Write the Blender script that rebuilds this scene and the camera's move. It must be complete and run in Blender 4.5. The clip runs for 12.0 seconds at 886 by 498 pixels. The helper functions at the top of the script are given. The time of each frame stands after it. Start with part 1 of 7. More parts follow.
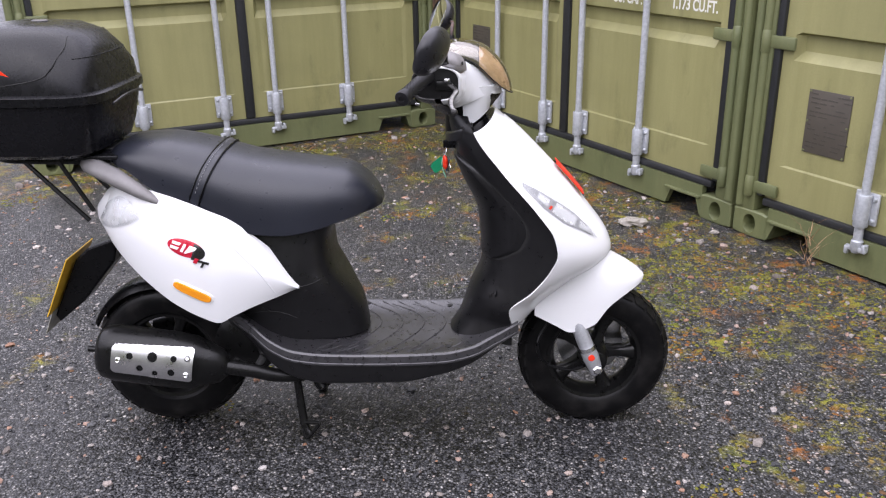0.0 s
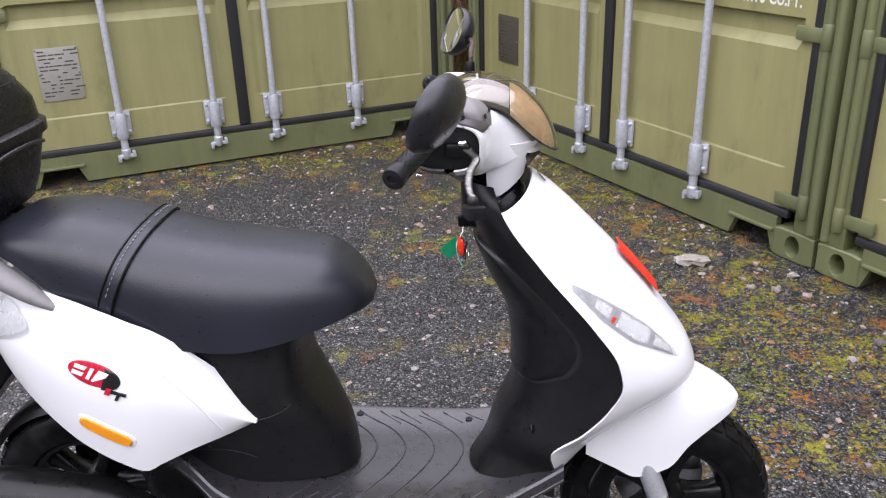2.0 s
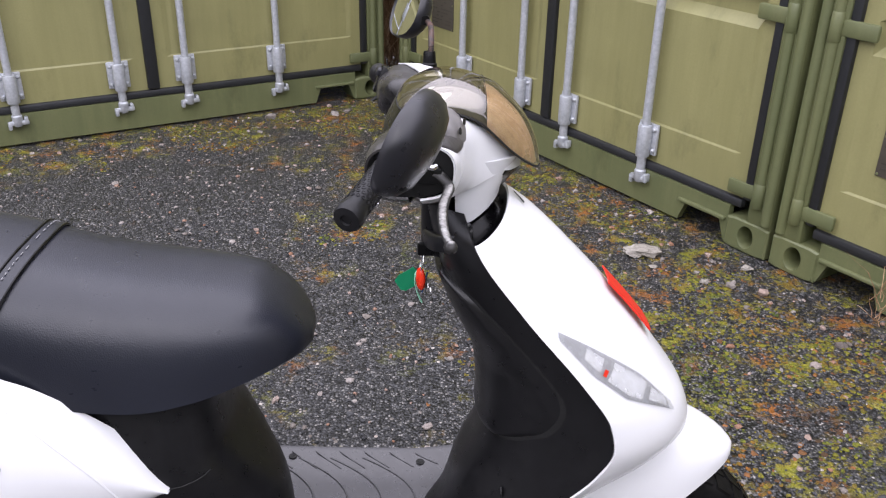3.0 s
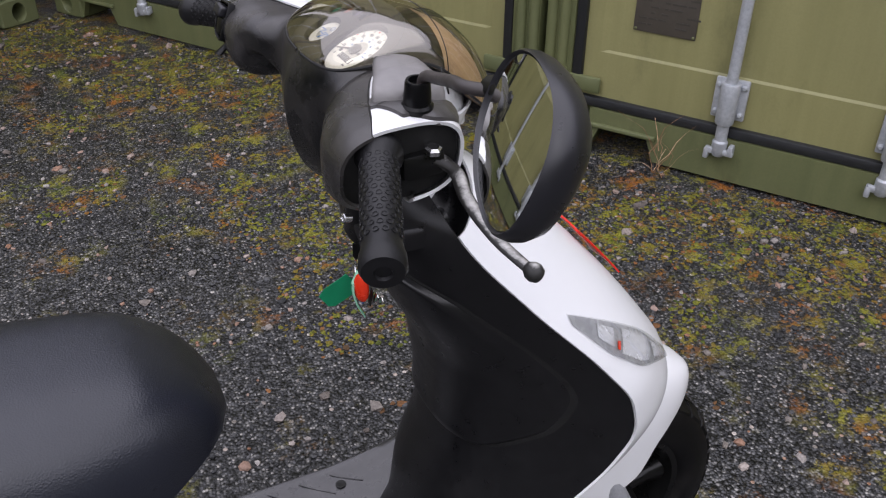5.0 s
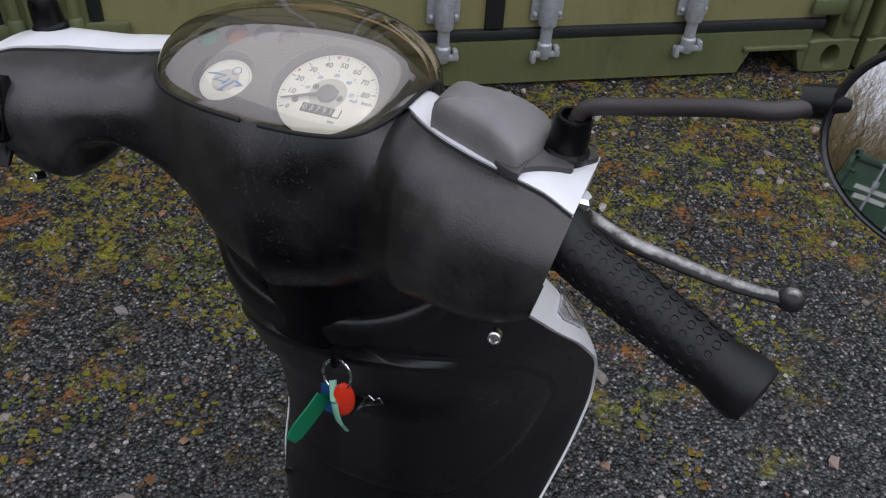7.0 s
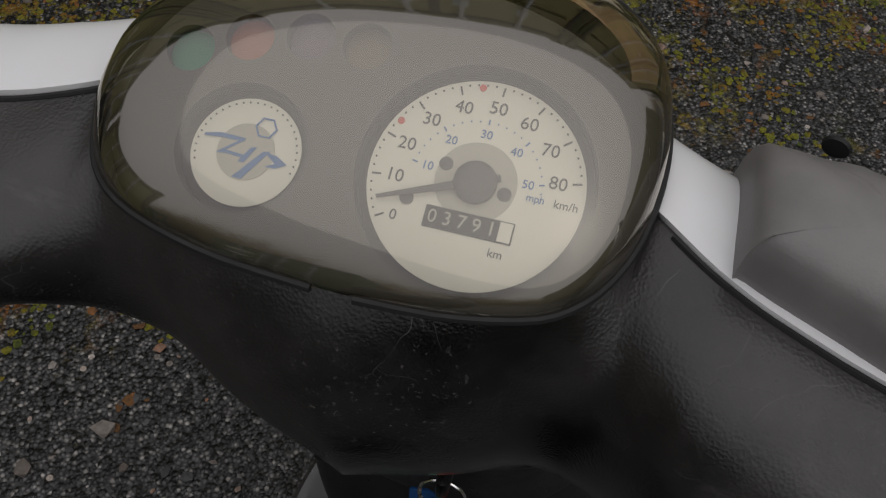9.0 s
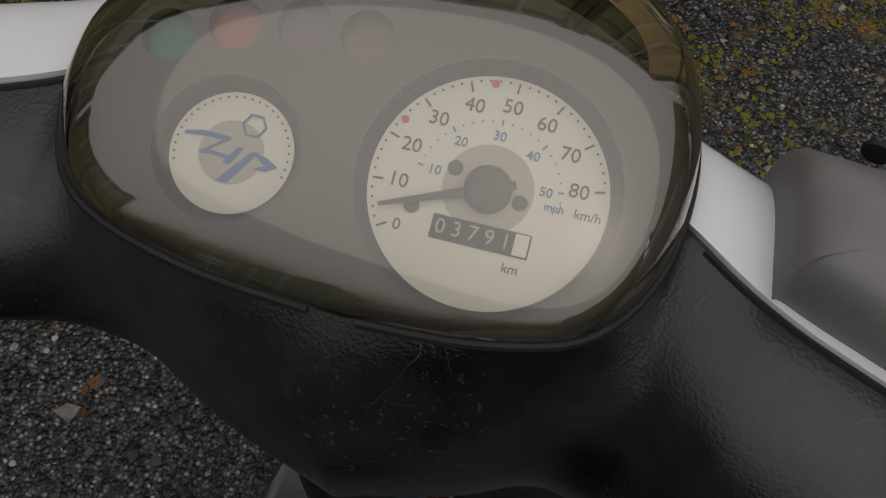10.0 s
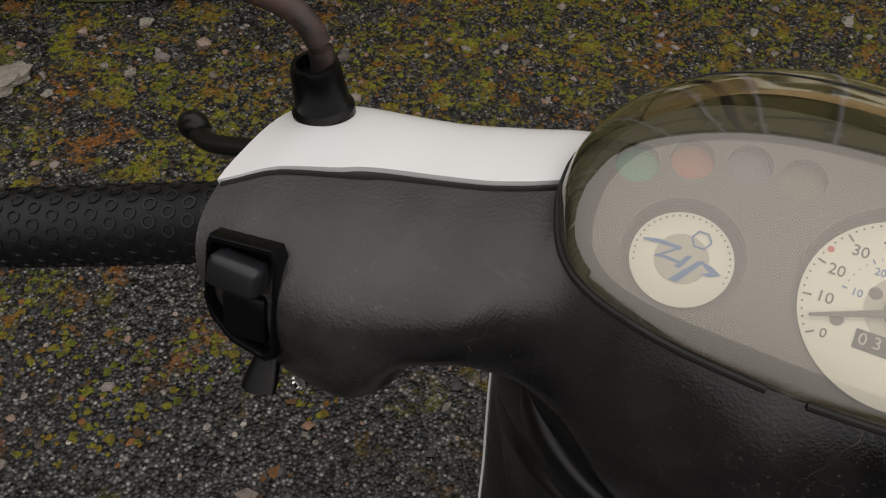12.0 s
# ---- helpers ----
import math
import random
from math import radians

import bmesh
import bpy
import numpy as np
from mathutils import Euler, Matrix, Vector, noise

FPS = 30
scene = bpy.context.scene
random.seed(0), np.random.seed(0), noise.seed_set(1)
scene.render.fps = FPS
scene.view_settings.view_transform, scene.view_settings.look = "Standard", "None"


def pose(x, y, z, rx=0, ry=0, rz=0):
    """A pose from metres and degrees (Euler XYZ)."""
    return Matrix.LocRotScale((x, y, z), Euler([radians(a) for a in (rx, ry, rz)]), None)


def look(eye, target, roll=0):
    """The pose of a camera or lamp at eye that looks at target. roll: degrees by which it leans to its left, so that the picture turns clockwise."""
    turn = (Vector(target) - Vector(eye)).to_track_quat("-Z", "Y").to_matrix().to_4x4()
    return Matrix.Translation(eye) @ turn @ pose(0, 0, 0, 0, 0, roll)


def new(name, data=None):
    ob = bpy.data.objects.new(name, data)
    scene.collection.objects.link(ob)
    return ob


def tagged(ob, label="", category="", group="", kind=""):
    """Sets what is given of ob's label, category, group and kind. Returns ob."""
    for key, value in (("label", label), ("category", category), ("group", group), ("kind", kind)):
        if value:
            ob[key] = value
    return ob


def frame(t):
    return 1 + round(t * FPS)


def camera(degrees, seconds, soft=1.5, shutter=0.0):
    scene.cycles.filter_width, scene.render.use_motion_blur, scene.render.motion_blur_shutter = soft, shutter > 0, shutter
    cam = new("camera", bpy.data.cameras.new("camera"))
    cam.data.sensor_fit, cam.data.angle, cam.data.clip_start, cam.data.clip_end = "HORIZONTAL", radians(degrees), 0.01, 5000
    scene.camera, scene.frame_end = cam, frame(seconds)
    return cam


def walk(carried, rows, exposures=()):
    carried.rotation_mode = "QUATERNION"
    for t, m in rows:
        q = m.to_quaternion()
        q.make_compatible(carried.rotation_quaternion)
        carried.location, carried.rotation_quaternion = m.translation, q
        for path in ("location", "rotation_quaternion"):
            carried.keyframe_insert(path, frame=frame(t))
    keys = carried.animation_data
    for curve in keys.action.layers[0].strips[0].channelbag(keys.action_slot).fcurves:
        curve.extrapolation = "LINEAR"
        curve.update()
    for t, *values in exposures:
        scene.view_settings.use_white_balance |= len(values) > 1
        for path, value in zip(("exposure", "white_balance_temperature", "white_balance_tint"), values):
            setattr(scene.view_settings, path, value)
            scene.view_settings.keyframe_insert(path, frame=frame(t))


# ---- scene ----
cam = camera(54.4, 12.0, 1.2)
PATH = [
    (0, (0.182, 0.299, 1.36), (0.027, 2.149, 0.618), -1.0),
    (0.5, (0.199, 0.436, 1.354), (0.063, 2.285, 0.603), -0.9),
    (1, (0.231, 0.651, 1.368), (0.084, 2.494, 0.606), -1.1),
    (1.5, (0.227, 0.779, 1.367), (0.027, 2.609, 0.584), -1.9),
    (2, (0.145, 0.992, 1.364), (-0.065, 2.815, 0.568), -1.7),
    (2.5, (0.079, 1.157, 1.373), (-0.05, 2.97, 0.538), 0.0),
    (2.7, (0.068, 1.206, 1.37), (-0.005, 3.011, 0.511), 0.7),
    (4.3, (-0.051, 1.57, 1.323), (0.205, 3.264, 0.291), -1.4),
    (4.5, (-0.098, 1.595, 1.32), (0.284, 3.244, 0.255), -1.2),
    (5, (-0.215, 1.676, 1.313), (0.465, 3.193, 0.201), 0.3),
    (5.5, (-0.255, 1.846, 1.297), (0.657, 3.18, 0.118), 0.4),
    (6, (-0.289, 1.971, 1.288), (0.866, 3.032, 0.047), 0.8),
    (6.5, (-0.372, 2.086, 1.291), (0.992, 2.853, 0.045), 2.8),
    (7, (-0.378, 2.167, 1.283), (1.055, 2.759, 0.021), 3.5),
    (7.5, (-0.308, 2.254, 1.273), (1.084, 2.734, -0.08), 4.4),
    (9.3, (-0.12, 2.39, 1.202), (0.962, 2.666, -0.458), 4.6),
    (9.5, (-0.117, 2.392, 1.198), (0.97, 2.651, -0.461), 5.3),
    (10, (-0.112, 2.401, 1.199), (0.966, 2.603, -0.473), 8.2),
    (10.5, (-0.126, 2.427, 1.2), (1.024, 2.682, -0.416), 8.9),
    (11, (-0.139, 2.457, 1.208), (1.023, 2.825, -0.378), 7.0),
    (11.5, (-0.163, 2.468, 1.217), (1.022, 2.936, -0.324), 5.5),
    (12, (-0.193, 2.475, 1.228), (1.011, 3.051, -0.262), 3.8),
]
EXPOSURES = [(0.0, 1.42, 6250, 16), (2.7, 1.40, 6250, 16), (4.3, 0.40, 6300, 15), (4.6, 0.42, 6300, 15), (5.0, 0.66, 6250, 14), (5.5, 0.30, 6300, 15), (6.5, 0.22, 6400, 13), (7.0, 0.10, 6100, 10), (7.5, -0.31, 6200, 11), (9.3, -0.65, 6850, 6), (10.5, -0.82, 6900, 8), (11.0, -0.12, 7000, 8), (12.0, -0.25, 7200, 6)]
walk(cam, [(t, look(eye, target, roll)) for t, eye, target, roll in PATH], EXPOSURES)

# ---- world ----
world = bpy.data.worlds.new("overcast_sky")
scene.world = world
world.use_nodes = True
wn = world.node_tree
wn.nodes.clear()
sky = wn.nodes.new("ShaderNodeTexSky")
sky.sky_type = "NISHITA"
sky.sun_disc = False
sky.sun_elevation = radians(48)
sky.sun_rotation = radians(200)
sky.air_density = 1.0
sky.dust_density = 2.0
grey = wn.nodes.new("ShaderNodeHueSaturation")
grey.inputs["Saturation"].default_value = 0.22
bg = wn.nodes.new("ShaderNodeBackground")
bg.inputs["Strength"].default_value = 0.15
wo = wn.nodes.new("ShaderNodeOutputWorld")
wn.links.new(sky.outputs[0], grey.inputs["Color"])
even = wn.nodes.new("ShaderNodeMix")
even.data_type = "RGBA"
even.inputs[0].default_value = 0.75
wn.links.new(grey.outputs[0], even.inputs[6])
# an overcast sky is brighter overhead than at the horizon
up = wn.nodes.new("ShaderNodeTexCoord")
axes = wn.nodes.new("ShaderNodeSeparateXYZ")
rise = wn.nodes.new("ShaderNodeMapRange")
rise.inputs["To Min"].default_value, rise.inputs["To Max"].default_value = 0.42, 1.32
cloud = wn.nodes.new("ShaderNodeVectorMath")
cloud.operation = "SCALE"
cloud.inputs[0].default_value = (6.85, 6.7, 7.6)
wn.links.new(up.outputs["Generated"], axes.inputs[0])
wn.links.new(axes.outputs[2], rise.inputs["Value"])
wn.links.new(rise.outputs[0], cloud.inputs["Scale"])
wn.links.new(cloud.outputs[0], even.inputs[7])
wn.links.new(even.outputs[2], bg.inputs["Color"])
wn.links.new(bg.outputs[0], wo.inputs["Surface"])

sun_data = bpy.data.lights.new("sun", "SUN")
sun_data.energy = 1.0
sun_data.angle = radians(110)
sun_data.color = (1.0, 0.97, 0.93)
sun = new("sun", sun_data)
sun.matrix_world = look((0, 0, 10), (0.9, 2.2, 0))


# ---- materials ----
class Mat:
    """A node material with a few short ways to wire it."""

    def __init__(self, name):
        self.m = bpy.data.materials.new(name)
        self.m.use_nodes = True
        self.t = self.m.node_tree
        self.b = self.t.nodes["Principled BSDF"]
        self.geo = None

    def node(self, kind, **kw):
        n = self.t.nodes.new(kind)
        for k, v in kw.items():
            n.inputs[k].default_value = v
        return n

    def link(self, a, b):
        self.t.links.new(a, b)

    def coords(self, world_space=False):
        if world_space:
            return self.node("ShaderNodeNewGeometry").outputs["Position"]
        return self.node("ShaderNodeTexCoord").outputs["Object"]

    def noise(self, scale, detail=4.0, rough=0.55, vec=None, squash=None):
        n = self.node("ShaderNodeTexNoise", Scale=scale, Detail=detail, Roughness=rough)
        v = vec if vec is not None else self.coords()
        if squash:
            mp = self.node("ShaderNodeMapping")
            mp.inputs["Scale"].default_value = squash
            self.link(v, mp.inputs["Vector"])
            v = mp.outputs[0]
        self.link(v, n.inputs["Vector"])
        return n.outputs["Fac"]

    def ramp(self, fac, stops):
        r = self.node("ShaderNodeValToRGB")
        e = r.color_ramp.elements
        while len(e) < len(stops):
            e.new(0.5)
        for el, (p, c) in zip(e, stops):
            el.position = p
            el.color = (*c, 1) if len(c) == 3 else c
        self.link(fac, r.inputs["Fac"])
        return r.outputs["Color"]

    def value(self, fac, lo, hi, a=0.0, b=1.0):
        r = self.node("ShaderNodeMapRange")
        r.inputs["From Min"].default_value, r.inputs["From Max"].default_value = a, b
        r.inputs["To Min"].default_value, r.inputs["To Max"].default_value = lo, hi
        self.link(fac, r.inputs["Value"])
        return r.outputs["Result"]

    def mix(self, fac, a, b, blend="MIX"):
        n = self.t.nodes.new("ShaderNodeMix")
        n.data_type, n.blend_type = "RGBA", blend
        for v, s in ((fac, n.inputs[0]), (a, n.inputs[6]), (b, n.inputs[7])):
            if isinstance(v, (int, float)):
                s.default_value = v
            elif isinstance(v, tuple):
                s.default_value = (*v, 1)
            else:
                self.link(v, s)
        return n.outputs[2]

    def math(self, op, a, b=0.0, clamp=False):
        n = self.t.nodes.new("ShaderNodeMath")
        n.operation, n.use_clamp = op, clamp
        for i, v in enumerate((a, b)):
            if isinstance(v, (int, float)):
                n.inputs[i].default_value = v
            else:
                self.link(v, n.inputs[i])
        return n.outputs[0]

    def put(self, name, v):
        s = self.b.inputs[name]
        if isinstance(v, (int, float)):
            s.default_value = v
        elif isinstance(v, tuple):
            s.default_value = (*v, 1) if len(v) == 3 else v
        else:
            self.link(v, s)
        return self

    def bump(self, height, strength=0.3, distance=0.001):
        n = self.node("ShaderNodeBump", Strength=strength, Distance=distance)
        self.link(height, n.inputs["Height"])
        self.link(n.outputs[0], self.b.inputs["Normal"])
        return self


def cover_plastic():
    """Weathered black moulding: leathery grain, dull grey bloom in clouds, thin pale scratches and rubbed flecks."""
    k = Mat("weathered_black_plastic")
    v = k.coords()
    cloud, fleck = k.noise(11.0, 5, 0.6, v), k.noise(420.0, 4, 0.7, v)
    col = k.mix(k.value(cloud, 0, 1, 0.42, 0.66), (0.0030, 0.0030, 0.0032), (0.027, 0.025, 0.0245))
    # the two arms are greyer than the middle, in patches
    side = k.node("ShaderNodeSeparateXYZ")
    k.link(v, side.inputs[0])
    bloom = k.value(k.math("ABSOLUTE", side.outputs[1]), 0, 1, 0.075, 0.125)
    bloom = k.math("MULTIPLY", bloom, k.value(k.noise(17.0, 5, 0.65, v), 0.25, 1.0, 0.36, 0.62))
    col = k.mix(bloom, col, (0.043, 0.0405, 0.0395))
    streak = k.noise(26.0, 6, 0.75, v, (1.0, 0.25, 0.8))
    col = k.mix(k.value(streak, 0, 0.5, 0.62, 0.80), col, (0.10, 0.095, 0.09))
    fine = k.node("ShaderNodeTexVoronoi", Scale=34.0)
    fine.feature = "DISTANCE_TO_EDGE"
    bent = k.node("ShaderNodeVectorMath")
    bent.operation = "SCALE"
    bent.inputs["Scale"].default_value = 0.05
    wob = k.node("ShaderNodeTexNoise", Scale=19.0, Detail=3.0)
    k.link(v, wob.inputs["Vector"])
    k.link(wob.outputs["Color"], bent.inputs[0])
    add = k.node("ShaderNodeVectorMath")
    k.link(v, add.inputs[0])
    k.link(bent.outputs[0], add.inputs[1])
    k.link(add.outputs[0], fine.inputs["Vector"])
    line = k.math("MULTIPLY", k.value(fine.outputs["Distance"], 1, 0, 0.0, 0.008), k.value(k.noise(16.0, 3, 0.6, v), 0, 0.30, 0.58, 0.68))
    col = k.mix(line, col, (0.20, 0.19, 0.18))
    rub = k.math("MULTIPLY", k.value(fleck, 0, 1, 0.60, 0.70), k.value(k.noise(9.0, 3, 0.5, v), 0, 0.6, 0.5, 0.66))
    col = k.mix(rub, col, (0.13, 0.125, 0.12))
    k.put("Base Color", col).put("Roughness", k.value(cloud, 0.20, 0.40, 0.38, 0.66)).put("Specular IOR Level", 0.52)
    w = k.node("ShaderNodeTexVoronoi", Scale=900.0)
    k.link(v, w.inputs["Vector"])
    h = k.math("ADD", w.outputs["Distance"], k.math("MULTIPLY", k.noise(420.0, 3, 0.6, v), 0.8))
    k.bump(h, 0.22, 0.0004)
    return k.m


def plastic(name, dark, light, rough=(0.35, 0.5), grain=900.0, bump=0.25, depth=0.0004, scuff=0.0, coat=0.0, spec=0.5):
    """Moulded plastic: two tones at two scales, grain as relief, a few pale scuffs."""
    k = Mat(name)
    big, small = k.noise(7.0, 3), k.noise(60.0, 5)
    col = k.mix(k.math("MULTIPLY", big, small), dark, light)
    if scuff:
        line = k.noise(30.0, 6, 0.7, squash=(1.0, 0.22, 1.0))
        col = k.mix(k.value(line, 0, scuff, 0.66, 0.8), col, tuple(min(1, c + 0.16) for c in light))
    k.put("Base Color", col).put("Roughness", k.value(small, rough[0], rough[1], 0.3, 0.7))
    k.put("Specular IOR Level", spec)
    if coat:
        k.put("Coat Weight", coat).put("Coat Roughness", 0.08)
    if bump:
        k.bump(k.noise(grain, 2), bump, depth)
    return k.m


WHITE = plastic("white_gloss_plastic", (0.72, 0.725, 0.735), (0.735, 0.742, 0.75), (0.20, 0.24), 25, 0)
BLACK = plastic("black_grained_plastic", (0.0035, 0.0035, 0.004), (0.018, 0.0176, 0.019), (0.26, 0.38), 1100, 0.18, 0.0003, scuff=0.06, spec=0.42)
COVER_BLACK = cover_plastic()
BLACK_LOW = plastic("black_moulded_plastic", (0.002, 0.002, 0.0024), (0.006, 0.006, 0.0066), (0.24, 0.36), 700, 0.15, 0.0003, spec=0.20)
FLOOR_PLASTIC = plastic("dusty_black_floor_plastic", (0.016, 0.016, 0.018), (0.070, 0.067, 0.071), (0.24, 0.38), 500, 0.2, 0.0005, scuff=0.15, spec=0.75)
GREY_PLASTIC = plastic("faded_grey_plastic", (0.125, 0.120, 0.120), (0.32, 0.305, 0.30), (0.42, 0.56), 900, 0.25, 0.0004, scuff=0.1, spec=0.45)
GREY_DARK = plastic("dark_grey_plastic", (0.040, 0.038, 0.038), (0.085, 0.080, 0.080), (0.28, 0.42), 900, 0.3, 0.0004, scuff=0.1, spec=0.5)
HOUSING = plastic("mirror_housing_plastic", (0.010, 0.010, 0.0125), (0.024, 0.024, 0.028), (0.25, 0.36), 800, 0.12, 0.0003, scuff=0.05, spec=0.45)
BOX_PLASTIC = plastic("top_box_plastic", (0.004, 0.004, 0.005), (0.008, 0.008, 0.0095), (0.22, 0.32), 1000, 0.12, 0.0003, spec=0.28)
SEAM = plastic("dark_seam", (0.004, 0.004, 0.004), (0.010, 0.010, 0.010), (0.6, 0.8), 300, 0)
MATT_STEEL = plastic("black_painted_steel", (0.004, 0.004, 0.004), (0.008, 0.008, 0.008), (0.24, 0.40), 300, 0.10, 0.0004, spec=0.28)


def vinyl():
    k = Mat("seat_vinyl")
    v = k.coords()
    w = k.node("ShaderNodeTexVoronoi", Scale=520.0)
    k.link(v, w.inputs["Vector"])
    big = k.noise(6.0, 3)
    k.put("Base Color", k.mix(big, (0.009, 0.0100, 0.0150), (0.019, 0.0212, 0.0300)))
    k.put("Roughness", k.value(k.noise(40.0), 0.27, 0.37, 0.3, 0.7)).put("Specular IOR Level", 0.46)
    k.bump(w.outputs["Distance"], 0.35, 0.0006)
    return k.m


VINYL = vinyl()


def rubber():
    k = Mat("tyre_rubber")
    dust = k.noise(18.0, 6, 0.65)
    k.put("Base Color", k.mix(k.value(dust, 0, 1, 0.45, 0.75), (0.004, 0.004, 0.0043), (0.016, 0.015, 0.0145)))
    k.put("Roughness", k.value(dust, 0.28, 0.5, 0.3, 0.7)).put("Specular IOR Level", 0.14).bump(k.noise(400.0), 0.2, 0.0006)
    return k.m


RUBBER = rubber()
GRIP_RUBBER = plastic("grip_rubber", (0.005, 0.005, 0.0058), (0.014, 0.0138, 0.0155), (0.36, 0.5), 700, 0.2, 0.0004, spec=0.32)


def metal(name, dark, light, rough, metallic=1.0, grain=200.0, bump=0.1, squash=None):
    k = Mat(name)
    n = k.noise(grain, 5, 0.6, squash=squash)
    k.put("Base Color", k.mix(k.value(n, 0, 1, 0.3, 0.7), dark, light)).put("Metallic", metallic)
    k.put("Roughness", k.value(k.noise(25.0), rough[0], rough[1], 0.3, 0.7)).bump(n, bump, 0.0005)
    return k.m


ALU = metal("cast_aluminium", (0.48, 0.48, 0.49), (0.68, 0.68, 0.69), (0.28, 0.42), 1.0, 300)
BRUSHED = metal("brushed_steel_plate", (0.55, 0.55, 0.56), (0.78, 0.78, 0.79), (0.25, 0.4), 1.0, 120, 0.15, (1, 1, 14))
FORK_GREY = metal("fork_grey_paint", (0.32, 0.33, 0.35), (0.42, 0.43, 0.45), (0.35, 0.5), 0.4, 200)
CHROME = metal("bright_steel", (0.7, 0.7, 0.7), (0.85, 0.85, 0.85), (0.12, 0.25), 1.0, 60, 0.03)
GALV = metal("galvanised_steel", (0.36, 0.38, 0.41), (0.52, 0.54, 0.57), (0.4, 0.6), 0.35, 70, 0.2)


def rusty():
    k = Mat("rusting_mirror_stem")
    n = k.noise(55.0, 6, 0.7)
    k.put("Base Color", k.mix(k.value(n, 0, 1, 0.42, 0.62), (0.030, 0.024, 0.023), (0.095, 0.050, 0.038)))
    k.put("Roughness", k.value(n, 0.4, 0.75, 0.4, 0.6)).put("Metallic", 0.2).bump(n, 0.3, 0.0006)
    return k.m


RUST = rusty()


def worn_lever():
    """Black lacquer, turning to bare alloy where the surface faces up, patchy by noise."""
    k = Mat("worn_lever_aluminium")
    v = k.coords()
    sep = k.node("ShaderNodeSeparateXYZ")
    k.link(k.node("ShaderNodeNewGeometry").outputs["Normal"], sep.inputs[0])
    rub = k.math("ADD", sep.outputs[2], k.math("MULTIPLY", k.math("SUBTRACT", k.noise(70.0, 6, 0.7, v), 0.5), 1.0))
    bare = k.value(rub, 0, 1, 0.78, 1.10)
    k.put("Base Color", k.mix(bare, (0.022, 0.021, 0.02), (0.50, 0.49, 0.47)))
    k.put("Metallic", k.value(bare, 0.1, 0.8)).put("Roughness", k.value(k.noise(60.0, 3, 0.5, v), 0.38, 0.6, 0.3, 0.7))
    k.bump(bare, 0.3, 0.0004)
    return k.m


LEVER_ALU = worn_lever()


def paint_olive(name, dark, light):
    """Container paint: faded in vertical streaks, with rub marks and green algae towards wet places."""
    k = Mat(name)
    v = k.coords()
    streak = k.noise(5.0, 5, 0.6, v, (3.0, 3.0, 0.25))
    blot = k.noise(1.4, 5, 0.6, v)
    fine = k.noise(140.0, 3, 0.6, v)
    col = k.mix(k.value(streak, 0.28, 0.78, 0.3, 0.7), dark, light)
    col = k.mix(k.value(blot, 0, 0.45, 0.45, 0.75), col, tuple(c * 0.72 for c in dark))
    rub = k.noise(9.0, 8, 0.75, v, (2.2, 1.0, 0.5))
    col = k.mix(k.value(rub, 0, 0.8, 0.69, 0.74), col, (0.17, 0.12, 0.05))
    col = k.mix(k.value(fine, 0, 0.25, 0.4, 0.7), col, dark)
    grime = k.noise(2.6, 7, 0.7, v, (1.6, 1.0, 0.7))
    col = k.mix(k.value(grime, 0, 0.55, 0.56, 0.74), col, tuple(c * 0.5 for c in dark))
    chip = k.noise(24.0, 5, 0.7, v, (1.0, 1.0, 0.45))
    col = k.mix(k.value(chip, 0, 0.8, 0.74, 0.78), col, (0.10, 0.075, 0.045))
    k.put("Base Color", col).put("Roughness", k.value(blot, 0.42, 0.6, 0.3, 0.7)).bump(fine, 0.12, 0.001)
    return k.m


OLIVE = paint_olive("olive_container_paint", (0.200, 0.193, 0.078), (0.305, 0.288, 0.128))
OLIVE_SILL = paint_olive("olive_frame_paint", (0.090, 0.108, 0.046), (0.168, 0.176, 0.078))
GREEN = paint_olive("dark_green_container_paint", (0.030, 0.072, 0.040), (0.052, 0.105, 0.060))
GASKET = plastic("door_gasket_rubber", (0.012, 0.013, 0.015), (0.030, 0.032, 0.034), (0.45, 0.6), 100, 0.2, 0.001)
PLATE = plastic("weathered_data_plate", (0.055, 0.048, 0.038), (0.115, 0.098, 0.078), (0.4, 0.6), 200, 0.2, 0.0005)
PLATE_PALE = plastic("pale_data_plate", (0.24, 0.235, 0.20), (0.34, 0.33, 0.29), (0.4, 0.6), 200, 0.2, 0.0005)
PLATE_INK = plastic("data_plate_ink", (0.045, 0.04, 0.032), (0.07, 0.06, 0.05), (0.5, 0.6), 200, 0)
WHITE_INK = plastic("white_stencil_paint", (0.62, 0.62, 0.58), (0.75, 0.75, 0.70), (0.5, 0.6), 300, 0.1)
ORANGE_INK = plastic("orange_stencil_paint", (0.55, 0.13, 0.03), (0.65, 0.17, 0.04), (0.5, 0.6), 300, 0.1)
RED = plastic("red_sticker", (0.62, 0.022, 0.012), (0.72, 0.03, 0.018), (0.3, 0.4), 100, 0)
RED_LENS = plastic("red_reflector", (0.75, 0.035, 0.012), (0.9, 0.06, 0.02), (0.12, 0.2), 900, 0.3, 0.001)
AMBER = plastic("amber_reflector", (0.75, 0.26, 0.008), (0.9, 0.36, 0.012), (0.12, 0.2), 700, 0.4, 0.001)
YELLOW = plastic("yellow_plate", (0.58, 0.34, 0.02), (0.68, 0.42, 0.04), (0.3, 0.4), 100, 0)
TAG_GREEN = plastic("green_tag_plastic", (0.004, 0.20, 0.085), (0.008, 0.27, 0.12), (0.3, 0.45), 200, 0.1)
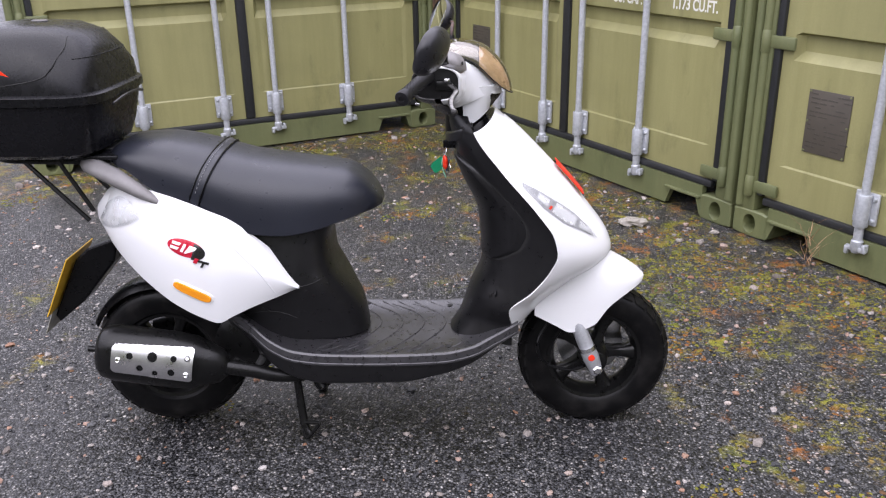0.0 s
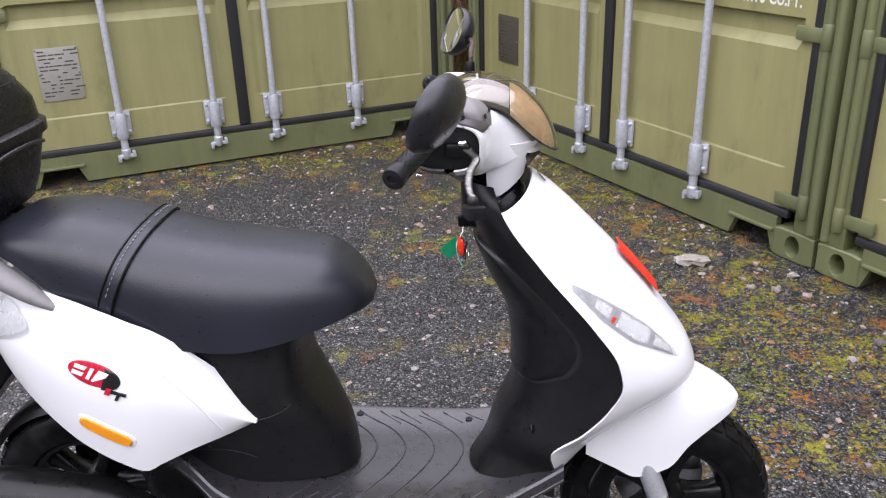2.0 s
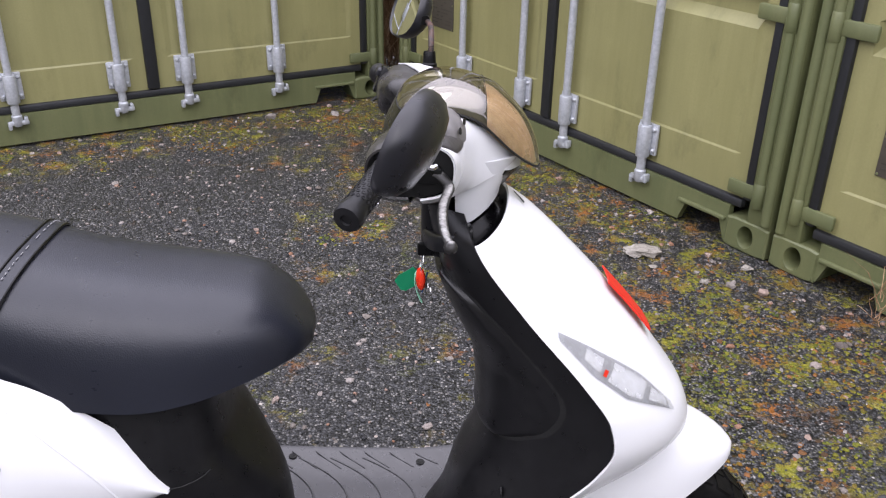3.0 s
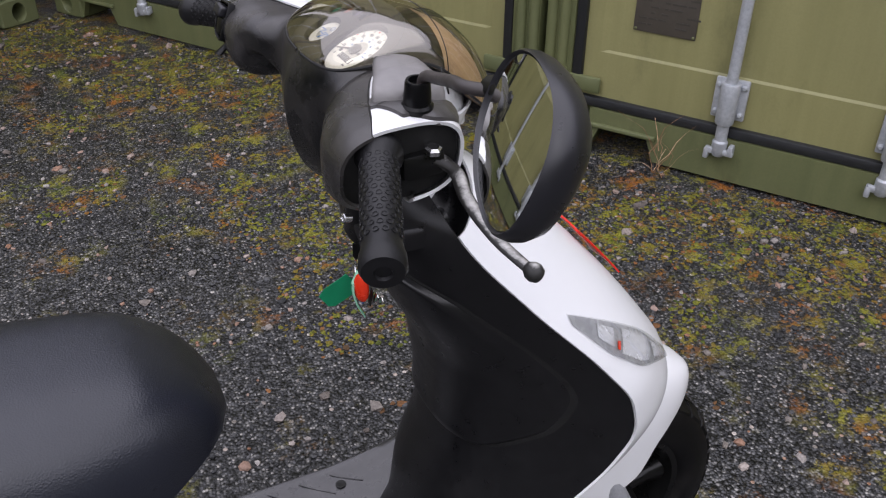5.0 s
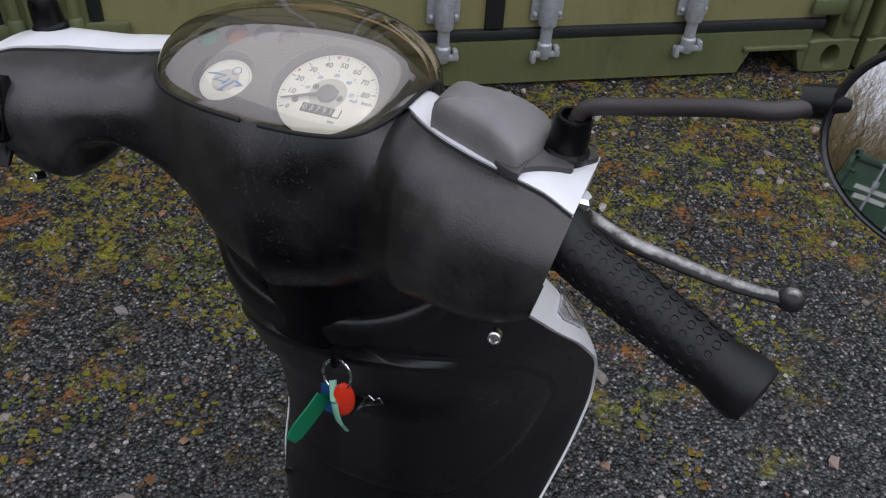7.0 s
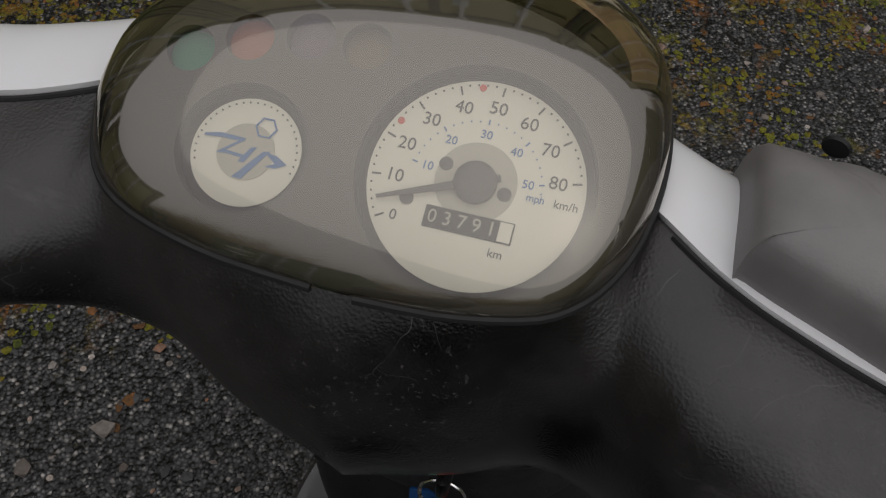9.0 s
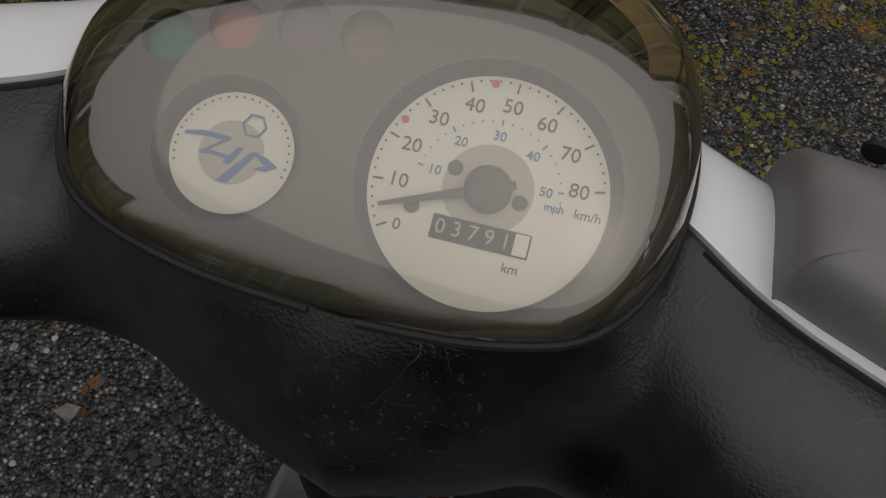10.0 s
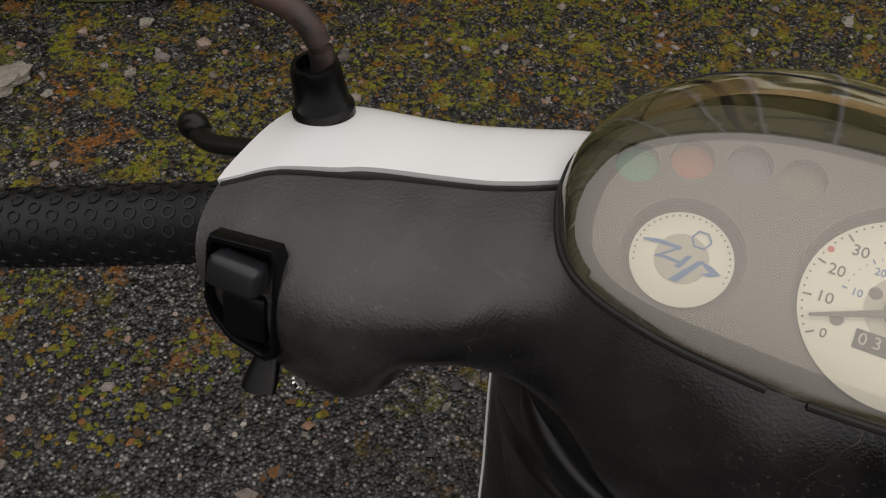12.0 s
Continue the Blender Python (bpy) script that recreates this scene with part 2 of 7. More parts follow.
TAG_INK = plastic("tag_ink", (0.003, 0.06, 0.03), (0.004, 0.08, 0.04), (0.5, 0.6), 200, 0)
TAG_PALE = plastic("pale_green_edge", (0.25, 0.55, 0.38), (0.3, 0.6, 0.42), (0.4, 0.5), 200, 0)
TAG_RED = plastic("red_key_fob", (0.68, 0.03, 0.008), (0.8, 0.05, 0.015), (0.2, 0.3), 100, 0)
TAG_BLUE = plastic("blue_key_fob", (0.012, 0.07, 0.22), (0.02, 0.09, 0.28), (0.3, 0.4), 100, 0)
BADGE_RED = plastic("badge_red", (0.42, 0.01, 0.03), (0.5, 0.015, 0.04), (0.25, 0.3), 100, 0)
BADGE_BLACK = plastic("badge_black", (0.008, 0.008, 0.008), (0.014, 0.014, 0.014), (0.25, 0.3), 100, 0)
BADGE_WHITE = plastic("badge_white", (0.78, 0.78, 0.78), (0.82, 0.82, 0.82), (0.25, 0.3), 100, 0)
DASH = plastic("dash_grey_plastic", (0.060, 0.057, 0.050), (0.075, 0.070, 0.062), (0.5, 0.6), 900, 0)
STEM_BLACK = plastic("stem_black", (0.030, 0.026, 0.025), (0.055, 0.045, 0.042), (0.42, 0.6), 120, 0.1)
DIAL = plastic("dial_cream", (0.72, 0.725, 0.71), (0.76, 0.763, 0.745), (0.5, 0.6), 300, 0)
DIAL_GREY = plastic("dial_grey", (0.40, 0.40, 0.38), (0.44, 0.44, 0.42), (0.5, 0.6), 300, 0)
INK = plastic("dial_ink", (0.03, 0.03, 0.032), (0.045, 0.045, 0.05), (0.5, 0.6), 300, 0)
BLUE_INK = plastic("dial_blue_ink", (0.025, 0.13, 0.40), (0.03, 0.16, 0.45), (0.5, 0.6), 300, 0)
RED_INK = plastic("dial_red_ink", (0.6, 0.06, 0.03), (0.65, 0.08, 0.04), (0.5, 0.6), 300, 0)
LAMP_GREEN = plastic("green_warning_lens", (0.002, 0.16, 0.095), (0.004, 0.20, 0.12), (0.3, 0.4), 300, 0)
LAMP_RED = plastic("orange_warning_lens", (0.24, 0.055, 0.022), (0.30, 0.07, 0.03), (0.3, 0.4), 300, 0)
LAMP_BLUE = plastic("violet_warning_lens", (0.075, 0.055, 0.11), (0.095, 0.07, 0.14), (0.3, 0.4), 300, 0)
LAMP_DIM = plastic("grey_warning_lens", (0.085, 0.070, 0.045), (0.11, 0.09, 0.06), (0.3, 0.4), 300, 0)
STITCH = plastic("grey_thread", (0.20, 0.20, 0.21), (0.30, 0.30, 0.31), (0.7, 0.8), 300, 0)
LENS_WHITE = metal("lamp_reflector", (0.72, 0.72, 0.73), (0.95, 0.95, 0.95), (0.15, 0.35), 0.5, 160, 0.5, (1, 6, 1))
BOWL = plastic("lamp_bowl_grey", (0.36, 0.36, 0.365), (0.52, 0.52, 0.53), (0.2, 0.35), 90, 0.3, 0.002)


def glassy(name, tint, rough=0.02, ior=1.45, weight=1.0, sheen=0.0, gloss=(1.0, 1.0, 1.0)):
    """Thin clear plastic: see-through with a sharp gloss."""
    k = Mat(name)
    tr = k.node("ShaderNodeBsdfTransparent")
    tr.inputs["Color"].default_value = (*tint, 1)
    gl = k.node("ShaderNodeBsdfGlossy")
    gl.inputs["Roughness"].default_value = rough
    gl.inputs["Color"].default_value = (*gloss, 1)
    fr = k.node("ShaderNodeFresnel", IOR=ior)
    mx = k.node("ShaderNodeMixShader")
    k.link(k.math("ADD", k.math("MULTIPLY", fr.outputs[0], weight), sheen, True), mx.inputs[0])
    k.link(tr.outputs[0], mx.inputs[1])
    k.link(gl.outputs[0], mx.inputs[2])
    out = k.t.nodes["Material Output"]
    k.link(mx.outputs[0], out.inputs["Surface"])
    return k.m


DOME = glassy("smoked_clear_plastic", (0.92, 0.89, 0.79), 0.05, 1.5, 1.3, 0.135, (1.0, 0.95, 0.88))
LAMP_TAN = metal("tinted_lamp_reflector", (0.50, 0.36, 0.24), (0.68, 0.52, 0.36), (0.25, 0.4), 0.45, 60, 0.3)
LENS = glassy("clear_lamp_lens", (0.86, 0.87, 0.88), 0.03, 1.5, 1.0)


def mirror_glass():
    k = Mat("mirror_glass")
    k.put("Base Color", (0.86, 0.87, 0.86)).put("Metallic", 1.0).put("Roughness", 0.02)
    return k.m


MIRROR = mirror_glass()


def line_weight(k, p, a, d, width):
    """1 on the line through a with direction d (plan), falling to 0 at width."""
    n = (-d[1], d[0])
    sep = k.node("ShaderNodeSeparateXYZ")
    k.link(p, sep.inputs[0])
    dx = k.math("MULTIPLY", k.math("SUBTRACT", sep.outputs[0], a[0]), n[0])
    dy = k.math("MULTIPLY", k.math("SUBTRACT", sep.outputs[1], a[1]), n[1])
    return k.value(k.math("ABSOLUTE", k.math("ADD", dx, dy)), 1.0, 0.0, 0.0, width)


def asphalt():
    """Old tarmac: dark chippings in bitumen, pale grit, moss and rust-brown litter by the containers."""
    k = Mat("worn_asphalt")
    p = k.coords(True)
    stones = k.node("ShaderNodeTexVoronoi", Scale=160.0, Randomness=1.0)
    k.link(p, stones.inputs["Vector"])
    sep = k.node("ShaderNodeSeparateColor")
    k.link(stones.outputs["Color"], sep.inputs[0])
    chip = k.ramp(sep.outputs[0], [(0.0, (0.011, 0.0112, 0.012)), (0.40, (0.032, 0.0325, 0.035)), (0.70, (0.085, 0.086, 0.092)), (0.90, (0.165, 0.162, 0.158)), (1.0, (0.34, 0.325, 0.31))])
    gap = k.value(stones.outputs["Distance"], 1.0, 0.16, 0.25, 0.70)
    col = k.mix(1.0, chip, k.ramp(gap, [(0, (0, 0, 0)), (1, (1, 1, 1))]), "MULTIPLY")
    blotch = k.noise(34.0, 4, 0.7, p)
    col = k.mix(1.0, col, k.ramp(blotch, [(0.34, (0.50, 0.50, 0.50)), (0.50, (0.95, 0.95, 0.95)), (0.66, (1.60, 1.58, 1.55))]), "MULTIPLY")
    worn = k.noise(1.1, 6, 0.6, p)
    col = k.mix(k.value(worn, 0, 0.22, 0.52, 0.74), col, (0.075, 0.071, 0.067))
    wet = k.noise(2.3, 4, 0.5, p)
    # pale grit
    grit = k.node("ShaderNodeTexVoronoi", Scale=42.0, Randomness=1.0)
    k.link(p, grit.inputs["Vector"])
    gsep = k.node("ShaderNodeSeparateColor")
    k.link(grit.outputs["Color"], gsep.inputs[0])
    is_grit = k.math("MULTIPLY", k.math("GREATER_THAN", gsep.outputs[1], 0.90), k.math("LESS_THAN", grit.outputs["Distance"], 0.21))
    gcol = k.ramp(gsep.outputs[2], [(0, (0.18, 0.16, 0.14)), (0.5, (0.34, 0.31, 0.28)), (0.85, (0.26, 0.13, 0.07)), (1.0, (0.5, 0.48, 0.45))])
    col = k.mix(is_grit, col, gcol)
    # moss and brown litter
    near = k.math("MAXIMUM", line_weight(k, p, (1.12, 3.92), (0.573, -0.820), 1.9), line_weight(k, p, (-1.37, 5.28), (0.860, 0.510), 0.9))
    near = k.math("MAXIMUM", near, k.math("MULTIPLY", line_weight(k, p, (0.0, 3.45), (0.96, 0.28), 0.75), 0.5))
    patch = k.noise(3.2, 6, 0.65, p)
    speck = k.math("MULTIPLY", k.math("ADD", k.noise(70.0, 4, 0.7, p), k.noise(13.0, 3, 0.6, p)), 0.5)
    moss = k.math("MULTIPLY", k.value(k.math("ADD", patch, k.math("MULTIPLY", near, 0.42)), 0, 1, 0.68, 0.82), k.value(speck, 0, 1, 0.505, 0.555))
    hue = k.noise(6.0, 5, 0.6, p)
    mcol = k.ramp(hue, [(0.34, (0.085, 0.110, 0.010)), (0.44, (0.250, 0.235, 0.016)), (0.53, (0.19, 0.13, 0.015)), (0.62, (0.30, 0.105, 0.013))])
    col = k.mix(k.math("MULTIPLY", moss, 0.85), col, mcol)
    k.put("Base Color", col).put("Roughness", k.value(wet, 0.30, 0.52, 0.35, 0.65))
    k.put("Specular IOR Level", 0.45)
    h = k.math("ADD", k.math("MULTIPLY", gap, 1.0), k.math("MULTIPLY", moss, 1.4))
    h = k.math("ADD", h, k.math("MULTIPLY", is_grit, 0.8))
    # every stone lies at a tilt of its own
    off, lean, dot = (k.node("ShaderNodeVectorMath") for _ in range(3))
    off.operation, lean.operation, dot.operation = "SUBTRACT", "SUBTRACT", "DOT_PRODUCT"
    k.link(p, off.inputs[0])
    k.link(stones.outputs["Position"], off.inputs[1])
    k.link(stones.outputs["Color"], lean.inputs[0])
    lean.inputs[1].default_value = (0.5, 0.5, 0.5)
    k.link(off.outputs[0], dot.inputs[0])
    k.link(lean.outputs[0], dot.inputs[1])
    h = k.math("ADD", h, k.math("MULTIPLY", dot.outputs["Value"], 230.0))
    k.bump(h, 0.7, 0.003)
    return k.m


ASPHALT = asphalt()


def speckled(name, stops, rough=0.8, bump=0.3):
    """Loose stuff: every island takes its own tone."""
    k = Mat(name)
    g = k.node("ShaderNodeNewGeometry")
    col = k.ramp(g.outputs["Random Per Island"], stops)
    n = k.noise(130.0, 4, vec=g.outputs["Position"])
    col = k.mix(k.value(n, 0, 0.4, 0.4, 0.7), col, tuple(c * 0.45 for c in stops[0][1]))
    k.put("Base Color", col).put("Roughness", rough).bump(n, bump, 0.001)
    return k.m


PEBBLE = speckled("pale_pebbles", [(0, (0.10, 0.08, 0.07)), (0.3, (0.20, 0.175, 0.155)), (0.6, (0.32, 0.29, 0.27)), (0.8, (0.28, 0.14, 0.08)), (1, (0.42, 0.40, 0.38))])
CHIP = speckled("dark_chippings", [(0, (0.018, 0.019, 0.021)), (0.5, (0.045, 0.046, 0.05)), (0.9, (0.09, 0.09, 0.092)), (1, (0.15, 0.145, 0.14))], 0.6)


def moss_clumps():
    """Moss in drifts: green, ochre and rust by the place it grows, each clump a shade of its own."""
    k = Mat("moss_clumps")
    g = k.node("ShaderNodeNewGeometry")
    hue = k.noise(4.5, 5, 0.6, g.outputs["Position"])
    hue = k.math("ADD", hue, k.math("MULTIPLY", k.math("SUBTRACT", g.outputs["Random Per Island"], 0.5), 0.16))
    col = k.ramp(hue, [(0.34, (0.060, 0.085, 0.010)), (0.46, (0.185, 0.185, 0.015)), (0.56, (0.175, 0.130, 0.015)), (0.68, (0.230, 0.088, 0.013))])
    n = k.noise(160.0, 4, 0.6, g.outputs["Position"])
    k.put("Base Color", k.mix(k.value(n, 0, 0.7, 0.4, 0.65), col, (0.022, 0.024, 0.008))).put("Roughness", 0.95).bump(n, 0.5, 0.002)
    return k.m


MOSS = moss_clumps()
LITTER = speckled("dead_leaf_litter", [(0, (0.06, 0.035, 0.016)), (0.6, (0.13, 0.06, 0.02)), (1, (0.26, 0.11, 0.035))], 0.85)
TWIG = speckled("dry_brown_stalks", [(0, (0.20, 0.11, 0.055)), (0.5, (0.40, 0.25, 0.14)), (1, (0.60, 0.43, 0.27))], 0.9)
BRUSH = speckled("winter_brush", [(0, (0.17, 0.125, 0.06)), (0.5, (0.32, 0.25, 0.13)), (1, (0.50, 0.42, 0.25))], 0.9)
STONE = plastic("pale_broken_stone", (0.22, 0.20, 0.17), (0.50, 0.47, 0.42), (0.8, 0.9), 90, 0.8, 0.004)
KERB = plastic("pale_timber_edge", (0.36, 0.33, 0.27), (0.5, 0.47, 0.40), (0.7, 0.8), 60, 0.4, 0.003)


# ---- mesh helpers ----
def part(name, bm, mat, parent=None, label="", smooth=True):
    """Links a bmesh as one mesh object under a thing or a part."""
    me = bpy.data.meshes.new(name)
    bmesh.ops.recalc_face_normals(bm, faces=bm.faces[:])
    for f in bm.faces:
        f.smooth = smooth
    bm.to_mesh(me)
    bm.free()
    if smooth:
        me.set_sharp_from_angle(angle=radians(38))
    me.materials.append(mat)
    ob = new(name, me)
    if parent is not None:
        ob.parent = parent
    if label:
        tagged(ob, label)
    return ob


def thing(name, m, label, category, group="", kind=""):
    ob = new(name)
    ob.matrix_world = m
    ob.empty_display_size = 0.1
    return tagged(ob, label, category, group, kind)


def curve(xs, ys):
    """A smooth curve through the keys (Hermite, damped tangents)."""
    xs, ys = np.array(xs, float), np.array(ys, float)
    d = np.diff(ys) / np.diff(xs)
    m = np.zeros(len(xs))
    m[0], m[-1] = d[0], d[-1]
    for i in range(1, len(xs) - 1):
        m[i] = 0 if d[i - 1] * d[i] <= 0 else 2 * d[i - 1] * d[i] / (d[i - 1] + d[i])

    def f(x):
        i = int(np.clip(np.searchsorted(xs, x) - 1, 0, len(xs) - 2))
        h = xs[i + 1] - xs[i]
        t = min(1.0, max(0.0, (x - xs[i]) / h))
        return float((1 + 2 * t) * (1 - t) ** 2 * ys[i] + t * (1 - t) ** 2 * h * m[i] + t * t * (3 - 2 * t) * ys[i + 1] + t * t * (t - 1) * h * m[i + 1])

    return f


def skin(rings, closed=True, cap=True, bm=None):
    """Joins rings of points into a skin."""
    bm = bm or bmesh.new()
    vs = [[bm.verts.new(p) for p in r] for r in rings]
    n = len(rings[0])
    for a, b in zip(vs, vs[1:]):
        for i in range(n if closed else n - 1):
            j = (i + 1) % n
            bm.faces.new((a[i], a[j], b[j], b[i]))
    if cap and closed:
        bm.faces.new(vs[0][::-1])
        bm.faces.new(vs[-1])
    return bm


def grid(f, nu, nv, thick=0.0, bm=None):
    """A sheet f(u, v), u and v from 0 to 1; with a thickness it is a closed shell."""
    bm = bm or bmesh.new()
    pts = [[Vector(f(i / nu, j / nv)) for j in range(nv + 1)] for i in range(nu + 1)]
    top = [[bm.verts.new(p) for p in r] for r in pts]
    for i in range(nu):
        for j in range(nv):
            bm.faces.new((top[i][j], top[i + 1][j], top[i + 1][j + 1], top[i][j + 1]))
    if thick:
        nor = [[None] * (nv + 1) for _ in range(nu + 1)]
        for i in range(nu + 1):
            for j in range(nv + 1):
                du = pts[min(nu, i + 1)][j] - pts[max(0, i - 1)][j]
                dv = pts[i][min(nv, j + 1)] - pts[i][max(0, j - 1)]
                n = du.cross(dv)
                nor[i][j] = n.normalized() if n.length > 1e-12 else Vector((0, 0, 1))
        low = [[bm.verts.new(pts[i][j] - nor[i][j] * thick) for j in range(nv + 1)] for i in range(nu + 1)]
        for i in range(nu):
            for j in range(nv):
                bm.faces.new((low[i][j], low[i][j + 1], low[i + 1][j + 1], low[i + 1][j]))
        for i in range(nu):
            bm.faces.new((top[i][0], low[i][0], low[i + 1][0], top[i + 1][0]))
            bm.faces.new((top[i][nv], top[i + 1][nv], low[i + 1][nv], low[i][nv]))
        for j in range(nv):
            bm.faces.new((top[0][j], top[0][j + 1], low[0][j + 1], low[0][j]))
            bm.faces.new((top[nu][j], low[nu][j], low[nu][j + 1], top[nu][j + 1]))
    return bm


def oval(c, a, b, n=2.0, count=32, ex=(1, 0, 0), ey=(0, 1, 0)):
    """A ring: a superellipse about c in the plane of ex and ey."""
    out = []
    for i in range(count):
        t = 2 * math.pi * i / count
        ct, st = math.cos(t), math.sin(t)
        u, v = a * math.copysign(abs(ct) ** (2 / n), ct), b * math.copysign(abs(st) ** (2 / n), st)
        out.append(Vector(c) + u * Vector(ex) + v * Vector(ey))
    return out


def smooth_path(pts, per=8):
    """Catmull-Rom through the points."""
    p = [Vector(q) for q in pts]
    p = [p[0] * 2 - p[1]] + p + [p[-1] * 2 - p[-2]]
    out = []
    for i in range(1, len(p) - 2):
        for k in range(per):
            t = k / per
            a, b, c, d = p[i - 1], p[i], p[i + 1], p[i + 2]
            out.append(0.5 * (2 * b + (c - a) * t + (2 * a - 5 * b + 4 * c - d) * t * t + (3 * b - a - 3 * c + d) * t ** 3))
    return out + [p[-2]]


def tube(pts, radii, count=14, flat=1.0, bm=None, up=(0, 0, 1), per=8, raw=False):
    """A round (or flattened) bar along a smooth path; radii: one, or one a point."""
    path = [Vector(q) for q in pts] if raw else smooth_path(pts, per)
    if isinstance(radii, (int, float)):
        rs = [radii] * len(path)
    else:
        rs = [float(r) for r in np.interp(np.linspace(0, 1, len(path)), np.linspace(0, 1, len(radii)), radii)]
    rings = []
    for i, q in enumerate(path):
        d = (path[min(len(path) - 1, i + 1)] - path[max(0, i - 1)]).normalized()
        u = Vector(up)
        if abs(d.dot(u)) > 0.95:
            u = Vector((1, 0, 0)) if abs(d.x) < 0.9 else Vector((0, 1, 0))
        e1 = d.cross(u).normalized()
        e2 = e1.cross(d).normalized()
        rings.append([q + rs[i] * (math.cos(2 * math.pi * k / count) * e1 + flat * math.sin(2 * math.pi * k / count) * e2) for k in range(count)])
    return skin(rings, bm=bm)


def lathe(profile, c=(0, 0, 0), axis=(0, 1, 0), count=32, bm=None, cap=True):
    """Turns (radius, along) keys about an axis."""
    a = Vector(axis).normalized()
    e1 = a.orthogonal().normalized()
    e2 = a.cross(e1)
    rings = [[Vector(c) + a * s + r * (math.cos(2 * math.pi * k / count) * e1 + math.sin(2 * math.pi * k / count) * e2) for k in range(count)] for r, s in profile]
    return skin(rings, cap=cap, bm=bm)


def box(c, size, bevel=0.0, m=None, bm=None, seg=2):
    """A block with rounded edges."""
    own = bmesh.new()
    bmesh.ops.create_cube(own, size=1.0, matrix=Matrix.Translation(c) @ Matrix.Diagonal((*size, 1)))
    if bevel:
        bmesh.ops.bevel(own, geom=own.edges[:], offset=bevel, segments=seg, affect="EDGES", profile=0.5)
    if m is not None:
        own.transform(m)
    if bm is None:
        return own
    me = bpy.data.meshes.new("tmp")
    own.to_mesh(me)
    own.free()
    bm.from_mesh(me)
    bpy.data.meshes.remove(me)
    return bm


def slab(outline, m, depth, bevel=0.0, bm=None):
    """A flat outline (x, y) given depth along z, then placed by m."""
    own = bmesh.new()
    vs = [own.verts.new((x, y, 0)) for x, y in outline]
    f = own.faces.new(vs)
    r = bmesh.ops.extrude_face_region(own, geom=[f])
    bmesh.ops.translate(own, verts=[v for v in r["geom"] if isinstance(v, bmesh.types.BMVert)], vec=(0, 0, depth))
    if bevel:
        es = [e for e in own.edges if abs(e.verts[0].co.z - e.verts[1].co.z) < 1e-9 and e.verts[0].co.z * math.copysign(1, depth) > abs(depth) * 0.5]
        bmesh.ops.bevel(own, geom=es, offset=bevel, segments=2, affect="EDGES", profile=0.5)
    own.transform(m)
    if bm is None:
        return own
    me = bpy.data.meshes.new("tmp")
    own.to_mesh(me)
    own.free()
    bm.from_mesh(me)
    bpy.data.meshes.remove(me)
    return bm


def basis(o, ex, ey):
    """A placing matrix from an origin and two directions."""
    x = Vector(ex).normalized()
    z = x.cross(Vector(ey)).normalized()
    y = z.cross(x)
    return Matrix(((x.x, y.x, z.x, o[0]), (x.y, y.y, z.y, o[1]), (x.z, y.z, z.z, o[2]), (0, 0, 0, 1)))


def letters(text, size, mat, parent, m, name="lettering", depth=0.0004, bold=0.0, label=""):
    """Flat raised letters in the built-in font, centred on m."""
    cu = bpy.data.curves.new(name, "FONT")
    cu.body, cu.size, cu.extrude, cu.align_x, cu.align_y, cu.offset = text, size, depth, "CENTER", "CENTER", bold
    cu.resolution_u = 3
    tmp = new("tmp_text", cu)
    me = bpy.data.meshes.new_from_object(tmp.evaluated_get(bpy.context.evaluated_depsgraph_get()))
    bpy.data.objects.remove(tmp)
    bpy.data.curves.remove(cu)
    me.materials.clear()
    me.materials.append(mat)
    me.transform(m)
    ob = new(name, me)
    ob.parent = parent
    if label:
        tagged(ob, label)
    return ob


# ---- ground ----
def ground():
    bm = bmesh.new()
    edges = [-400, -60, -20, -8, -4, -2, -1, 0, 1, 2, 3, 4, 5, 6, 8, 14, 30, 60, 400]
    vs = [[bm.verts.new((x, y, 0)) for y in edges] for x in edges]
    for i in range(len(edges) - 1):
        for j in range(len(edges) - 1):
            bm.faces.new((vs[i][j], vs[i + 1][j], vs[i + 1][j + 1], vs[i][j + 1]))
    tagged(part("ground", bm, ASPHALT, smooth=False), "dark worn tarmac yard with pale grit and moss", "ground", kind="structure")


ground()



def closing_wall():
    """Plain ribbed wall added out of view behind, to block low sky light."""
    bm = bmesh.new()
    n = 90
    xs = [(-7.0 + 14.0 * i / n, 0.03 if (i // 2) % 2 else 0.0) for i in range(n + 1)]
    y0 = -3.2
    lo = [bm.verts.new((x, y0 + d, 0)) for x, d in xs]
    hi = [bm.verts.new((x, y0 + d, 2.6)) for x, d in xs]
    lo2 = [bm.verts.new((x, y0 - 0.08, 0)) for x, d in xs]
    hi2 = [bm.verts.new((x, y0 - 0.08, 2.6)) for x, d in xs]
    for i in range(n):
        bm.faces.new((lo[i], lo[i + 1], hi[i + 1], hi[i]))
        bm.faces.new((lo2[i], hi2[i], hi2[i + 1], lo2[i + 1]))
        bm.faces.new((hi[i], hi[i + 1], hi2[i + 1], hi2[i]))
    tagged(part("wall_unseen", bm, OLIVE_SILL, smooth=False), "unseen olive green ribbed wall added to block low sky light", "wall", kind="structure")


closing_wall()

# door faces: middle of the sill line and turn
YARD = {"a": (-1.371, 5.282, 30.7), "b": (0.454, 4.981, -55.05), "c": (1.861, 2.970, -55.05)}


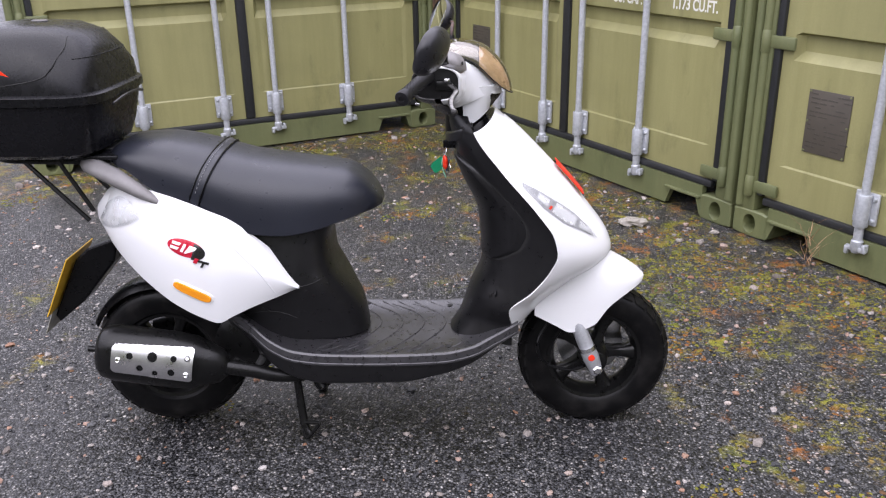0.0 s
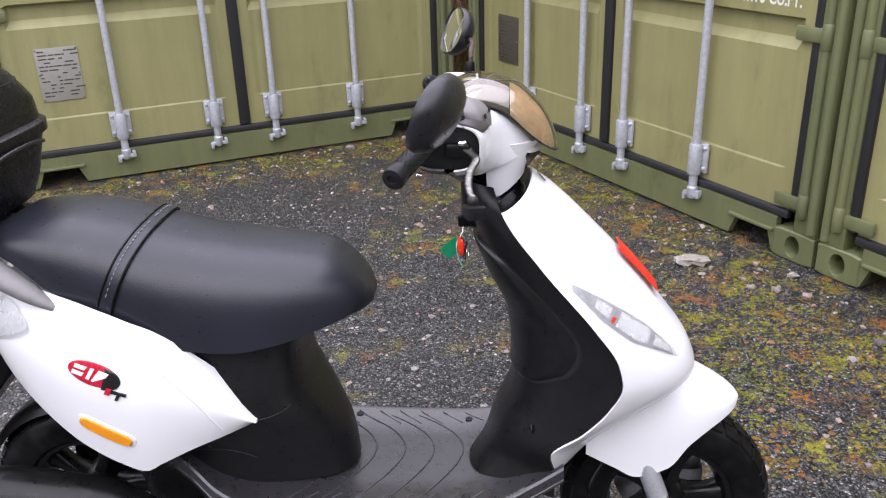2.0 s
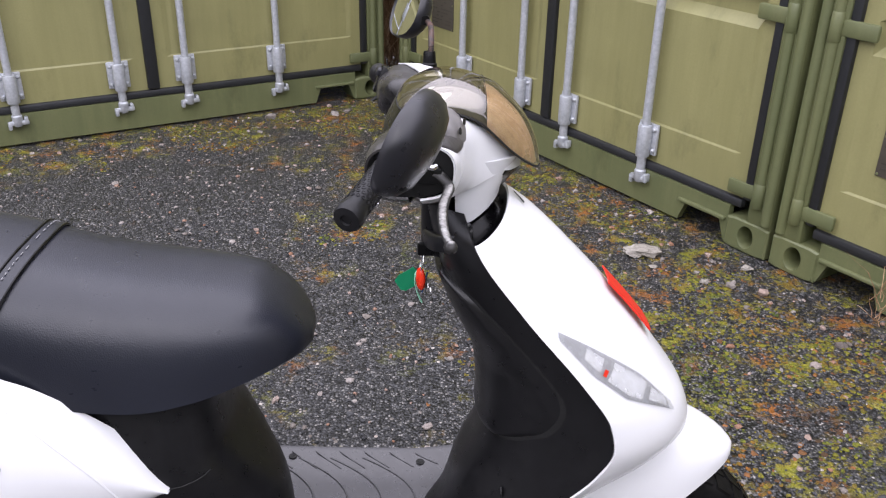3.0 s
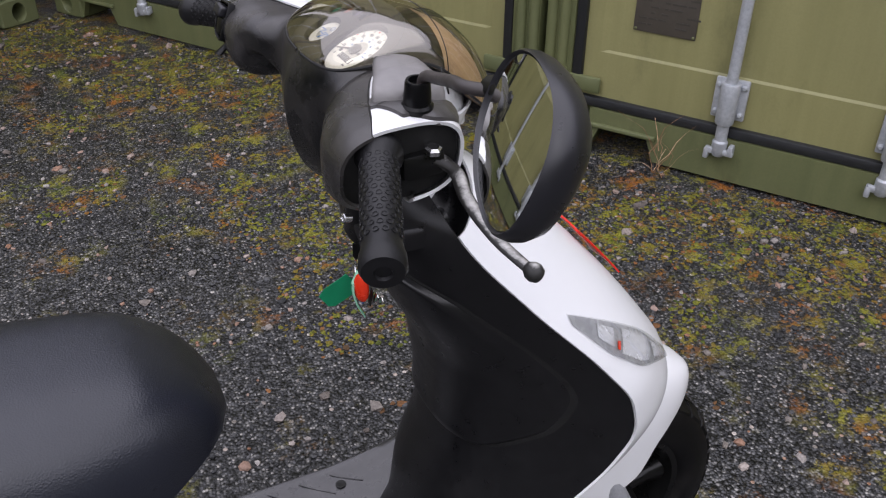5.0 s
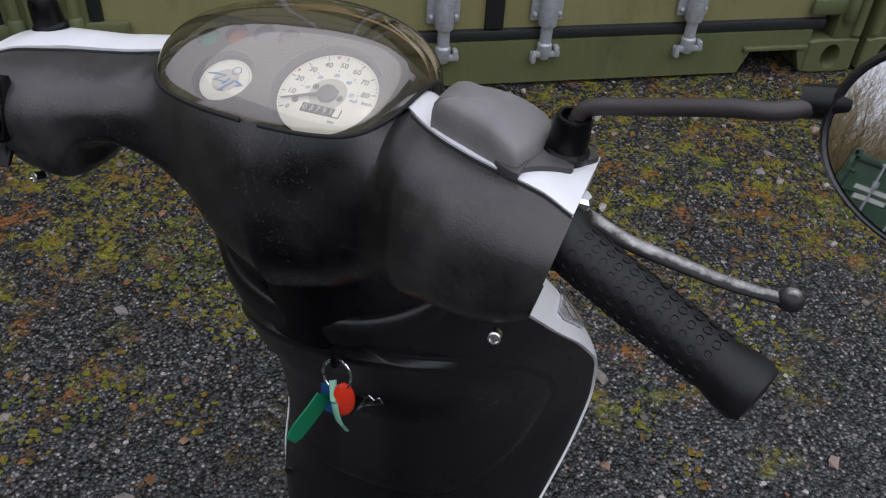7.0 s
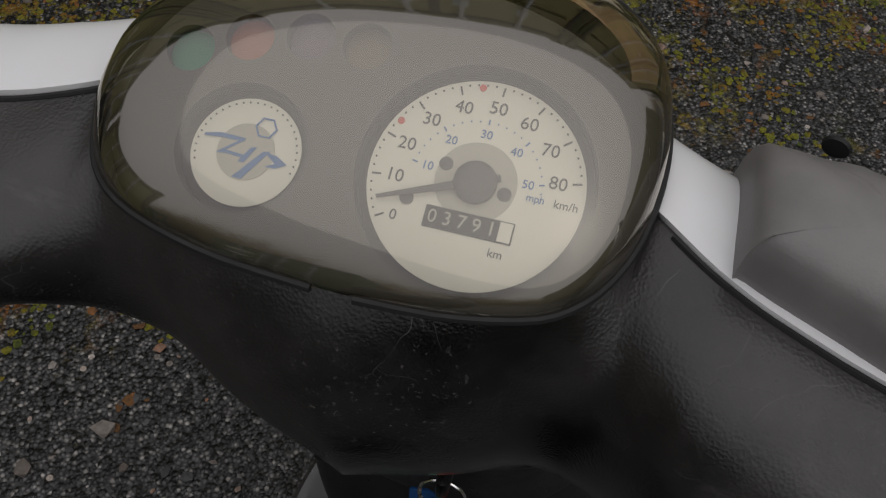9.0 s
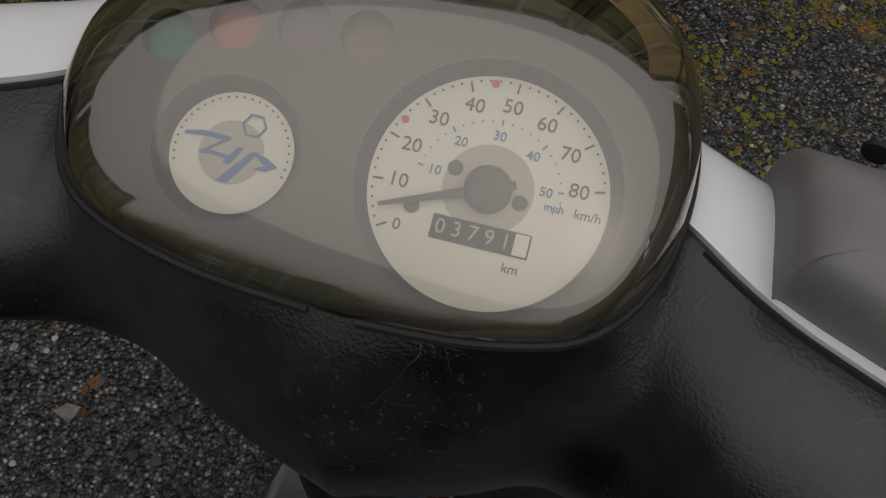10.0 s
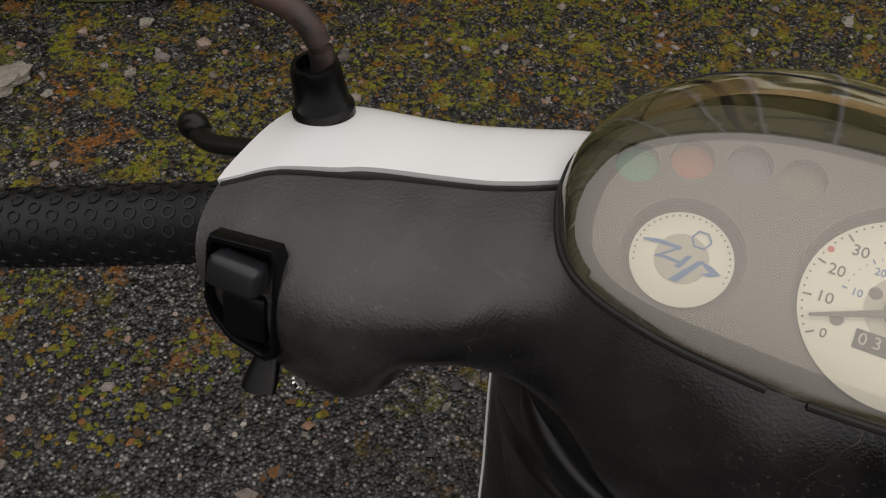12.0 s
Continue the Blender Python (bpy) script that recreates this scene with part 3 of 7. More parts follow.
# ---- shipping containers ----
def door_mesh(side):
    """One door leaf: a pressed steel sheet with shelves and recesses."""
    x0, x1 = (0.028, 1.085) if side > 0 else (-1.085, -0.028)
    zs = [(0.185, 0), (0.332, 0), (0.340, 0.005), (0.764, 0.005), (0.802, 0.036), (0.864, 0.036), (0.876, 0.004), (1.300, 0.004), (1.338, 0.036), (1.400, 0.036), (1.412, 0.004), (1.850, 0.004), (1.888, 0.036), (1.950, 0.036), (1.962, 0.004), (2.420, 0.004)]
    xs = [x0, x0 + 0.05, x0 + 0.075, x1 - 0.075, x1 - 0.05, x1]
    fx = [0, 0, 1, 1, 0, 0]
    bm = bmesh.new()
    vs = [[bm.verts.new((x, 0.022 + f * d, z)) for z, d in zs] for x, f in zip(xs, fx)]
    for i in range(len(xs) - 1):
        for j in range(len(zs) - 1):
            bm.faces.new((vs[i][j], vs[i][j + 1], vs[i + 1][j + 1], vs[i + 1][j]))
    back = [bm.verts.new((x, 0.075, z)) for x, z in ((x0, 0.185), (x1, 0.185), (x1, 2.42), (x0, 2.42))]
    bm.faces.new(back)
    rim = [[vs[i][0] for i in range(len(xs))], [vs[-1][j] for j in range(len(zs))], [vs[i][-1] for i in range(len(xs) - 1, -1, -1)], [vs[0][j] for j in range(len(zs) - 1, -1, -1)]]
    for k, line in enumerate(rim):
        bm.faces.new(line + [back[(k + 1) % 4], back[k]])
    return bm


def casting_mesh(sx):
    """A corner block with its oval lashing hole sunk in."""
    w, h, d = 0.178, 0.118, 0.162
    n = 24
    hole = [Vector((0.031 * math.cos(2 * math.pi * i / n), 0, 0.058 + 0.040 * math.sin(2 * math.pi * i / n))) for i in range(n)]
    rim = []
    for i in range(n):
        c, s = math.cos(2 * math.pi * i / n), math.sin(2 * math.pi * i / n)
        k = 1 / max(abs(c) / (w / 2 - 0.006), abs(s) / (h / 2 - 0.006))
        rim.append(Vector((k * c, 0, h / 2 + k * s)))
    outer = [Vector((p.x * w / (w - 0.012), 0.006, h / 2 + (p.z - h / 2) * h / (h - 0.012))) for p in rim]
    bm = skin([[p + Vector((0, 0.15, 0)) for p in hole], [p + Vector((0, 0.004, 0)) for p in hole], [p * 1.0 + (p - Vector((0, 0, 0.058))) * 0.07 for p in hole], rim, outer, [p + Vector((0, d, 0)) for p in outer]])
    bm.transform(Matrix.Translation((sx * (1.219 - w / 2), -0.004, 0)))
    return bm


def bracket_mesh(x, z):
    """A bar guide: a bent plate with a half-round sleeve and four bolts."""
    bm = box((x, 0.010, z), (0.098, 0.014, 0.125), 0.005)
    lathe([(0.026, -0.07), (0.028, -0.064), (0.028, 0.05), (0.026, 0.056)], (x, -0.012, z), (0, 0, 1), 14, bm)
    for dx in (-0.036, 0.036):
        for dz in (-0.042, 0.042):
            lathe([(0.009, 0.0), (0.009, 0.006), (0.005, 0.011)], (x + dx, 0.004, z + dz), (0, -1, 0), 8, bm)
    return bm


def cam_mesh(x, z):
    """The foot of a lock bar: a cam with two horns in its keeper."""
    bm = lathe([(0.018, 0.10), (0.018, 0.04), (0.023, 0.034), (0.023, 0.0), (0.016, -0.012)], (x, -0.012, z), (0, 0, 1), 12)
    box((x + 0.004, -0.020, z + 0.004), (0.085, 0.016, 0.020), 0.005, bm=bm)
    box((x - 0.034, -0.014, z - 0.008), (0.016, 0.030, 0.034), 0.005, bm=bm)
    box((x + 0.036, -0.014, z + 0.012), (0.016, 0.030, 0.032), 0.005, bm=bm)
    return bm


def hinge_mesh(sx, z):
    bm = box((sx * 1.085, 0.006, z), (0.135, 0.018, 0.052), 0.008)
    lathe([(0.018, -0.045), (0.021, -0.04), (0.021, 0.04), (0.018, 0.045)], (sx * 1.152, -0.002, z), (0, 0, 1), 12, bm)
    return bm


def container(name, at, label, paint, frame_paint, group="containers round the yard", length=6.06, plate=None, lettered=False):
    x, y, turn = at
    c = thing(name, pose(x, y, 0, 0, 0, turn), label, "shipping container", group)
    # sides, roof, back: corrugated
    bm = bmesh.new()
    prof = []
    n = int(length / 0.28)
    for i in range(n):
        y0 = 0.16 + i * (length - 0.2) / n
        st = (length - 0.2) / n
        prof += [(y0, 0), (y0 + st * 0.3, 0), (y0 + st * 0.5, 0.036), (y0 + st * 0.8, 0.036)]
    for sx in (-1, 1):
        lo = [bm.verts.new((sx * (1.205 - d), yy, 0.16)) for yy, d in prof]
        hi = [bm.verts.new((sx * (1.205 - d), yy, 2.50)) for yy, d in prof]
        for i in range(len(prof) - 1):
            bm.faces.new((lo[i], lo[i + 1], hi[i + 1], hi[i]))
    roof = [[bm.verts.new((sx * 1.2, yy, 2.565 - d * 0.5)) for yy, d in prof] for sx in (-1, 1)]
    for i in range(len(prof) - 1):
        bm.faces.new((roof[0][i], roof[0][i + 1], roof[1][i + 1], roof[1][i]))
    box((0, length - 0.03, 1.3), (2.38, 0.04, 2.4), 0, bm=bm)
    box((0, length / 2, 0.15), (2.3, length - 0.3, 0.03), 0, bm=bm)
    part("walls_and_roof", bm, paint, c, smooth=False)
    # frame
    for sx in (-1, 1):
        post = box((sx * 1.168, 0.075, 1.3), (0.100, 0.15, 2.38), 0.010)
        lathe([(0.017, 0.20), (0.017, 2.35)], (sx * 1.152, -0.002, 0), (0, 0, 1), 12, post)
        lathe([(0.019, 0.13), (0.019, 2.40)], (sx * 1.196, 0.004, 0), (0, 0, 1), 12, post)
        part("corner_post", post, frame_paint, c)
        part("bottom_rail", box((sx * 1.17, length / 2, 0.10), (0.06, length - 0.3, 0.14), 0.006), frame_paint, c)
        part("top_rail", box((sx * 1.18, length / 2, 2.54), (0.06, length - 0.3, 0.07), 0.006), frame_paint, c)
        part("corner_casting", casting_mesh(sx), frame_paint, c)
        top = casting_mesh(sx)
        top.transform(Matrix.Translation((0, 0, 2.473)))
        part("corner_casting", top, frame_paint, c)
        for z in (0.225, 0.83, 1.55, 2.25):
            part("hinge", hinge_mesh(sx, z), frame_paint, c)
    # sill with fork recesses near the corners
    sill = bmesh.new()
    out = [(-1.042, 0.012), (-1.042, 0.150), (1.042, 0.150), (1.042, 0.012)]
    for x0, x1 in ((1.005, 0.845), (-0.845, -1.005)):
        out += [(x0 + 0.03, 0.012), (x0, 0.086), (x1, 0.086), (x1 - 0.03, 0.012)]
    slab(out, Matrix(((1, 0, 0, 0), (0, 0, 1, 0.002), (0, 1, 0, 0), (0, 0, 0, 1))), 0.03, 0.004, sill)
    for s in (-1, 1):
        box((s * 0.925, -0.004, 0.096), (0.22, 0.016, 0.014), 0.004, bm=sill)
    part("sill", sill, frame_paint, c, smooth=False)
    part("header", box((0, 0.05, 2.49), (2.12, 0.10, 0.10), 0.01), frame_paint, c)
    # gaskets
    for cen, size in (((0, 0.020, 0.168), (2.17, 0.030, 0.034)), ((0, 0.020, 2.43), (2.17, 0.030, 0.03)), ((0, 0.0185, 1.3), (0.056, 0.03, 2.225)), ((-1.102, 0.0185, 1.3), (0.034, 0.03, 2.225)), ((1.102, 0.0185, 1.3), (0.034, 0.03, 2.225))):
        part("gasket", box(cen, size, 0.008), GASKET, c, "black rubber door seal")
    for s in (-1, 1):
        part("door", door_mesh(s), paint, c, smooth=False)
    # lock bars
    for bx in (-0.615, -0.155, 0.155, 0.615):
        bar = part("lock_bar", lathe([(0.0165, 0.10), (0.0165, 2.42)], (bx, -0.012, 0), (0, 0, 1), 14), GALV, c, "galvanised steel bar")
        for z in (0.275, 1.20, 2.15):
            part("bracket", bracket_mesh(bx, z), GALV, bar)
        part("cam", cam_mesh(bx, 0.112), GALV, bar)
        top = cam_mesh(bx, 0.0)
        top.transform(Matrix.Translation((0, 0, 2.48)) @ Matrix.Diagonal((1, 1, -1, 1)))
        part("cam", top, GALV, bar)
        if abs(bx) > 0.3:
            h = tube([(bx, -0.03, 1.05), (bx - math.copysign(0.10, bx), -0.045, 1.045), (bx - math.copysign(0.40, bx), -0.045, 1.04)], [0.012, 0.012, 0.014], 10, 0.6)
            part("handle", h, GALV, bar)
            part("handle_catch", box((bx - math.copysign(0.36, bx), 0.0, 1.04), (0.05, 0.05, 0.09), 0.006), GALV, bar)
    if plate:
        p = part("data_plate", box((-0.845, 0.024, 0.545), (0.190, 0.004, 0.250), 0.001), plate, c, "weathered metal data plate with faint print")
        ink = bmesh.new()
        rnd = random.Random(5)
        for i in range(13):
            z = 0.655 - i * 0.0175
            xx = -0.93
            while xx < -0.775:
                w = rnd.uniform(0.012, 0.05)
                if rnd.random() < 0.75:
                    box((xx + w / 2, 0.0214, z), (w * 0.85, 0.0008, 0.0055), 0, bm=ink)
                xx += w
        part("print", ink, PLATE_INK, p)
        for dx in (-0.088, 0.088):
            for dz in (-0.118, 0.0, 0.118):
                part("rivet", lathe([(0.0045, 0), (0.004, 0.002), (0.002, 0.003)], (-0.845 + dx, 0.022, 0.545 + dz), (0, -1, 0), 8), frame_paint, p)
    if lettered:
        up = Matrix(((1, 0, 0, 0), (0, 0, -1, 0), (0, 1, 0, 0), (0, 0, 0, 1)))
        for text, xx, zz, size in (("CU. CAP.", 0.44, 0.930, 0.072), ("1.173 CU.FT.", 0.873, 0.930, 0.070)):
            letters(text, size, WHITE_INK, c, Matrix.Translation((xx, 0.0252, zz)) @ up @ Matrix.Diagonal((0.72, 1, 1, 1)), bold=0.0015)
        for xx in (0.40, 0.85):
            part("stencilled_bar", box((xx, 0.0252, 1.012), (0.21, 0.001, 0.045), 0), WHITE_INK, c, "white stencilled marking")
    return c


container("shipping_container", YARD["a"], "olive green steel shipping container with closed double doors, pale data plate", OLIVE, OLIVE_SILL, plate=PLATE_PALE)
container("shipping_container", YARD["b"], "olive green steel shipping container with white stencilled capacity markings", OLIVE, OLIVE_SILL, plate=PLATE, lettered=True)
container("shipping_container", YARD["c"], "olive green steel shipping container with a dark weathered data plate", OLIVE, OLIVE_SILL, plate=PLATE)


def beside(at, steps):
    """The place of a container a whole number of widths along the row."""
    x, y, turn = at
    a = radians(turn)
    return (x + steps * 2.465 * math.cos(a), y + steps * 2.465 * math.sin(a), turn)


container("shipping_container", beside(YARD["c"], 1), "olive green steel shipping container at the end of the row", OLIVE, OLIVE_SILL, plate=PLATE)
green_a = container("shipping_container", (-7.05, 9.05, 56), "dark green steel shipping container with an orange painted mark", GREEN, GREEN, plate=PLATE_PALE)
up_m = Matrix(((1, 0, 0, 0), (0, 0, -1, 0), (0, 1, 0, 0), (0, 0, 0, 1)))
part("orange_mark", slab([(-0.10, -0.14), (0.10, -0.14), (0.10, -0.09), (-0.05, -0.09), (-0.05, -0.025), (0.07, -0.025), (0.07, 0.025), (-0.05, 0.025), (-0.05, 0.09), (0.10, 0.09), (0.10, 0.14), (-0.10, 0.14)], Matrix.Translation((-0.82, 0.0255, 1.60)) @ up_m, 0.002), ORANGE_INK, green_a, "orange painted mark")
part("blue_sticker", slab([(0.06 * math.cos(a), 0.06 * math.sin(a)) for a in np.linspace(0, 6.28, 24, endpoint=False).tolist()], Matrix.Translation((-0.80, 0.0255, 0.98)) @ up_m, 0.002), TAG_BLUE, green_a, "round blue sticker")
green_b = container("shipping_container", (-7.25, 4.84, 92), "dark green steel shipping container in front of the brush", GREEN, GREEN)
for k, (w, z) in enumerate(((0.62, 2.05), (0.50, 1.92), (0.56, 1.60), (0.40, 1.47))):
    part("stencilled_bar", box((0.60, 0.0252, z), (w, 0.001, 0.07), 0), WHITE_INK, green_b, "white stencilled marking")


# ---- the scooter ----
SCOOTER = Matrix.Translation((-0.100, 2.412, 0)) @ pose(0, 0, 0, -1.5, 0, 3.0)
scooter = thing("motor_scooter", SCOOTER, "white and black motor scooter parked on its centre stand", "scooter")


def wheel(name, cx, cz, r, w, label, tread=True):
    """Tyre, five-spoke rim, hub and brake disc."""
    tyre_r = r - 0.127
    tw = w / 2
    prof = [(0.127, -tw * 0.80), (0.133, -tw * 0.92), (r * 0.80, -tw), (r * 0.90, -tw * 0.93), (r * 0.965, -tw * 0.70), (r * 0.993, -tw * 0.36), (r, 0), (r * 0.993, tw * 0.36), (r * 0.965, tw * 0.70), (r * 0.90, tw * 0.93), (r * 0.80, tw), (0.133, tw * 0.92), (0.127, tw * 0.80), (0.120, 0.0), (0.127, -tw * 0.80)]
    tyre = part(name, lathe(prof, (cx, 0, cz), (0, 1, 0), 64, cap=False), RUBBER, scooter, label)
    # tread: raised blocks between slanting grooves
    if tread:
        bm = bmesh.new()
        n = 30
        for i in range(n):
            for side in (-1, 1):
                for v0, v1, shift in ((0.05, 0.40, 0.0), (0.47, 0.86, 0.45)):
                    a0 = 2 * math.pi * (i + shift + (0.25 if side > 0 else 0)) / n
                    quads = []
                    for lift in (-0.003, 0.0048):
                        ring = []
                        for da, v in ((0.04, v0), (0.80, v0), (1.05, v1), (0.29, v1)):
                            a = a0 + 2 * math.pi / n * da
                            rr = r * (1 - 0.10 * v ** 2.6 - 0.012 * v) + lift
                            ring.append(Vector((cx + rr * math.sin(a), side * v * tw, cz + rr * math.cos(a))))
                        quads.append([bm.verts.new(p) for p in ring])
                    lo, hi = quads
                    bm.faces.new(hi)
                    for k in range(4):
                        bm.faces.new((lo[k], lo[(k + 1) % 4], hi[(k + 1) % 4], hi[k]))
        tagged(part("tread", bm, RUBBER, tyre, "raised rubber tread blocks", smooth=False), kind="stuff")
    rw = tw * 0.74
    rim = part("rim", lathe([(0.118, -rw), (0.131, -rw - 0.004), (0.131, -rw + 0.004), (0.119, -rw + 0.012), (0.112, 0), (0.119, rw - 0.012), (0.131, rw - 0.004), (0.131, rw + 0.004), (0.118, rw), (0.110, rw - 0.02), (0.106, 0), (0.110, -rw + 0.02), (0.118, -rw)], (cx, 0, cz), (0, 1, 0), 48, cap=False), MATT_STEEL, tyre, "black painted alloy rim")
    for i in range(5):
        a = 2 * math.pi * i / 5 + 0.3
        d = Vector((math.sin(a), 0, math.cos(a)))
        s = Vector((math.cos(a), 0, -math.sin(a)))
        c = Vector((cx, 0, cz))
        rings = []
        for k, (rr, ww, th) in enumerate(((0.02, 0.020, 0.030), (0.055, 0.014, 0.022), (0.085, 0.016, 0.020), (0.113, 0.026, 0.024))):
            rings.append(oval(c + d * rr, ww, th, 3, 12, s, (0, 1, 0)))
        part("spoke", skin(rings), MATT_STEEL, tyre)
    part("hub", lathe([(0.020, -0.075), (0.030, -0.07), (0.036, -0.05), (0.040, -0.03), (0.040, 0.03), (0.034, 0.06), (0.018, 0.075)], (cx, 0, cz), (0, 1, 0), 24), MATT_STEEL, tyre)
    return tyre


front_wheel = wheel("front_wheel", 0.514, 0.203, 0.203, 0.098, "front wheel with block-tread tyre and black alloy rim")
rear_wheel = wheel("rear_wheel", -0.652, 0.212, 0.206, 0.118, "rear wheel with black alloy rim")
part("brake_disc", lathe([(0.045, 0.052), (0.092, 0.052), (0.092, 0.056), (0.045, 0.056)], (0.514, 0, 0.203), (0, 1, 0), 40, cap=False), ALU, front_wheel, "steel brake disc")
part("brake_caliper", box((0.575, 0.062, 0.255), (0.05, 0.04, 0.075), 0.01), ALU, scooter, "bare alloy brake caliper")

# fork: two legs down to the axle
for s in (-1, 1):
    leg = part("fork_leg", tube([(0.452, s * 0.066, 0.345), (0.466, s * 0.080, 0.306), (0.486, s * 0.09, 0.255)], 0.020, 16), FORK_GREY, scooter)
    part("fork_collar", tube([(0.484, s * 0.09, 0.262), (0.488, s * 0.09, 0.250)], 0.0225, 16), CHROME, leg)
    part("fork_slider", tube([(0.486, s * 0.09, 0.254), (0.500, s * 0.09, 0.222), (0.515, s * 0.09, 0.182)], [0.0215, 0.022, 0.016], 16), FORK_GREY, leg)
    part("reflector", lathe([(0.009, 0), (0.009, 0.002), (0.006, 0.003)], (0.496, s * 0.1105, 0.236), (0, s, 0), 16), RED_LENS, leg, "small round orange reflector")
    part("axle_nut", lathe([(0.013, 0), (0.013, 0.010), (0.009, 0.014)], (0.514, s * 0.100, 0.198), (0, s, 0), 6), CHROME, leg)
part("brake_hose", tube([(0.40, -0.055, 0.34), (0.355, -0.085, 0.27), (0.375, -0.095, 0.215), (0.44, -0.098, 0.195), (0.49, -0.08, 0.20)], 0.0045, 8), BLACK_LOW, scooter)

# front mudguard
fx = [0.345, 0.40, 0.44, 0.50, 0.54, 0.58, 0.61, 0.630, 0.640]
f_top = curve(fx, [0.46, 0.505, 0.515, 0.508, 0.496, 0.476, 0.458, 0.444, 0.434])
f_low = curve(fx, [0.350, 0.322, 0.303, 0.322, 0.372, 0.400, 0.415, 0.424, 0.430])
f_wid = curve(fx, [0.088, 0.092, 0.094, 0.092, 0.086, 0.072, 0.054, 0.034, 0.012])


def mudguard(u, v):
    x = 0.345 + u * 0.295
    t, lo, w = f_top(x), f_low(x), f_wid(x)
    a = math.pi * v
    c, s = math.cos(a), math.sin(a)
    return (x, -w * math.copysign(abs(c) ** 0.62, c), lo + (t - lo) * abs(s) ** 0.75)


part("front_mudguard", grid(mudguard, 36, 28, 0.003), WHITE, scooter, "white front mudguard with a pointed tip")

# leg shield and front apron: both follow one edge line
zk = [0.335, 0.385, 0.447, 0.508, 0.554, 0.599, 0.658, 0.759, 0.843, 0.885]
edge_x = curve(zk, [0.285, 0.275, 0.330, 0.372, 0.390, 0.381, 0.341, 0.252, 0.188, 0.172])
edge_w = curve(zk, [0.120, 0.148, 0.172, 0.188, 0.194, 0.194, 0.186, 0.160, 0.128, 0.085])
nose_x = curve([0.335, 0.40, 0.455, 0.495, 0.521, 0.56, 0.615, 0.692, 0.775, 0.848, 0.885], [0.335, 0.400, 0.465, 0.528, 0.547, 0.535, 0.497, 0.436, 0.360, 0.287, 0.240])
back_x = curve([0.282, 0.333, 0.408, 0.474, 0.538, 0.625, 0.724, 0.806, 0.885], [0.120, 0.150, 0.176, 0.205, 0.216, 0.208, 0.165, 0.135, 0.118])


def apron(u, v, lift=0.0):
    """Front skin; u up, v across."""
    s = 2 * v - 1
    sy = math.sin(s * math.pi / 2)
    z = 0.338 + u * (0.884 - 0.036 * abs(sy) ** 2.6 - 0.338)
    w, xe, xn = edge_w(z), edge_x(z), nose_x(z)
    flat = 2.3
    x = xe + (xn - xe) * (1 - abs(sy) ** flat) ** 0.80
    return (x + lift * 0.8, sy * (w + lift * 0.4), z + lift * 0.3)


part("front_apron", grid(apron, 60, 40, -0.004), WHITE, scooter, "white glossy front apron")


def shield(u, v):
    """Rear skin towards the rider's knees."""
    z = 0.285 + u * (0.880 - 0.285)
    zz = max(z, 0.335)
    w, xe, xb = edge_w(zz) - 0.003, edge_x(zz) - 0.002, back_x(z)
    if z < 0.40:
        w += (0.40 - z) * 0.15
    s = 2 * v - 1
    sy = math.sin(s * math.pi / 2)
    x = xb + (xe - xb) * abs(sy) ** 2.6
    return (x, sy * w, z)


part("leg_shield", grid(shield, 56, 40, 0.004), BLACK, scooter, "black grained plastic leg shield")


def shield_at(y, z, lift):
    w, xe, xb = edge_w(max(z, 0.335)) - 0.003, edge_x(max(z, 0.335)) - 0.002, back_x(z)
    return (xb + (xe - xb) * (min(1, abs(y) / w)) ** 2.6 - lift, y, z)


# glove box door: a raised panel with a groove round it
g_half = curve([0.508, 0.515, 0.53, 0.555, 0.615, 0.675, 0.75, 0.770, 0.780], [0.075, 0.098, 0.120, 0.144, 0.160, 0.148, 0.110, 0.080, 0.045])


def glove(u, v, lift, grow):
    z = 0.508 + 0.272 * u
    half = g_half(z) + grow
    y = (2 * v - 1) * half
    e = min(u * 0.272, (1 - u) * 0.272, v * 2 * half, (1 - v) * 2 * half)
    k = min(1.0, e / 0.012)
    return shield_at(y, z + (2 * u - 1) * grow, lift * math.sqrt(max(0.0, 1 - (1 - k) ** 2)))


part("glove_box_groove", grid(lambda u, v: glove(u, v, 0.0012, 0.004), 40, 40), SEAM, scooter)
part("glove_box_door", grid(lambda u, v: glove(u, v, 0.011, 0.0), 60, 60), BLACK, scooter, "raised glove box door")
for y, z in ((-0.121, 0.427), (0.121, 0.427)):
    p = shield_at(y, z, 0.001)
    part("screw", lathe([(0.008, 0), (0.007, 0.002), (0.003, 0.0015)], p, (-1, 0, 0), 12), SEAM, scooter)

# headlamps, wrapped round the apron's corners


def lamp_patch(side, lift, shrink=0.0):
    top = ((0.738, 0.945), (0.695, 0.815), (0.648, 0.675), (0.592, 0.590))
    low = ((0.728, 0.958), (0.672, 0.950), (0.630, 0.885), (0.576, 0.600))

    def f(u, v):
        u = shrink + u * (1 - 2 * shrink)
        v = shrink + v * (1 - 2 * shrink)
        k = u * 3
        i = min(2, int(k))
        t = k - i
        zt, st = (top[i][j] * (1 - t) + top[i + 1][j] * t for j in (0, 1))
        zl, sl = (low[i][j] * (1 - t) + low[i + 1][j] * t for j in (0, 1))
        z, s = zt * (1 - v) + zl * v, st * (1 - v) + sl * v
        sy = side * s
        w, xe, xn = edge_w(z), edge_x(z), nose_x(z)
        x = xe + (xn - xe) * (1 - abs(sy) ** 2.3) ** 0.80
        return (x + lift * 0.75, sy * w + side * lift * 0.6, z + lift * 0.2)

    return f


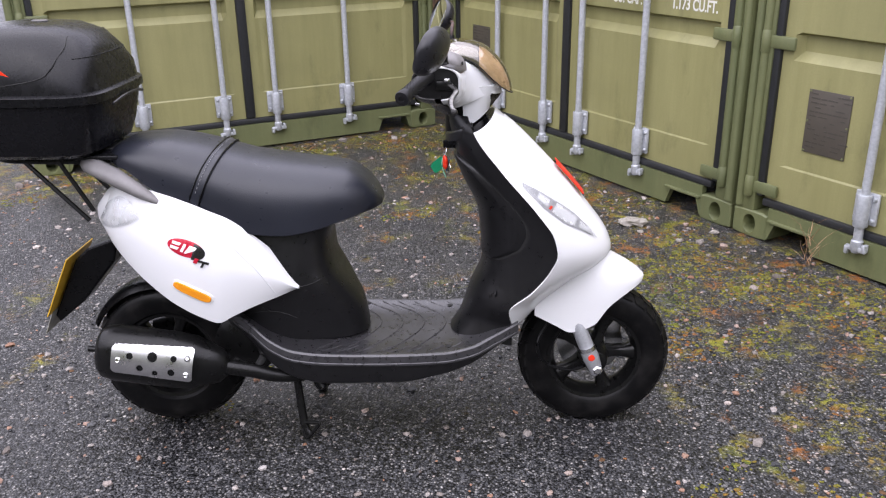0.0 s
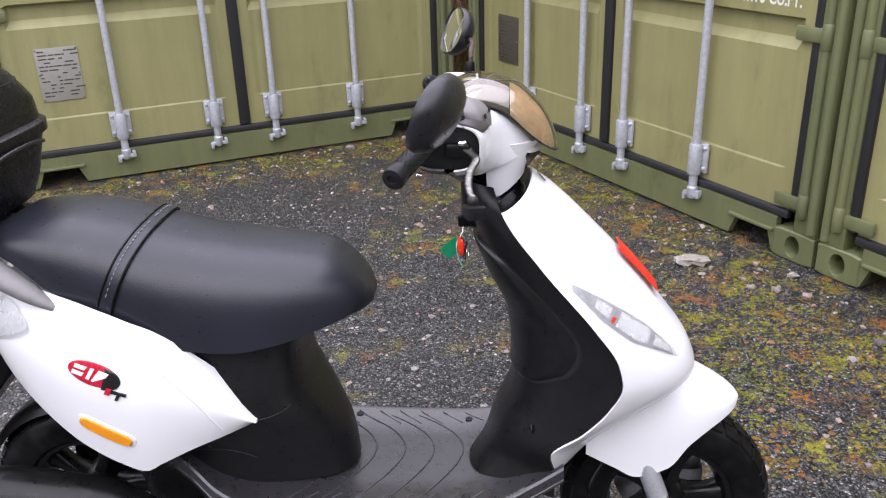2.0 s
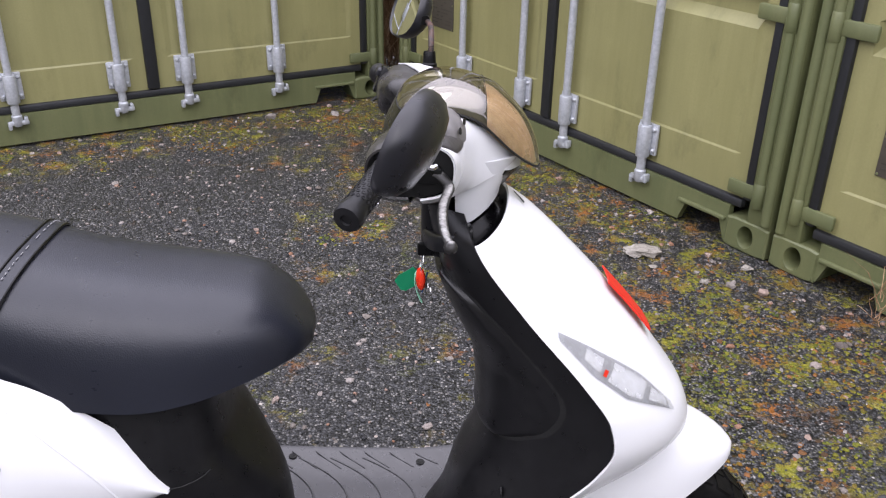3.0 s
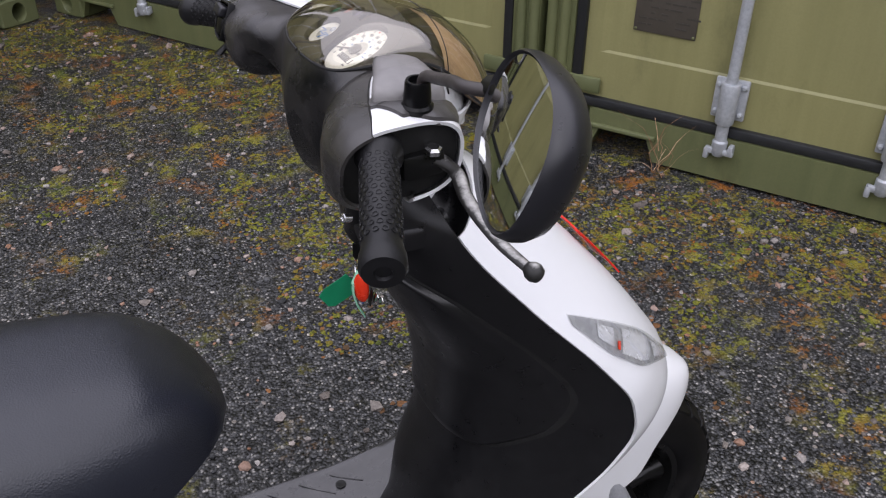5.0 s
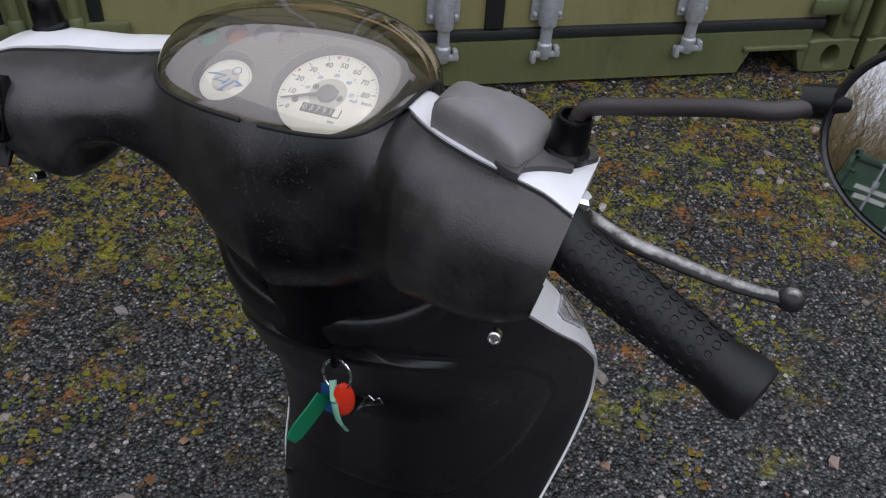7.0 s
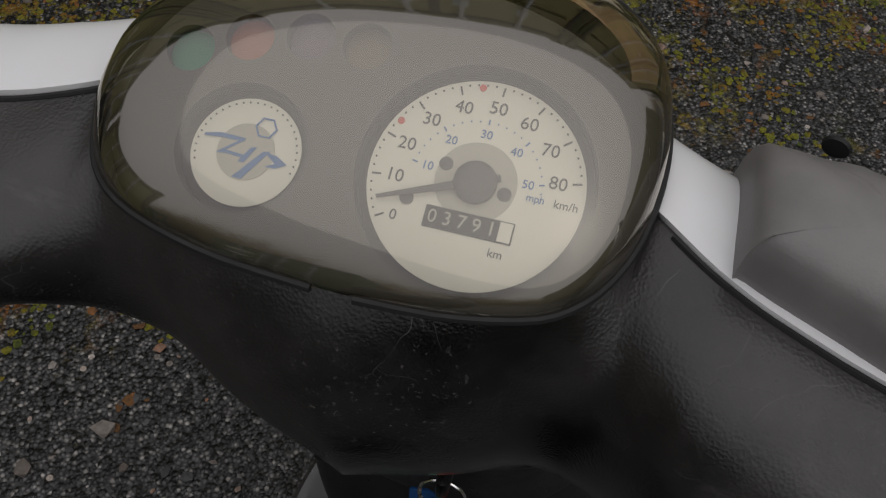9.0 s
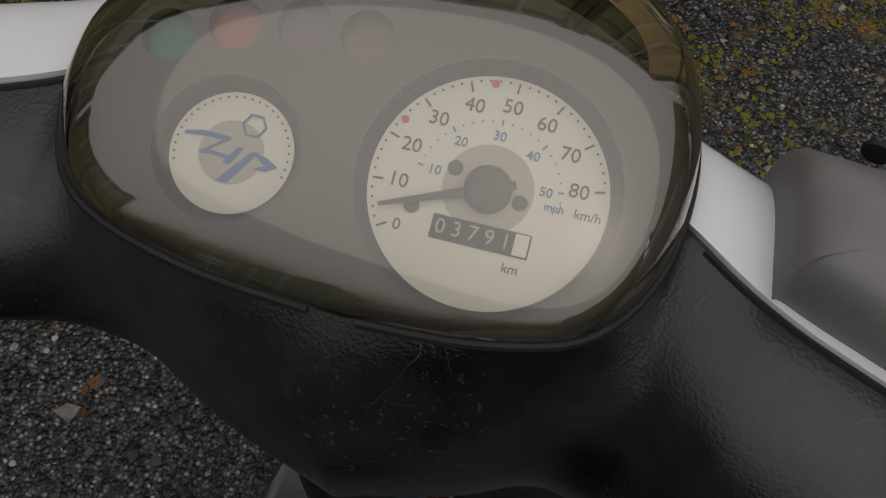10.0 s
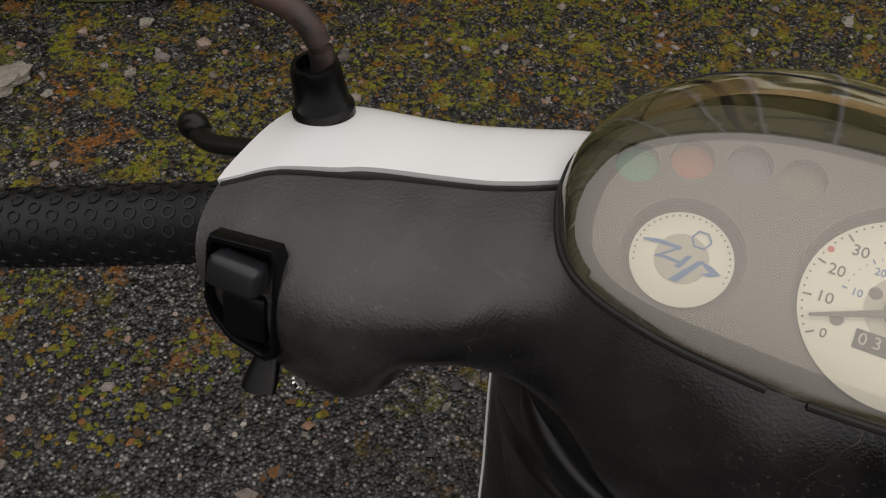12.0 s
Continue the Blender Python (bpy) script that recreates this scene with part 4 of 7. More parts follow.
for side in (-1, 1):
    lamp = part("headlamp", grid(lamp_patch(side, 0.0045), 20, 10), LENS, scooter, "clear wrap-round headlamp lens")
    lamp.visible_shadow = False
    part("lamp_bowl", grid(lamp_patch(side, 0.0012, 0.03), 20, 10), BOWL, lamp)
    rf = lamp_patch(side, 0.0022)
    part("reflector", grid(lambda u, v: rf(0.44 + 0.30 * u, 0.14 + 0.72 * v), 10, 8), LENS_WHITE, lamp, "silver reflector")
    part("reflector", grid(lambda u, v: rf(0.78 + 0.16 * u, 0.18 + 0.62 * v), 6, 6), LENS_WHITE, lamp)
    part("bulb", grid(lambda u, v: rf(0.22 + 0.14 * u, 0.20 + 0.55 * v), 6, 6), LENS_WHITE, lamp)
    r2 = lamp_patch(side, 0.0030)
    part("bulb_tip", grid(lambda u, v: r2(0.385 + 0.03 * u, 0.55 + 0.25 * v), 2, 2), RED_LENS, lamp)


def learner(u, v):
    """Red corner of a learner mark stuck on the apron."""
    z = 0.662 + 0.082 * v
    y = 0.020 - 0.058 * u
    w, xe, xn = edge_w(z), edge_x(z), nose_x(z)
    return (xe + (xn - xe) * (1 - abs(y / w) ** 2.3) ** 0.80 + 0.0075, y, z + 0.004)


part("learner_mark", grid(learner, 6, 10, 0.0025), RED, scooter, "red learner sticker")


def notch(u, v):
    z = 0.868 + 0.012 * v
    y = -0.024 + 0.014 * v + 0.008 * u
    w, xe, xn = edge_w(z), edge_x(z), nose_x(z)
    return (xe + (xn - xe) * (1 - abs(y / w) ** 2.3) ** 0.80 + 0.003, y, z + 0.002)


part("badge_recess", grid(notch, 4, 4), SEAM, scooter)

# neck between apron and handlebar cover
neck = [oval((0.165, 0, z), 0.050, 0.054, 2.2) for z in (0.80, 0.85, 0.90, 0.95)]
part("steering_neck", skin(neck), BLACK_LOW, scooter)


def skirt(u, v):
    """White front half of the neck under the handlebar cover."""
    a = radians(-98 + 196 * v)
    low = 0.851 + 0.036 * max(0.0, math.cos(a)) ** 1.3
    z = low + (0.948 - low) * u
    return (0.170 + (0.058 + 0.030 * u ** 1.5) * math.cos(a), (0.062 + 0.014 * u) * math.sin(a), z)


part("neck_skirt", grid(skirt, 10, 28, -0.003), WHITE, scooter, "white plastic skirt under the handlebar cover")


def bowl(u, v):
    """Black funnel between the apron's top edge and the neck."""
    p, a = Vector(apron(0.998, v, -0.004)), radians(-90 + 180 * v)
    q = Vector((0.170 + 0.050 * math.cos(a), 0.056 * math.sin(a), 0.842 + 0.024 * math.cos(a)))
    k = p.lerp(q, u)
    k.z -= 0.020 * math.sin(math.pi * u)
    return k


part("neck_funnel", grid(bowl, 8, 30), BLACK_LOW, scooter, "black funnel round the steering neck")

# floor
flx = [-0.46, -0.40, -0.34, -0.28, -0.20, -0.02, 0.10, 0.18, 0.24, 0.30]
fl_top = curve(flx, [0.392, 0.360, 0.318, 0.294, 0.286, 0.282, 0.284, 0.298, 0.326, 0.352])
fl_low = curve(flx, [0.350, 0.305, 0.240, 0.206, 0.190, 0.190, 0.212, 0.244, 0.284, 0.322])
fl_wid = curve(flx, [0.128, 0.150, 0.176, 0.186, 0.189, 0.184, 0.178, 0.170, 0.158, 0.138])


def floor_ring(x):
    t, w = fl_top(x), fl_wid(x)
    half = [(-w * 0.86, t - 0.0035), (-w * 0.90, t), (-w + 0.006, t), (-w + 0.001, t - 0.004), (-w, t - 0.022), (-w - 0.0025, t - 0.0235), (-w - 0.0025, t - 0.0285), (-w * 0.95, t - 0.031)]
    pts = half + [(-y, z) for y, z in reversed(half)] + [(w * 0.4, t - 0.005), (0, t - 0.0055), (-w * 0.4, t - 0.005)]
    return [Vector((x, y, z)) for y, z in pts]


def valance_ring(x):
    t, lo, w = fl_top(x) - 0.030, fl_low(x), fl_wid(x)
    lo = min(lo, t - 0.006)
    half = [(-w * 0.955, t), (-w * 0.965, t - (t - lo) * 0.35), (-w * 0.93, lo + (t - lo) * 0.15), (-w * 0.86, lo), (-w * 0.4, lo - 0.002)]
    return [Vector((x, y, z)) for y, z in half + [(-y, z) for y, z in reversed(half)]]


board = part("footboard", skin([floor_ring(-0.46 + 0.76 * i / 60) for i in range(61)]), FLOOR_PLASTIC, scooter, "dusty black ribbed plastic footboard")
part("valance", skin([valance_ring(-0.46 + 0.757 * i / 60) for i in range(61)]), BLACK, board, "smooth black valance under the footboard")
for xc in (-0.135, -0.075, -0.015, 0.045, 0.105):
    pts = [(xc - 4.2 * y * y + 0.012 * math.sin(22 * y), y, fl_top(xc - 4.2 * y * y) - 0.0046 + 0.001 * abs(y) / 0.15) for y in np.linspace(-0.150, 0.150, 25).tolist()]
    part("rib", tube(pts, 0.0017, 6, 0.8, per=1), FLOOR_PLASTIC, board)
for s in (-1, 1):
    for k in range(8):
        x0 = -0.215 + 0.045 * k
        pts = [(x0 + 0.05 * t, s * (0.166 - 0.046 * t), fl_top(x0 + 0.05 * t) - 0.0010 - 0.0030 * min(1, 2 * t)) for t in (0, 0.25, 0.5, 0.75, 1)]
        part("edge_rib", tube(pts, 0.0015, 6, 0.8, per=2), FLOOR_PLASTIC, board)
for s in (-1, 1):
    for k in range(7):
        x = -0.22 + 0.06 * k
        part("edge_notch", box((x, s * (fl_wid(x) - 0.004), fl_top(x) - 0.006), (0.004, 0.022, 0.006), 0.001), SEAM, board)
    for x, y in ((-0.123, 0.170), (0.118, 0.146)):
        part("screw", lathe([(0.008, 0), (0.008, 0.0012), (0.005, 0.0016), (0.003, 0.0006)], (x, s * y * 0.90, fl_top(x) - 0.0025), (0, 0, 1), 14), SEAM, board)

# engine cover under the seat
def under(z, x0, x1, w):
    """A ring that narrows towards the front, rounder near the floor."""
    n = 2.5 + 1.1 * min(1.0, max(0.0, (z - 0.40) / 0.15))
    ring = oval(((x0 + x1) / 2, 0, z), (x1 - x0) / 2, w, n, 48)
    for p in ring:
        t = min(1.0, max(0.0, (p.x + 0.47) / 0.24))
        p.y *= 1 + 0.36 * (1 - t) * max(0.0, (0.40 - z) / 0.11)
    return ring


rings = []
uz = [0.285, 0.32, 0.364, 0.412, 0.46, 0.506, 0.56, 0.613, 0.66]
u_front = curve(uz, [-0.100, -0.103, -0.112, -0.134, -0.162, -0.184, -0.188, -0.168, -0.13])
u_wid = curve(uz, [0.094, 0.106, 0.122, 0.140, 0.150, 0.146, 0.138, 0.130, 0.120])
for i in range(26):
    z = 0.285 + i * (0.66 - 0.285) / 25
    rings.append(under(z, -0.47, u_front(z), u_wid(z)))
part("under_seat_cover", skin(rings), BLACK, scooter, "black plastic cover under the seat")
def cover_skin(x, z, lift):
    """A point on the near or far flank of the cover."""
    ring = [p for p in under(z, -0.47, u_front(z), u_wid(z)) if p.y < 0]
    ring.sort(key=lambda p: p.x)
    y = float(np.interp(x, [p.x for p in ring], [p.y for p in ring]))
    return Vector((x, y - lift, z))


for pts in ([(-0.262, 0.459), (-0.235, 0.463), (-0.205, 0.473), (-0.180, 0.486)], [(-0.40, 0.372), (-0.35, 0.383), (-0.31, 0.380), (-0.275, 0.362)]):
    part("cover_seam", tube([cover_skin(x, z, 0.0006) for x, z in pts], 0.0011, 6), SEAM, scooter)
part("screw", lathe([(0.005, 0), (0.004, 0.002)], cover_skin(-0.36, 0.392, 0.0), (0, -1, 0), 10), SEAM, scooter)

# white side panels
px = [-0.775, -0.74, -0.69, -0.63, -0.57, -0.50, -0.458, -0.424, -0.372, -0.307, -0.258]
p_top = curve(px, [0.640, 0.690, 0.714, 0.716, 0.706, 0.684, 0.666, 0.650, 0.608, 0.538, 0.464])
p_low = curve(px, [0.600, 0.562, 0.516, 0.470, 0.430, 0.396, 0.382, 0.398, 0.420, 0.441, 0.457])
p_wid = curve(px, [0.075, 0.112, 0.146, 0.176, 0.196, 0.208, 0.210, 0.207, 0.196, 0.176, 0.158])


def side_at(side, x, v, lift=0.0):
    z = p_low(x) + (p_top(x) - p_low(x)) * v
    y = p_wid(x) - 0.045 * max(0.0, v - 0.45) ** 2 / 0.30 - 0.05 * max(0.0, 0.5 - v) ** 2
    return Vector((x, side * (y + lift), z))


def decal(side, c, deg, outline, lift):
    """A thin convex patch that follows the side panel, standing lift proud."""
    ca, sa = math.cos(radians(deg)), math.sin(radians(deg))
    bm = bmesh.new()
    mx = sum(p[0] for p in outline) / len(outline)
    my = sum(p[1] for p in outline) / len(outline)

    def at(px_, py_, h):
        x, z = c[0] + px_ * ca - py_ * sa, c[1] + px_ * sa + py_ * ca
        v = (z - p_low(x)) / (p_top(x) - p_low(x))
        return side_at(side, x, v, h)

    rings = [[bm.verts.new(at(*p, -0.002)) for p in outline]]
    for f, h in ((1.0, lift * 0.7), (0.96, lift), (0.6, lift), (0.25, lift)):
        rings.append([bm.verts.new(at(mx + (p[0] - mx) * f, my + (p[1] - my) * f, h)) for p in outline])
    for a, b in zip(rings, rings[1:]):
        for i in range(len(outline)):
            j = (i + 1) % len(outline)
            bm.faces.new((a[i], a[j], b[j], b[i]))
    bm.faces.new(rings[-1])
    return bm


for side in (-1, 1):
    panel = part("side_panel", grid(lambda u, v: side_at(side, -0.775 + 0.517 * u, v), 48, 20, -0.004 * side), WHITE, scooter, "white glossy side panel")
    part("crease", tube([side_at(side, x, (z - p_low(x)) / (p_top(x) - p_low(x)), -0.0004) for x, z in ((-0.452, 0.628), (-0.405, 0.582), (-0.352, 0.520), (-0.330, 0.484), (-0.316, 0.455))], 0.0020, 8), WHITE, panel)
    # amber side reflector
    for grow, d, matn, nm in ((0.006, 0.0015, WHITE, "reflector_surround"), (0.0, 0.0055, AMBER, "side_reflector")):
        out = []
        for k in range(32):
            a = 2 * math.pi * k / 32
            ca, sa = math.cos(a), math.sin(a)
            out.append(((0.051 + grow) * math.copysign(abs(ca) ** 0.45, ca), (0.0110 + grow) * math.copysign(abs(sa) ** 0.6, sa)))
        part(nm, decal(side, (-0.515, 0.470), -24, out, d), matn, panel)
    # rear lamp
    lampl = part("tail_lamp", grid(lambda u, v: side_at(side, -0.772 + 0.136 * u, (0.30 + 0.42 * u) + (0.50 - 0.10 * u) * v * (1 - 0.9 * u ** 3), 0.004), 14, 8), LENS, panel, "clear tail lamp lens")
    lampl.visible_shadow = False
    part("lamp_bowl", grid(lambda u, v: side_at(side, -0.770 + 0.128 * u, (0.33 + 0.40 * u) + (0.46 - 0.10 * u) * v * (1 - 0.9 * u ** 3), 0.0015), 14, 8), LENS_WHITE, lampl)

# badge: red and black oval with white strokes, a plain shape
BC, BT = (-0.519, 0.585), -16
badge = part("badge", decal(-1, BC, BT, [(0.047 * math.cos(a), 0.021 * math.sin(a)) for a in np.linspace(0, 2 * math.pi, 32, endpoint=False).tolist()], 0.0012), BADGE_RED, scooter, "red and black oval badge with white strokes")
part("badge_shadow", decal(-1, BC, BT, [(0.016 + 0.034 * math.cos(a), -0.003 + 0.020 * math.sin(a)) for a in np.linspace(-1.5, 1.5, 18).tolist()], 0.0020), BADGE_BLACK, badge)
for pts in ([(-0.035, 0.010), (-0.012, 0.010), (-0.016, 0.003), (-0.036, 0.003)], [(-0.038, -0.002), (-0.016, -0.002), (-0.019, -0.009), (-0.039, -0.009)],
            [(-0.006, 0.010), (0.001, 0.010), (-0.005, -0.011), (-0.012, -0.011)], [(0.009, 0.010), (0.028, 0.009), (0.024, 0.001), (0.003, -0.012), (-0.001, -0.012)]):
    part("stroke", decal(-1, BC, BT, pts, 0.0027), BADGE_WHITE, badge)
for pts, mm in (([(0.036, -0.019), (0.064, -0.019), (0.064, -0.024), (0.035, -0.024)], BADGE_BLACK), ([(0.048, -0.023), (0.054, -0.023), (0.051, -0.035), (0.045, -0.035)], BADGE_BLACK), ([(0.028, -0.016), (0.038, -0.016), (0.035, -0.029), (0.025, -0.029)], BADGE_RED)):
    part("small_mark", decal(-1, BC, BT, pts, 0.0030), mm, badge)

# seat
sx_ = [-0.742, -0.72, -0.68, -0.60, -0.51, -0.44, -0.38, -0.29, -0.21, -0.14, -0.095, -0.066, -0.050]
s_top = curve(sx_, [0.782, 0.806, 0.822, 0.826, 0.812, 0.792, 0.777, 0.763, 0.753, 0.742, 0.718, 0.688, 0.662])
s_low = curve(sx_, [0.770, 0.772, 0.765, 0.712, 0.672, 0.640, 0.606, 0.598, 0.610, 0.630, 0.642, 0.648, 0.650])
s_wid = curve(sx_, [0.040, 0.085, 0.118, 0.138, 0.148, 0.153, 0.155, 0.152, 0.143, 0.124, 0.098, 0.068, 0.030])


def seat_ring(x, lift=0.0):
    t, lo, w = s_top(x) + lift, s_low(x), s_wid(x) + lift
    out = []
    n = 30
    for i in range(n + 1):
        a = math.pi * i / n
        c, s = math.cos(a), math.sin(a)
        out.append(Vector((x, w * math.copysign(abs(c) ** 0.62, c), lo + (t - lo) * abs(s) ** 0.66)))
    out += [Vector((x, -w * 0.9, lo - 0.006)), Vector((x, 0, lo - 0.004)), Vector((x, w * 0.9, lo - 0.006))]
    return out


seat = part("seat", skin([seat_ring(-0.742 + 0.692 * (0.5 - 0.5 * math.cos(math.pi * i / 56))) for i in range(57)]), VINYL, scooter, "black textured vinyl dual seat")


def strap_point(a, off, lift):
    """Across the seat, sweeping back towards the edges."""
    c, s = math.cos(a), math.sin(a)
    x = -0.452 + off - 0.056 * (1 - abs(s) ** 0.8)
    t, lo, w = s_top(x) + lift, s_low(x), s_wid(x) + lift
    return Vector((x, w * math.copysign(abs(c) ** 0.62, c), lo + (t - lo) * abs(s) ** 0.66))


part("seat_strap", grid(lambda u, v: strap_point(math.pi * v, -0.013 + 0.026 * u, 0.0035), 6, 48, 0.0), VINYL, seat, "black strap across the seat")
for off in (-0.009, 0.014):
    part("piping", tube([strap_point(math.pi * k / 40, off, 0.0035) for k in range(41)], 0.0022, 6, per=1), BLACK_LOW, seat)
st = bmesh.new()
for k in range(3, 77):
    if k % 2:
        tube([strap_point(math.pi * k / 80, 0.0, 0.005), strap_point(math.pi * (k + 0.9) / 80, 0.0, 0.005)], 0.0009, 5, bm=st, per=1)
tagged(part("stitching", st, STITCH, seat), kind="stuff")

# grab rail and rack
for s in (-1, 1):
    part("grab_rail", tube([(-0.79, s * 0.05, 0.772), (-0.755, s * 0.105, 0.768), (-0.69, s * 0.135, 0.745), (-0.63, s * 0.147, 0.712), (-0.588, s * 0.150, 0.688)], [0.024, 0.028, 0.027, 0.020, 0.010], 14, 0.75), GREY_PLASTIC, scooter, "grey plastic grab rail")
rack = part("rear_rack", tube([(-0.70, -0.06, 0.772), (-0.80, -0.09, 0.778), (-0.98, -0.10, 0.786), (-1.02, 0.0, 0.788), (-0.98, 0.10, 0.786), (-0.80, 0.09, 0.778), (-0.70, 0.06, 0.772)], 0.008, 10), MATT_STEEL, scooter, "black steel luggage rack")
for s in (-1, 1):
    part("rack_strut", tube([(-0.935, s * 0.10, 0.785), (-0.79, s * 0.10, 0.625)], 0.006, 8), MATT_STEEL, rack)
    part("rack_strut", tube([(-0.845, s * 0.10, 0.780), (-0.775, s * 0.10, 0.650)], 0.006, 8), MATT_STEEL, rack)
part("rack_plate", box((-0.86, 0, 0.790), (0.34, 0.22, 0.012), 0.005), BOX_PLASTIC, rack)
part("tail_cover", skin([oval((-0.50, 0, 0.66), 0.05, 0.12, 3, 24, (0, 0, 1), (0, 1, 0)), oval((-0.65, 0, 0.66), 0.06, 0.11, 3, 24, (0, 0, 1), (0, 1, 0)), oval((-0.76, 0, 0.645), 0.045, 0.075, 3, 24, (0, 0, 1), (0, 1, 0)), oval((-0.785, 0, 0.63), 0.03, 0.06, 3, 24, (0, 0, 1), (0, 1, 0))]), WHITE, scooter, "white tail cover")

# number plate carrier
carrier = part("plate_carrier", slab([(-0.75, 0.56), (-0.835, 0.53), (-0.875, 0.495), (-0.955, 0.335), (-0.945, 0.315), (-0.87, 0.375), (-0.77, 0.49)], Matrix(((1, 0, 0, 0), (0, 0, -1, 0.045), (0, 1, 0, 0), (0, 0, 0, 1))), 0.09, 0.006), BLACK_LOW, scooter, "black number plate carrier", smooth=False)
pm = basis((-0.918, 0, 0.425), (0, -1, 0), (0.43, 0, 0.90))
plate = part("number_plate", slab([(-0.085, -0.085), (0.085, -0.085), (0.085, 0.095), (-0.085, 0.095)], pm, 0.003), YELLOW, carrier, "yellow number plate")
for k, (y0, w0) in enumerate(((0.045, 0.055), (-0.03, 0.055))):
    part("plate_bar", box((0, 0, 0), (0.12, w0 * 0.9, 0.0012), 0, pm @ Matrix.Translation((0, y0, 0.0035))), SEAM, plate)
part("plate_flap", slab([(-0.05, -0.16), (0.05, -0.16), (0.06, -0.08), (-0.06, -0.08)], pm, 0.002), PLATE_PALE, carrier)

# rear mudguard
def rear_guard(u, v):
    a = radians(-62 + 110 * u)
    w = 0.062
    y = (2 * v - 1) * w
    r = 0.226 - 0.018 * (2 * v - 1) ** 4
    return (-0.652 + r * math.sin(a), y, 0.212 + r * math.cos(a))


part("rear_mudguard", grid(rear_guard, 24, 12, 0.004), BLACK_LOW, scooter, "black plastic rear mudguard")
part("engine_case", skin([oval((-0.36, 0.06, 0.24), 0.05, 0.07, 3, 20, (0, 0, 1), (0, 1, 0)), oval((-0.42, 0.06, 0.25), 0.085, 0.085, 3, 20, (0, 0, 1), (0, 1, 0)), oval((-0.62, 0.09, 0.225), 0.085, 0.04, 3, 20, (0, 0, 1), (0, 1, 0)), oval((-0.74, 0.10, 0.215), 0.05, 0.03, 3, 20, (0, 0, 1), (0, 1, 0))]), MATT_STEEL, scooter, "dark engine and drive casing")
part("fan_cover", lathe([(0.085, 0), (0.085, 0.03), (0.06, 0.045), (0.03, 0.047)], (-0.425, -0.06, 0.270), (0, -1, 0), 28), MATT_STEEL, scooter)
part("hose", tube([(-0.40, -0.12, 0.33), (-0.365, -0.145, 0.27), (-0.40, -0.15, 0.225), (-0.45, -0.13, 0.24)], 0.012, 10), SEAM, scooter)

# exhaust
axis_a, axis_b = Vector((-0.785, -0.178, 0.298)), Vector((-0.455, -0.172, 0.246))
dirx = (axis_b - axis_a).normalized()
rings = []
for t, r in ((0, 0.030), (0.01, 0.044), (0.05, 0.056), (0.14, 0.061), (0.6, 0.061), (0.74, 0.058), (0.80, 0.050), (0.86, 0.046), (0.95, 0.036), (1.0, 0.020)):
    c = axis_a + (axis_b - axis_a) * t
    rings.append(oval(c, r * 0.95, r * 1.24, 2.2, 28, (0, 1, 0), dirx.cross(Vector((0, 1, 0)))))
muffler = part("muffler", skin(rings), MATT_STEEL, scooter, "black steel exhaust silencer")
part("tail_pipe", tube([axis_a - dirx * 0.028, axis_a + dirx * 0.02], 0.008, 10), MATT_STEEL, muffler)
part("exhaust_pipe", tube([axis_b - dirx * 0.03, (-0.40, -0.165, 0.232), (-0.33, -0.15, 0.208), (-0.25, -0.12, 0.198), (-0.20, -0.08, 0.21)], [0.022, 0.020, 0.018, 0.017, 0.017], 14), MATT_STEEL, muffler)


